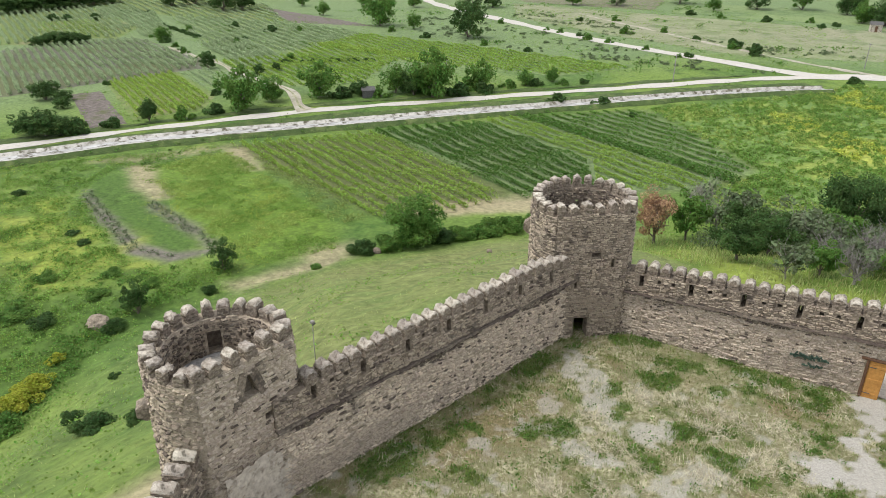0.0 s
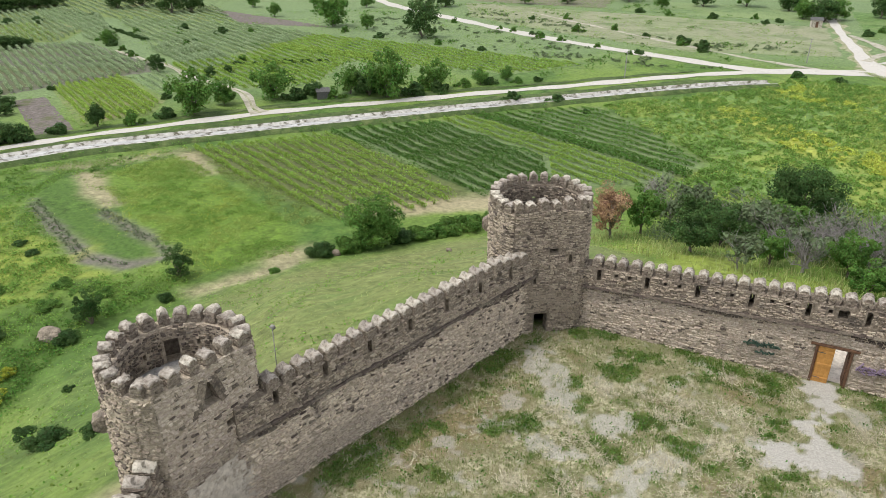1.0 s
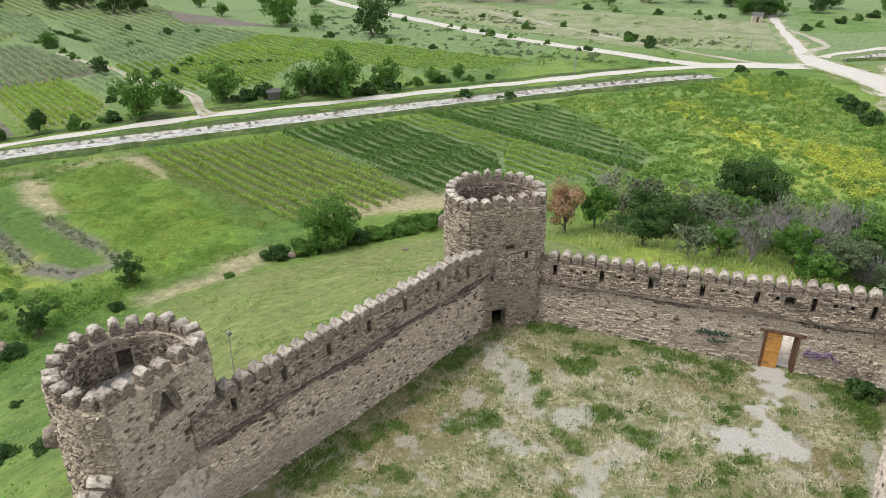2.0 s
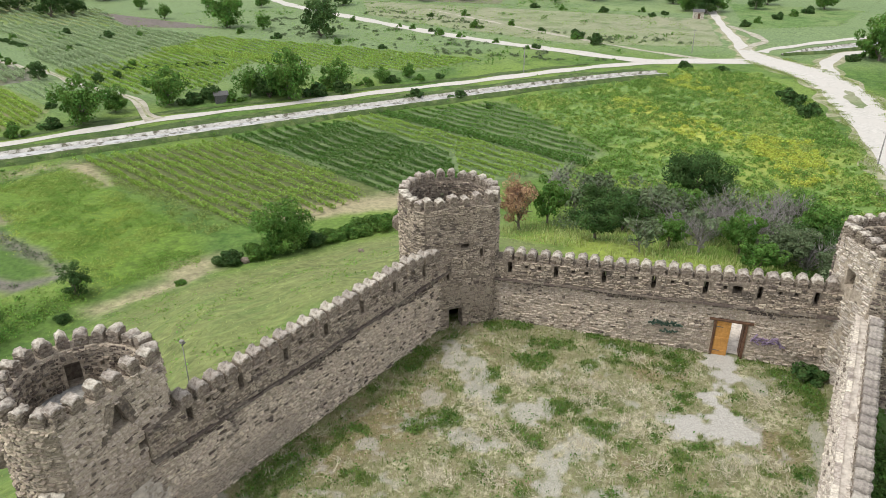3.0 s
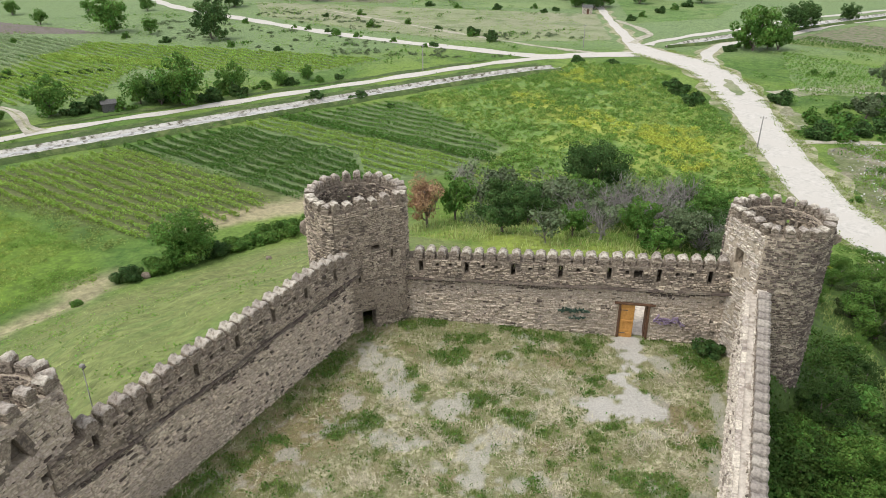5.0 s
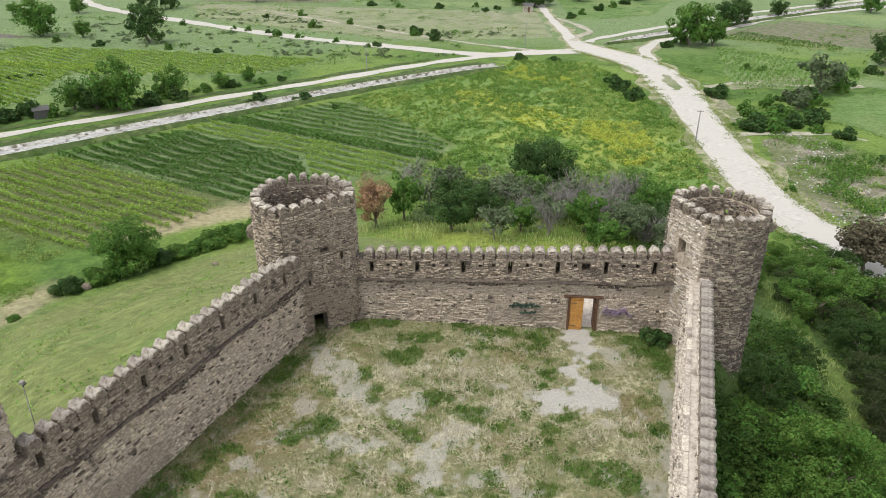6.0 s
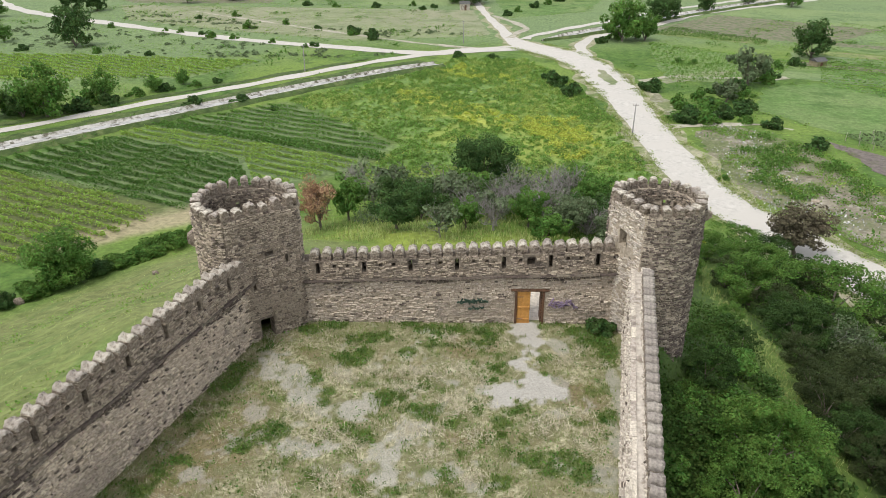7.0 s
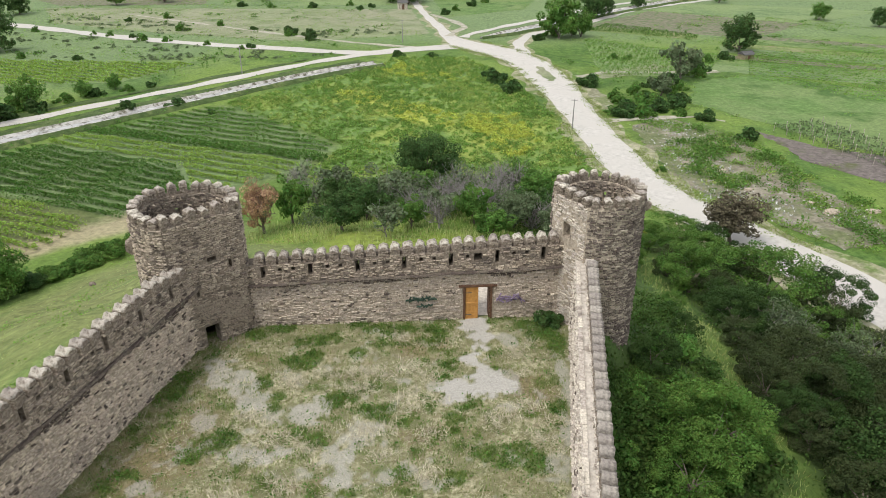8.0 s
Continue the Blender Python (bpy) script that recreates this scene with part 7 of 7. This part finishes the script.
clumps_of("weedy_meadow", "rank green weeds of the valley meadow", scatter(11, 5600, meadow_east, lambda x, y, g: g.random(len(x)) < 0.35 + 0.5 * lattice(x, y, 7, 31)), HERB, 0.13, 0.62, 0.6, 36)
clumps_of("weedy_meadow_pale", "pale yellow-green weeds of the valley meadow", scatter(21, 5500, meadow_east, lambda x, y, g: lattice(x, y, 5, 32) + 0.4 * lattice(x, y, 1.6, 33) + 0.12 * g.normal(size=len(x)) > 0.79), HERB_PALE, 0.12, 0.55, 0.6, 32)
clumps_of("weedy_meadow_dark", "darker weeds of the valley meadow", scatter(12, 3600, meadow_east, lambda x, y, g: lattice(x, y, 5, 34) + 0.5 * lattice(x, y, 2.2, 35) + 0.06 * g.normal(size=len(x)) > 0.82), LEAF_BRIGHT, 0.13, 0.7, 0.85, 38)
tufts("yellow_weeds", "yellow flowering patches in the valley meadow", scatter(13, 3000, meadow_east, lambda x, y, g: (lattice(x, y, 11, 36) + 0.35 * lattice(x, y, 2.2, 37) + 0.08 * g.normal(size=len(x)) > 0.92 - 0.1 * np.clip((x - 4) / 20, 0, 1)) & (x > -2) & (y > 78)), FLOWER, 0.09, 0.5, 8, None, 0.7, 1.2)

for k, outline in enumerate((((-4, 124), (4, 119), (14, 108), (21, 98), (19, 93), (10, 97), (4, 106), (-4, 116)), ((22, 100), (32, 100), (34, 84), (28, 74), (20, 84)), ((10, 150), (24, 132), (20, 126), (6, 140)))):
    clumps_of("yellow_clumps", "dense yellow flowering clumps in the valley meadow", scatter(40 + k, 700, outline, lambda x, y, g: lattice(x, y, 2.6, 137) + 0.4 * lattice(x, y, 1.0, 138) > 0.72), FLOWER, 0.12, 0.75, 0.8, 40)

bank = [(-108, 22), (-99, 38), (-72, 68), (-42, 100), (-22, 121), (-6, 138), (-2, 140), (-10, 145), (-28, 127), (-46, 108), (-78, 75), (-104, 44), (-114, 26)]
tufts("canal_weeds", "weeds and reeds along the canal banks", scatter(14, 7000, bank, lambda x, y, g: (off_roads(x, y) > -0.2) & (lattice(x, y, 3, 91) + 0.3 * g.normal(size=len(x)) > 0.5)), LEAF, 0.12, 0.5, 16, VALLEY + 0.15, 0.3, 0.4)
verge = [(-116, 28), (-104, 47), (-85, 73), (-64, 95), (-41, 119), (-10, 150), (-14, 158), (-46, 127), (-70, 104), (-92, 80), (-112, 54), (-124, 32)]
tufts("verge_weeds", "grassy verge of the canal road", scatter(15, 5000, verge, lambda x, y, g: (off_roads(x, y) > 0.1) & (lattice(x, y, 4, 92) + 0.3 * g.normal(size=len(x)) > 0.5)), LEAF, 0.13, 0.35, 14, VALLEY + 0.02, 0.5, 0.6)
dump = [(51, 60), (53, 92), (60, 97), (70, 84), (72, 60), (76, 40), (62, 36)]
tufts("dump_weeds", "weeds on the rough ground beside the road", scatter(16, 3800, dump, lambda x, y, g: lattice(x, y, 3, 94) + 0.4 * lattice(x, y, 1.2, 95) + 0.08 * g.normal(size=len(x)) > 0.86), HERB, 0.12, 0.45, 14, VALLEY + 0.02, 0.5, 0.4)
tufts("dump_brush", "dark brush on the rough ground beside the road", scatter(31, 2600, dump, lambda x, y, g: lattice(x, y, 4, 194) + 0.4 * lattice(x, y, 1.3, 195) > 0.95), LEAF, 0.13, 0.9, 20, VALLEY, 0.45, 0.2)
tufts("dump_yellow", "yellow flowering weeds on the rough ground", scatter(32, 1500, dump, lambda x, y, g: lattice(x, y, 3.4, 196) > 0.86), HERB_PALE, 0.12, 0.5, 16, VALLEY, 0.45, 0.2)
litter_g = np.random.default_rng(17)
TIPS = np.array(((59.4, 91.7), (56, 79.4), (54.1, 68.9), (58.6, 65.8), (52.4, 56.4), (55.5, 55.6), (59.3, 52.6), (65.5, 50.1), (68.6, 46.9), (57, 72), (60, 84)))
litter_at = TIPS[litter_g.integers(0, len(TIPS), 1100)] + litter_g.normal(size=(1100, 2)) * (1.6, 2.2)
litter_at = np.concatenate([litter_at, litter_g.uniform((51, 46), (68, 92), (240, 2))])
litter_x, litter_y = litter_at[:, 0], litter_at[:, 1]
lv, lq = leaves(np.stack([litter_x, litter_y, np.full(len(litter_x), VALLEY + 0.25)], 1), 0.13, 18, 0.6)
tagged(big_mesh("litter", lv, lq, LITTER, None, "pale plastic litter strewn over the ground", "stuff"), category="litter")

grove_floor = [(-9, 62), (-9, 40), (-4, 30), (4, 25), (18, 26), (28, 30), (33, 44), (34, 58), (16, 64)]
tufts("grove_shrubs", "low shrubs and saplings under the grove", scatter(19, 2600, grove_floor, lambda x, y, g: (lattice(x, y, 4, 6) > 0.42) & (g.random(len(x)) < np.clip((y - 40) / 12, 0.0, 0.9)) & (x > 2)), LEAF, 0.14, 1.5, 34, None, 0.5, 0.1)
tufts("grove_brush", "grey brush under the grove", scatter(20, 1700, grove_floor, lambda x, y, g: (lattice(x, y, 5, 7) > 0.35) & (y > 41) & (x > -3)), LEAF_GREY, 0.13, 2.2, 30, None, 0.5, 0.1)

edge = np.array(EDGES)
edge_g = np.random.default_rng(22)
edge = edge[(edge_g.random(len(edge)) < 0.4) & (off_roads(edge[:, 0], edge[:, 1]) > 0.6)]
tufts("field_edge_weeds", "weeds along the edges of the fields", (edge[:, 0] + edge_g.normal(0, 0.5, len(edge)), edge[:, 1] + edge_g.normal(0, 0.5, len(edge)), edge_g), HERB, 0.12, 0.3, 14, VALLEY, 0.6, 0.8)
blades("ridge_grass", "tall pale grass along the shoulder of the slope", scatter(23, 70000, east, lambda x, y, g: np.abs(signed(x, y, RIDGE)) < 0.8 + 0.8 * g.random(len(x))), GRASS_DRY, 0.3, 0.035, None, 0.55)


SOIL_RIGHT = ((73, 88), (80.4, 78.5), (90, 73), (101, 50), (88, 45), (79, 60), (73.4, 69))
GREEN_RIGHT = ((69, 108), (79, 126), (96, 132), (118, 112), (98, 74), (88, 74), (82, 84))


def bare_of(x, y):
    """Places that are neither on the dug field nor, but for a few, on the mown one."""
    return (signed(x, y, SOIL_RIGHT) > 0.5) & ((signed(x, y, GREEN_RIGHT) > 0) | (lattice(x, y, 3, 69) > 0.8))


valley_right = [(46, 34), (50, 60), (47, 100), (46, 128), (46, 150), (52, 172), (70, 186), (130, 230), (180, 200), (160, 120), (110, 60), (80, 20), (64, 24)]
tufts("valley_grass_right", "tussocky grass across the road", scatter(24, 6000, valley_right, lambda x, y, g: (off_roads(x, y) > 0.2) & bare_of(x, y) & (lattice(x, y, 9, 61) + 0.4 * lattice(x, y, 2.4, 62) + 0.06 * g.normal(size=len(x)) > 0.84)), HERB, 0.15, 0.25, 12, VALLEY, 0.9, 1.2)
tufts("valley_brush_right", "dark brush across the road", scatter(25, 2600, valley_right, lambda x, y, g: (off_roads(x, y) > 0.5) & bare_of(x, y) & (lattice(x, y, 6, 63) + 0.3 * lattice(x, y, 1.7, 64) > 0.92)), LEAF, 0.18, 0.7, 18, VALLEY, 0.6, 0.4)
valley_north = [(-120, 110), (-100, 90), (-60, 118), (-30, 150), (0, 164), (20, 170), (18, 240), (-60, 300), (-130, 260), (-180, 200), (-200, 130)]
tufts("valley_grass_north", "tussocky grass of the far fields", scatter(26, 4000, valley_north, lambda x, y, g: (off_roads(x, y) > 0.2) & (lattice(x, y, 9, 65) + 0.4 * lattice(x, y, 3, 66) + 0.15 * g.normal(size=len(x)) > 0.62)), HERB, 0.17, 0.3, 10, VALLEY, 1.0, 1.2)
tufts("valley_brush_north", "dark brush along the far field edges", scatter(27, 3600, valley_north, lambda x, y, g: (off_roads(x, y) > 0.3) & (lattice(x, y, 8, 67) + 0.3 * lattice(x, y, 2, 68) > 0.92)), LEAF, 0.22, 0.7, 16, VALLEY, 0.7, 0.4)

edge_line = smooth_line(MAIN_LINE)
edge_wide = np.interp(np.linspace(0, 1, len(edge_line)), np.linspace(0, 1, 9), (9, 8.2, 7.2, 6.8, 7.6, 10.4, 9, 4, 3))
rim_g = np.random.default_rng(63)
rim_at = []
for p, q, w in zip(edge_line, edge_line[1:], edge_wide):
    if 35 < p.y < 175:
        side = Vector(((q - p).y, -(q - p).x, 0)).normalized()
        for k in (-1, 1):
            for s in rim_g.normal(0.9, 0.7, 14):
                o = p.lerp(q, rim_g.random()) + side * k * (w / 2 + s)
                rim_at.append((o.x, o.y))
rim_at = np.array(rim_at)
rim_at = rim_at[lattice(rim_at[:, 0], rim_at[:, 1], 3.0, 150) > 0.38]
tufts("road_edge_grass", "worn grass creeping over the edges of the dirt road", (rim_at[:, 0], rim_at[:, 1], rim_g), WEED, 0.09, 0.2, 9, VALLEY + 0.08, 0.35, 0.8)
scrub = [(-140, 205), (-100, 208), (-62, 186), (-24, 170), (0, 163), (-14, 158), (-40, 156), (-56, 158), (-84, 163), (-120, 170)]
clumps_of("roadside_scrub", "low olive scrub beside the pasture road", scatter(50, 1500, scrub, lambda x, y, g: (off_roads(x, y) > 0.5) & (lattice(x, y, 4, 144) + 0.5 * lattice(x, y, 1.5, 145) > 0.94)), LEAF_GREY, 0.2, 0.8, 0.6, 30)
scrub_north = [(-120, 232), (-70, 200), (-20, 180), (10, 182), (14, 200), (-20, 205), (-60, 222), (-110, 245)]
clumps_of("pasture_scrub", "grey-green scrub along the pasture's edge", scatter(51, 1100, scrub_north, lambda x, y, g: (off_roads(x, y) > 0.5) & (lattice(x, y, 5, 146) + 0.5 * lattice(x, y, 1.8, 147) > 0.96)), LEAF_GREY, 0.22, 0.9, 0.6, 30)

blades("grove_grass", "tall yellow-green grass under the grove", scatter(28, 16000, grove_floor, lambda x, y, g: (y < 46) & (lattice(x, y, 3, 93) + 0.2 * g.normal(size=len(x)) > 0.35)), GRASS_DRY, 0.6, 0.07, None, 0.4)


def garden_rows(lines, gap, seed):
    """Young plants set out in rows."""
    g = np.random.default_rng(seed)
    x, y = [], []
    for (x0, y0), (x1, y1) in lines:
        n = int(math.hypot(x1 - x0, y1 - y0) / gap)
        s = (np.arange(n) + 0.5) / n
        x.append(x0 + (x1 - x0) * s + g.normal(0, 0.12, n))
        y.append(y0 + (y1 - y0) * s + g.normal(0, 0.12, n))
    return np.concatenate(x), np.concatenate(y), g


tufts("garden_plants", "rows of grey-green young plants on dug soil", garden_rows((((-74, 26.6), (-60.5, 22.3)), ((-60.5, 22.3), (-54.8, 19.6)), ((-73.6, 25.6), (-60.5, 21.4)), ((-85, 24.4), (-62.8, 15)), ((-84.6, 23.4), (-62.6, 13.9)), ((-62, 14.6), (-57, 15.6))), 1.0, 29), LEAF_GREY, 0.1, 0.35, 20, None, 0.2, 0.4)

wall_foot = [(18.6, -3.2), (21, -2.4), (22.8, 0), (24, -4), (21.4, -10), (18.4, -16), (16.6, -16), (17.4, -9)]
tufts("wall_foot_weeds", "dense dark weeds along the foot of the wall", scatter(30, 900, wall_foot), LEAF_MID, 0.08, 0.7, 22, None, 0.3, 0.2)


# ---- small things ----
def strokes(name, label, x0, x1, z0, z1, material, seed, count):
    """Sprayed paint that cannot be read: plain strokes on the wall's face."""
    r = random.Random(seed)
    thing = new(name)
    tagged(thing, label, "graffiti")
    thing.location = (x0, 0, z0)
    for k in range(count):
        x, z = (x1 - x0) * (k + 0.5) / count, (z1 - z0) * r.uniform(0.25, 0.75)
        long, turn = (z1 - z0) * r.uniform(0.6, 1.0), r.uniform(-70, 70)
        part("stroke", block(long, 0.1, 0.06, (x, -0.095, z), 0.004, pose(0, 0, 0, 0, turn, 0)), material, thing)
    return thing


strokes("purple_graffiti", "purple sprayed scribble on the stone wall", 13.95, 15.35, 1.1, 1.65, PAINT_PURPLE, 2, 16)
strokes("dark_graffiti", "dark green sprayed scribble on the stone wall", 8.75, 10.35, 1.35, 1.72, PAINT_GREEN, 3, 16)
strokes("faint_graffiti", "faint green sprayed scribble on the stone wall", 9.3, 10.2, 0.95, 1.2, PAINT_GREEN, 4, 7)


def pole(name, label, x, y, height, radius, lamp=False, arms=0):
    """A tapered post with its fittings."""
    thing = new(name)
    tagged(thing, label, "pole")
    thing.location = (x, y, float(ground_height(x, y)))
    v, f = tube([(0, 0, -0.3), (0.01, 0, height * 0.5), (0.03, 0, height)], [radius * 1.2, radius, radius * 0.75], 8)
    built("post", v, f, POLE, thing, smooth=True)
    if lamp:
        head = part("lamp_head", block(0.24, 0.22, 0.16, (0.03, 0, height + 0.05), 0.04), POLE, thing, "grey floodlight head")
        part("bracket", block(0.06, 0.3, 0.06, (0.03, 0.1, height - 0.15), 0.01), IRON, head)
    for k in range(arms):
        arm = part("crossarm", block(1.1, 0.08, 0.08, (0.03, 0, height - 0.3 - 0.45 * k), 0.01), POLE, thing)
        for s in (-0.5, 0.5):
            part("insulator", block(0.08, 0.08, 0.14, (0.03 + s, 0, height - 0.19 - 0.45 * k), 0.02), CAP, arm)
    return thing


pole("floodlight_post", "thin floodlight post on the grassy slope", -13.42, -10.51, 4.2, 0.028, lamp=True)
for x, y, h in ((40.8, 90.0, 5.6), (-28.1, 140.8, 6.5), (11.3, 180.1, 6.5), (-73.8, 111.5, 6.0)):
    pole("utility_pole", "weathered utility pole beside the dirt road", x, y, h, 0.11, arms=1)["group"] = "utility poles"


def boulder(x, y, wide, tall, seed, label="grey weathered boulder in the meadow", stuff=MERLON):
    bm = bmesh.new()
    bmesh.ops.create_icosphere(bm, subdivisions=4, radius=0.5)
    for v in bm.verts:
        v.co *= 1 + 0.22 * (noise.noise(v.co * 2.3 + Vector((seed, 0, 0)))) + 0.1 * noise.noise(v.co * 6) + 0.09 * noise.noise(v.co * 15)
        v.co.x, v.co.y, v.co.z = v.co.x * wide, v.co.y * wide * 0.7, v.co.z * tall
    me = bpy.data.meshes.new("boulder")
    bm.to_mesh(me)
    bm.free()
    me.materials.append(stuff)
    ob = new("boulder", me)
    ob.location = (x, y, float(ground_height(x, y)) + tall * 0.25)
    return tagged(ob, label, "rock")


boulder(-51.5, 1.0, 2.8, 1.6, 1)
boulder(-36.9, 28.6, 1.2, 0.9, 2, "grey boulder among the hedge bushes")
boulder(-23.0, 31.0, 0.7, 0.5, 3, "small pale stone on the grassy hill")


def shed(name, label, x, y, sx, sy, h, turn, wall, roof, door=DARK_WOOD):
    """A small hut: walls, an overhanging pitched roof and a door."""
    thing = new(name)
    tagged(thing, label, "hut")
    thing.matrix_basis = pose(x, y, VALLEY, 0, 0, turn)
    part("wall", block(sx, sy, h, (0, 0, h / 2), 0.03), wall, thing)
    bm = bmesh.new()
    a = [bm.verts.new(p) for p in ((-sx * 0.58, -sy * 0.6, h), (sx * 0.58, -sy * 0.6, h), (sx * 0.58, 0, h + sy * 0.3), (-sx * 0.58, 0, h + sy * 0.3), (-sx * 0.58, sy * 0.6, h), (sx * 0.58, sy * 0.6, h))]
    for f in ((0, 1, 2, 3), (3, 2, 5, 4), (0, 3, 4), (1, 5, 2), (0, 4, 5, 1)):
        bm.faces.new([a[i] for i in f])
    part("roof", bm, roof, thing)
    part("door", block(0.8, 0.06, h * 0.8, (0, -sy / 2 - 0.02, h * 0.4), 0.01), door, thing)
    return thing


shed("field_shed", "small dark shed under the roadside trees", -82.7, 92.4, 2.6, 2.2, 1.7, 40, IRON, IRON, IRON)
shed("white_hut", "small white hut by the distant crossroads", 12.6, 251, 3.4, 3.0, 2.4, 10, CAP, IRON)
shed("ruined_hut", "small brown hut behind the fields", 101.5, 150.5, 3.2, 2.6, 1.3, 20, BARE, IRON)

# stakes of the young vineyard
stake = built("stake", *tube([(0, 0, -0.2), (0, 0, 0.9), (0.02, 0, 1.5)], [0.06, 0.055, 0.05], 6), CAP)
tagged(stake, "pale wooden vineyard stake", "stake", "stakes of the young vineyard")
first = True
for row in range(5):
    for k in range(11):
        x, y = 77.4 + 0.92 * k + 2.8 * row, 86.7 - 2.8 * k + 0.9 * row
        if first:
            stake.location, first = (x, y, VALLEY), False
        else:
            copy_thing(stake, pose(x, y, VALLEY, 0, 0, 30 * k))
rubble_g = random.Random(12)
for x, y, wide, tall in ((58.6, 65.8, 1.8, 0.8), (66.6, 49, 2.2, 0.9), (65.4, 52.4, 1.4, 0.6), (59.3, 58.2, 1.2, 0.5), (72.5, 49.1, 2.0, 0.6), (54.6, 70, 1.3, 0.5)):
    boulder(x, y, wide, tall, rubble_g.randrange(90), "low heap of grey rubble on the dump", MID_MORTAR)["group"] = "rubble heaps on the dump"
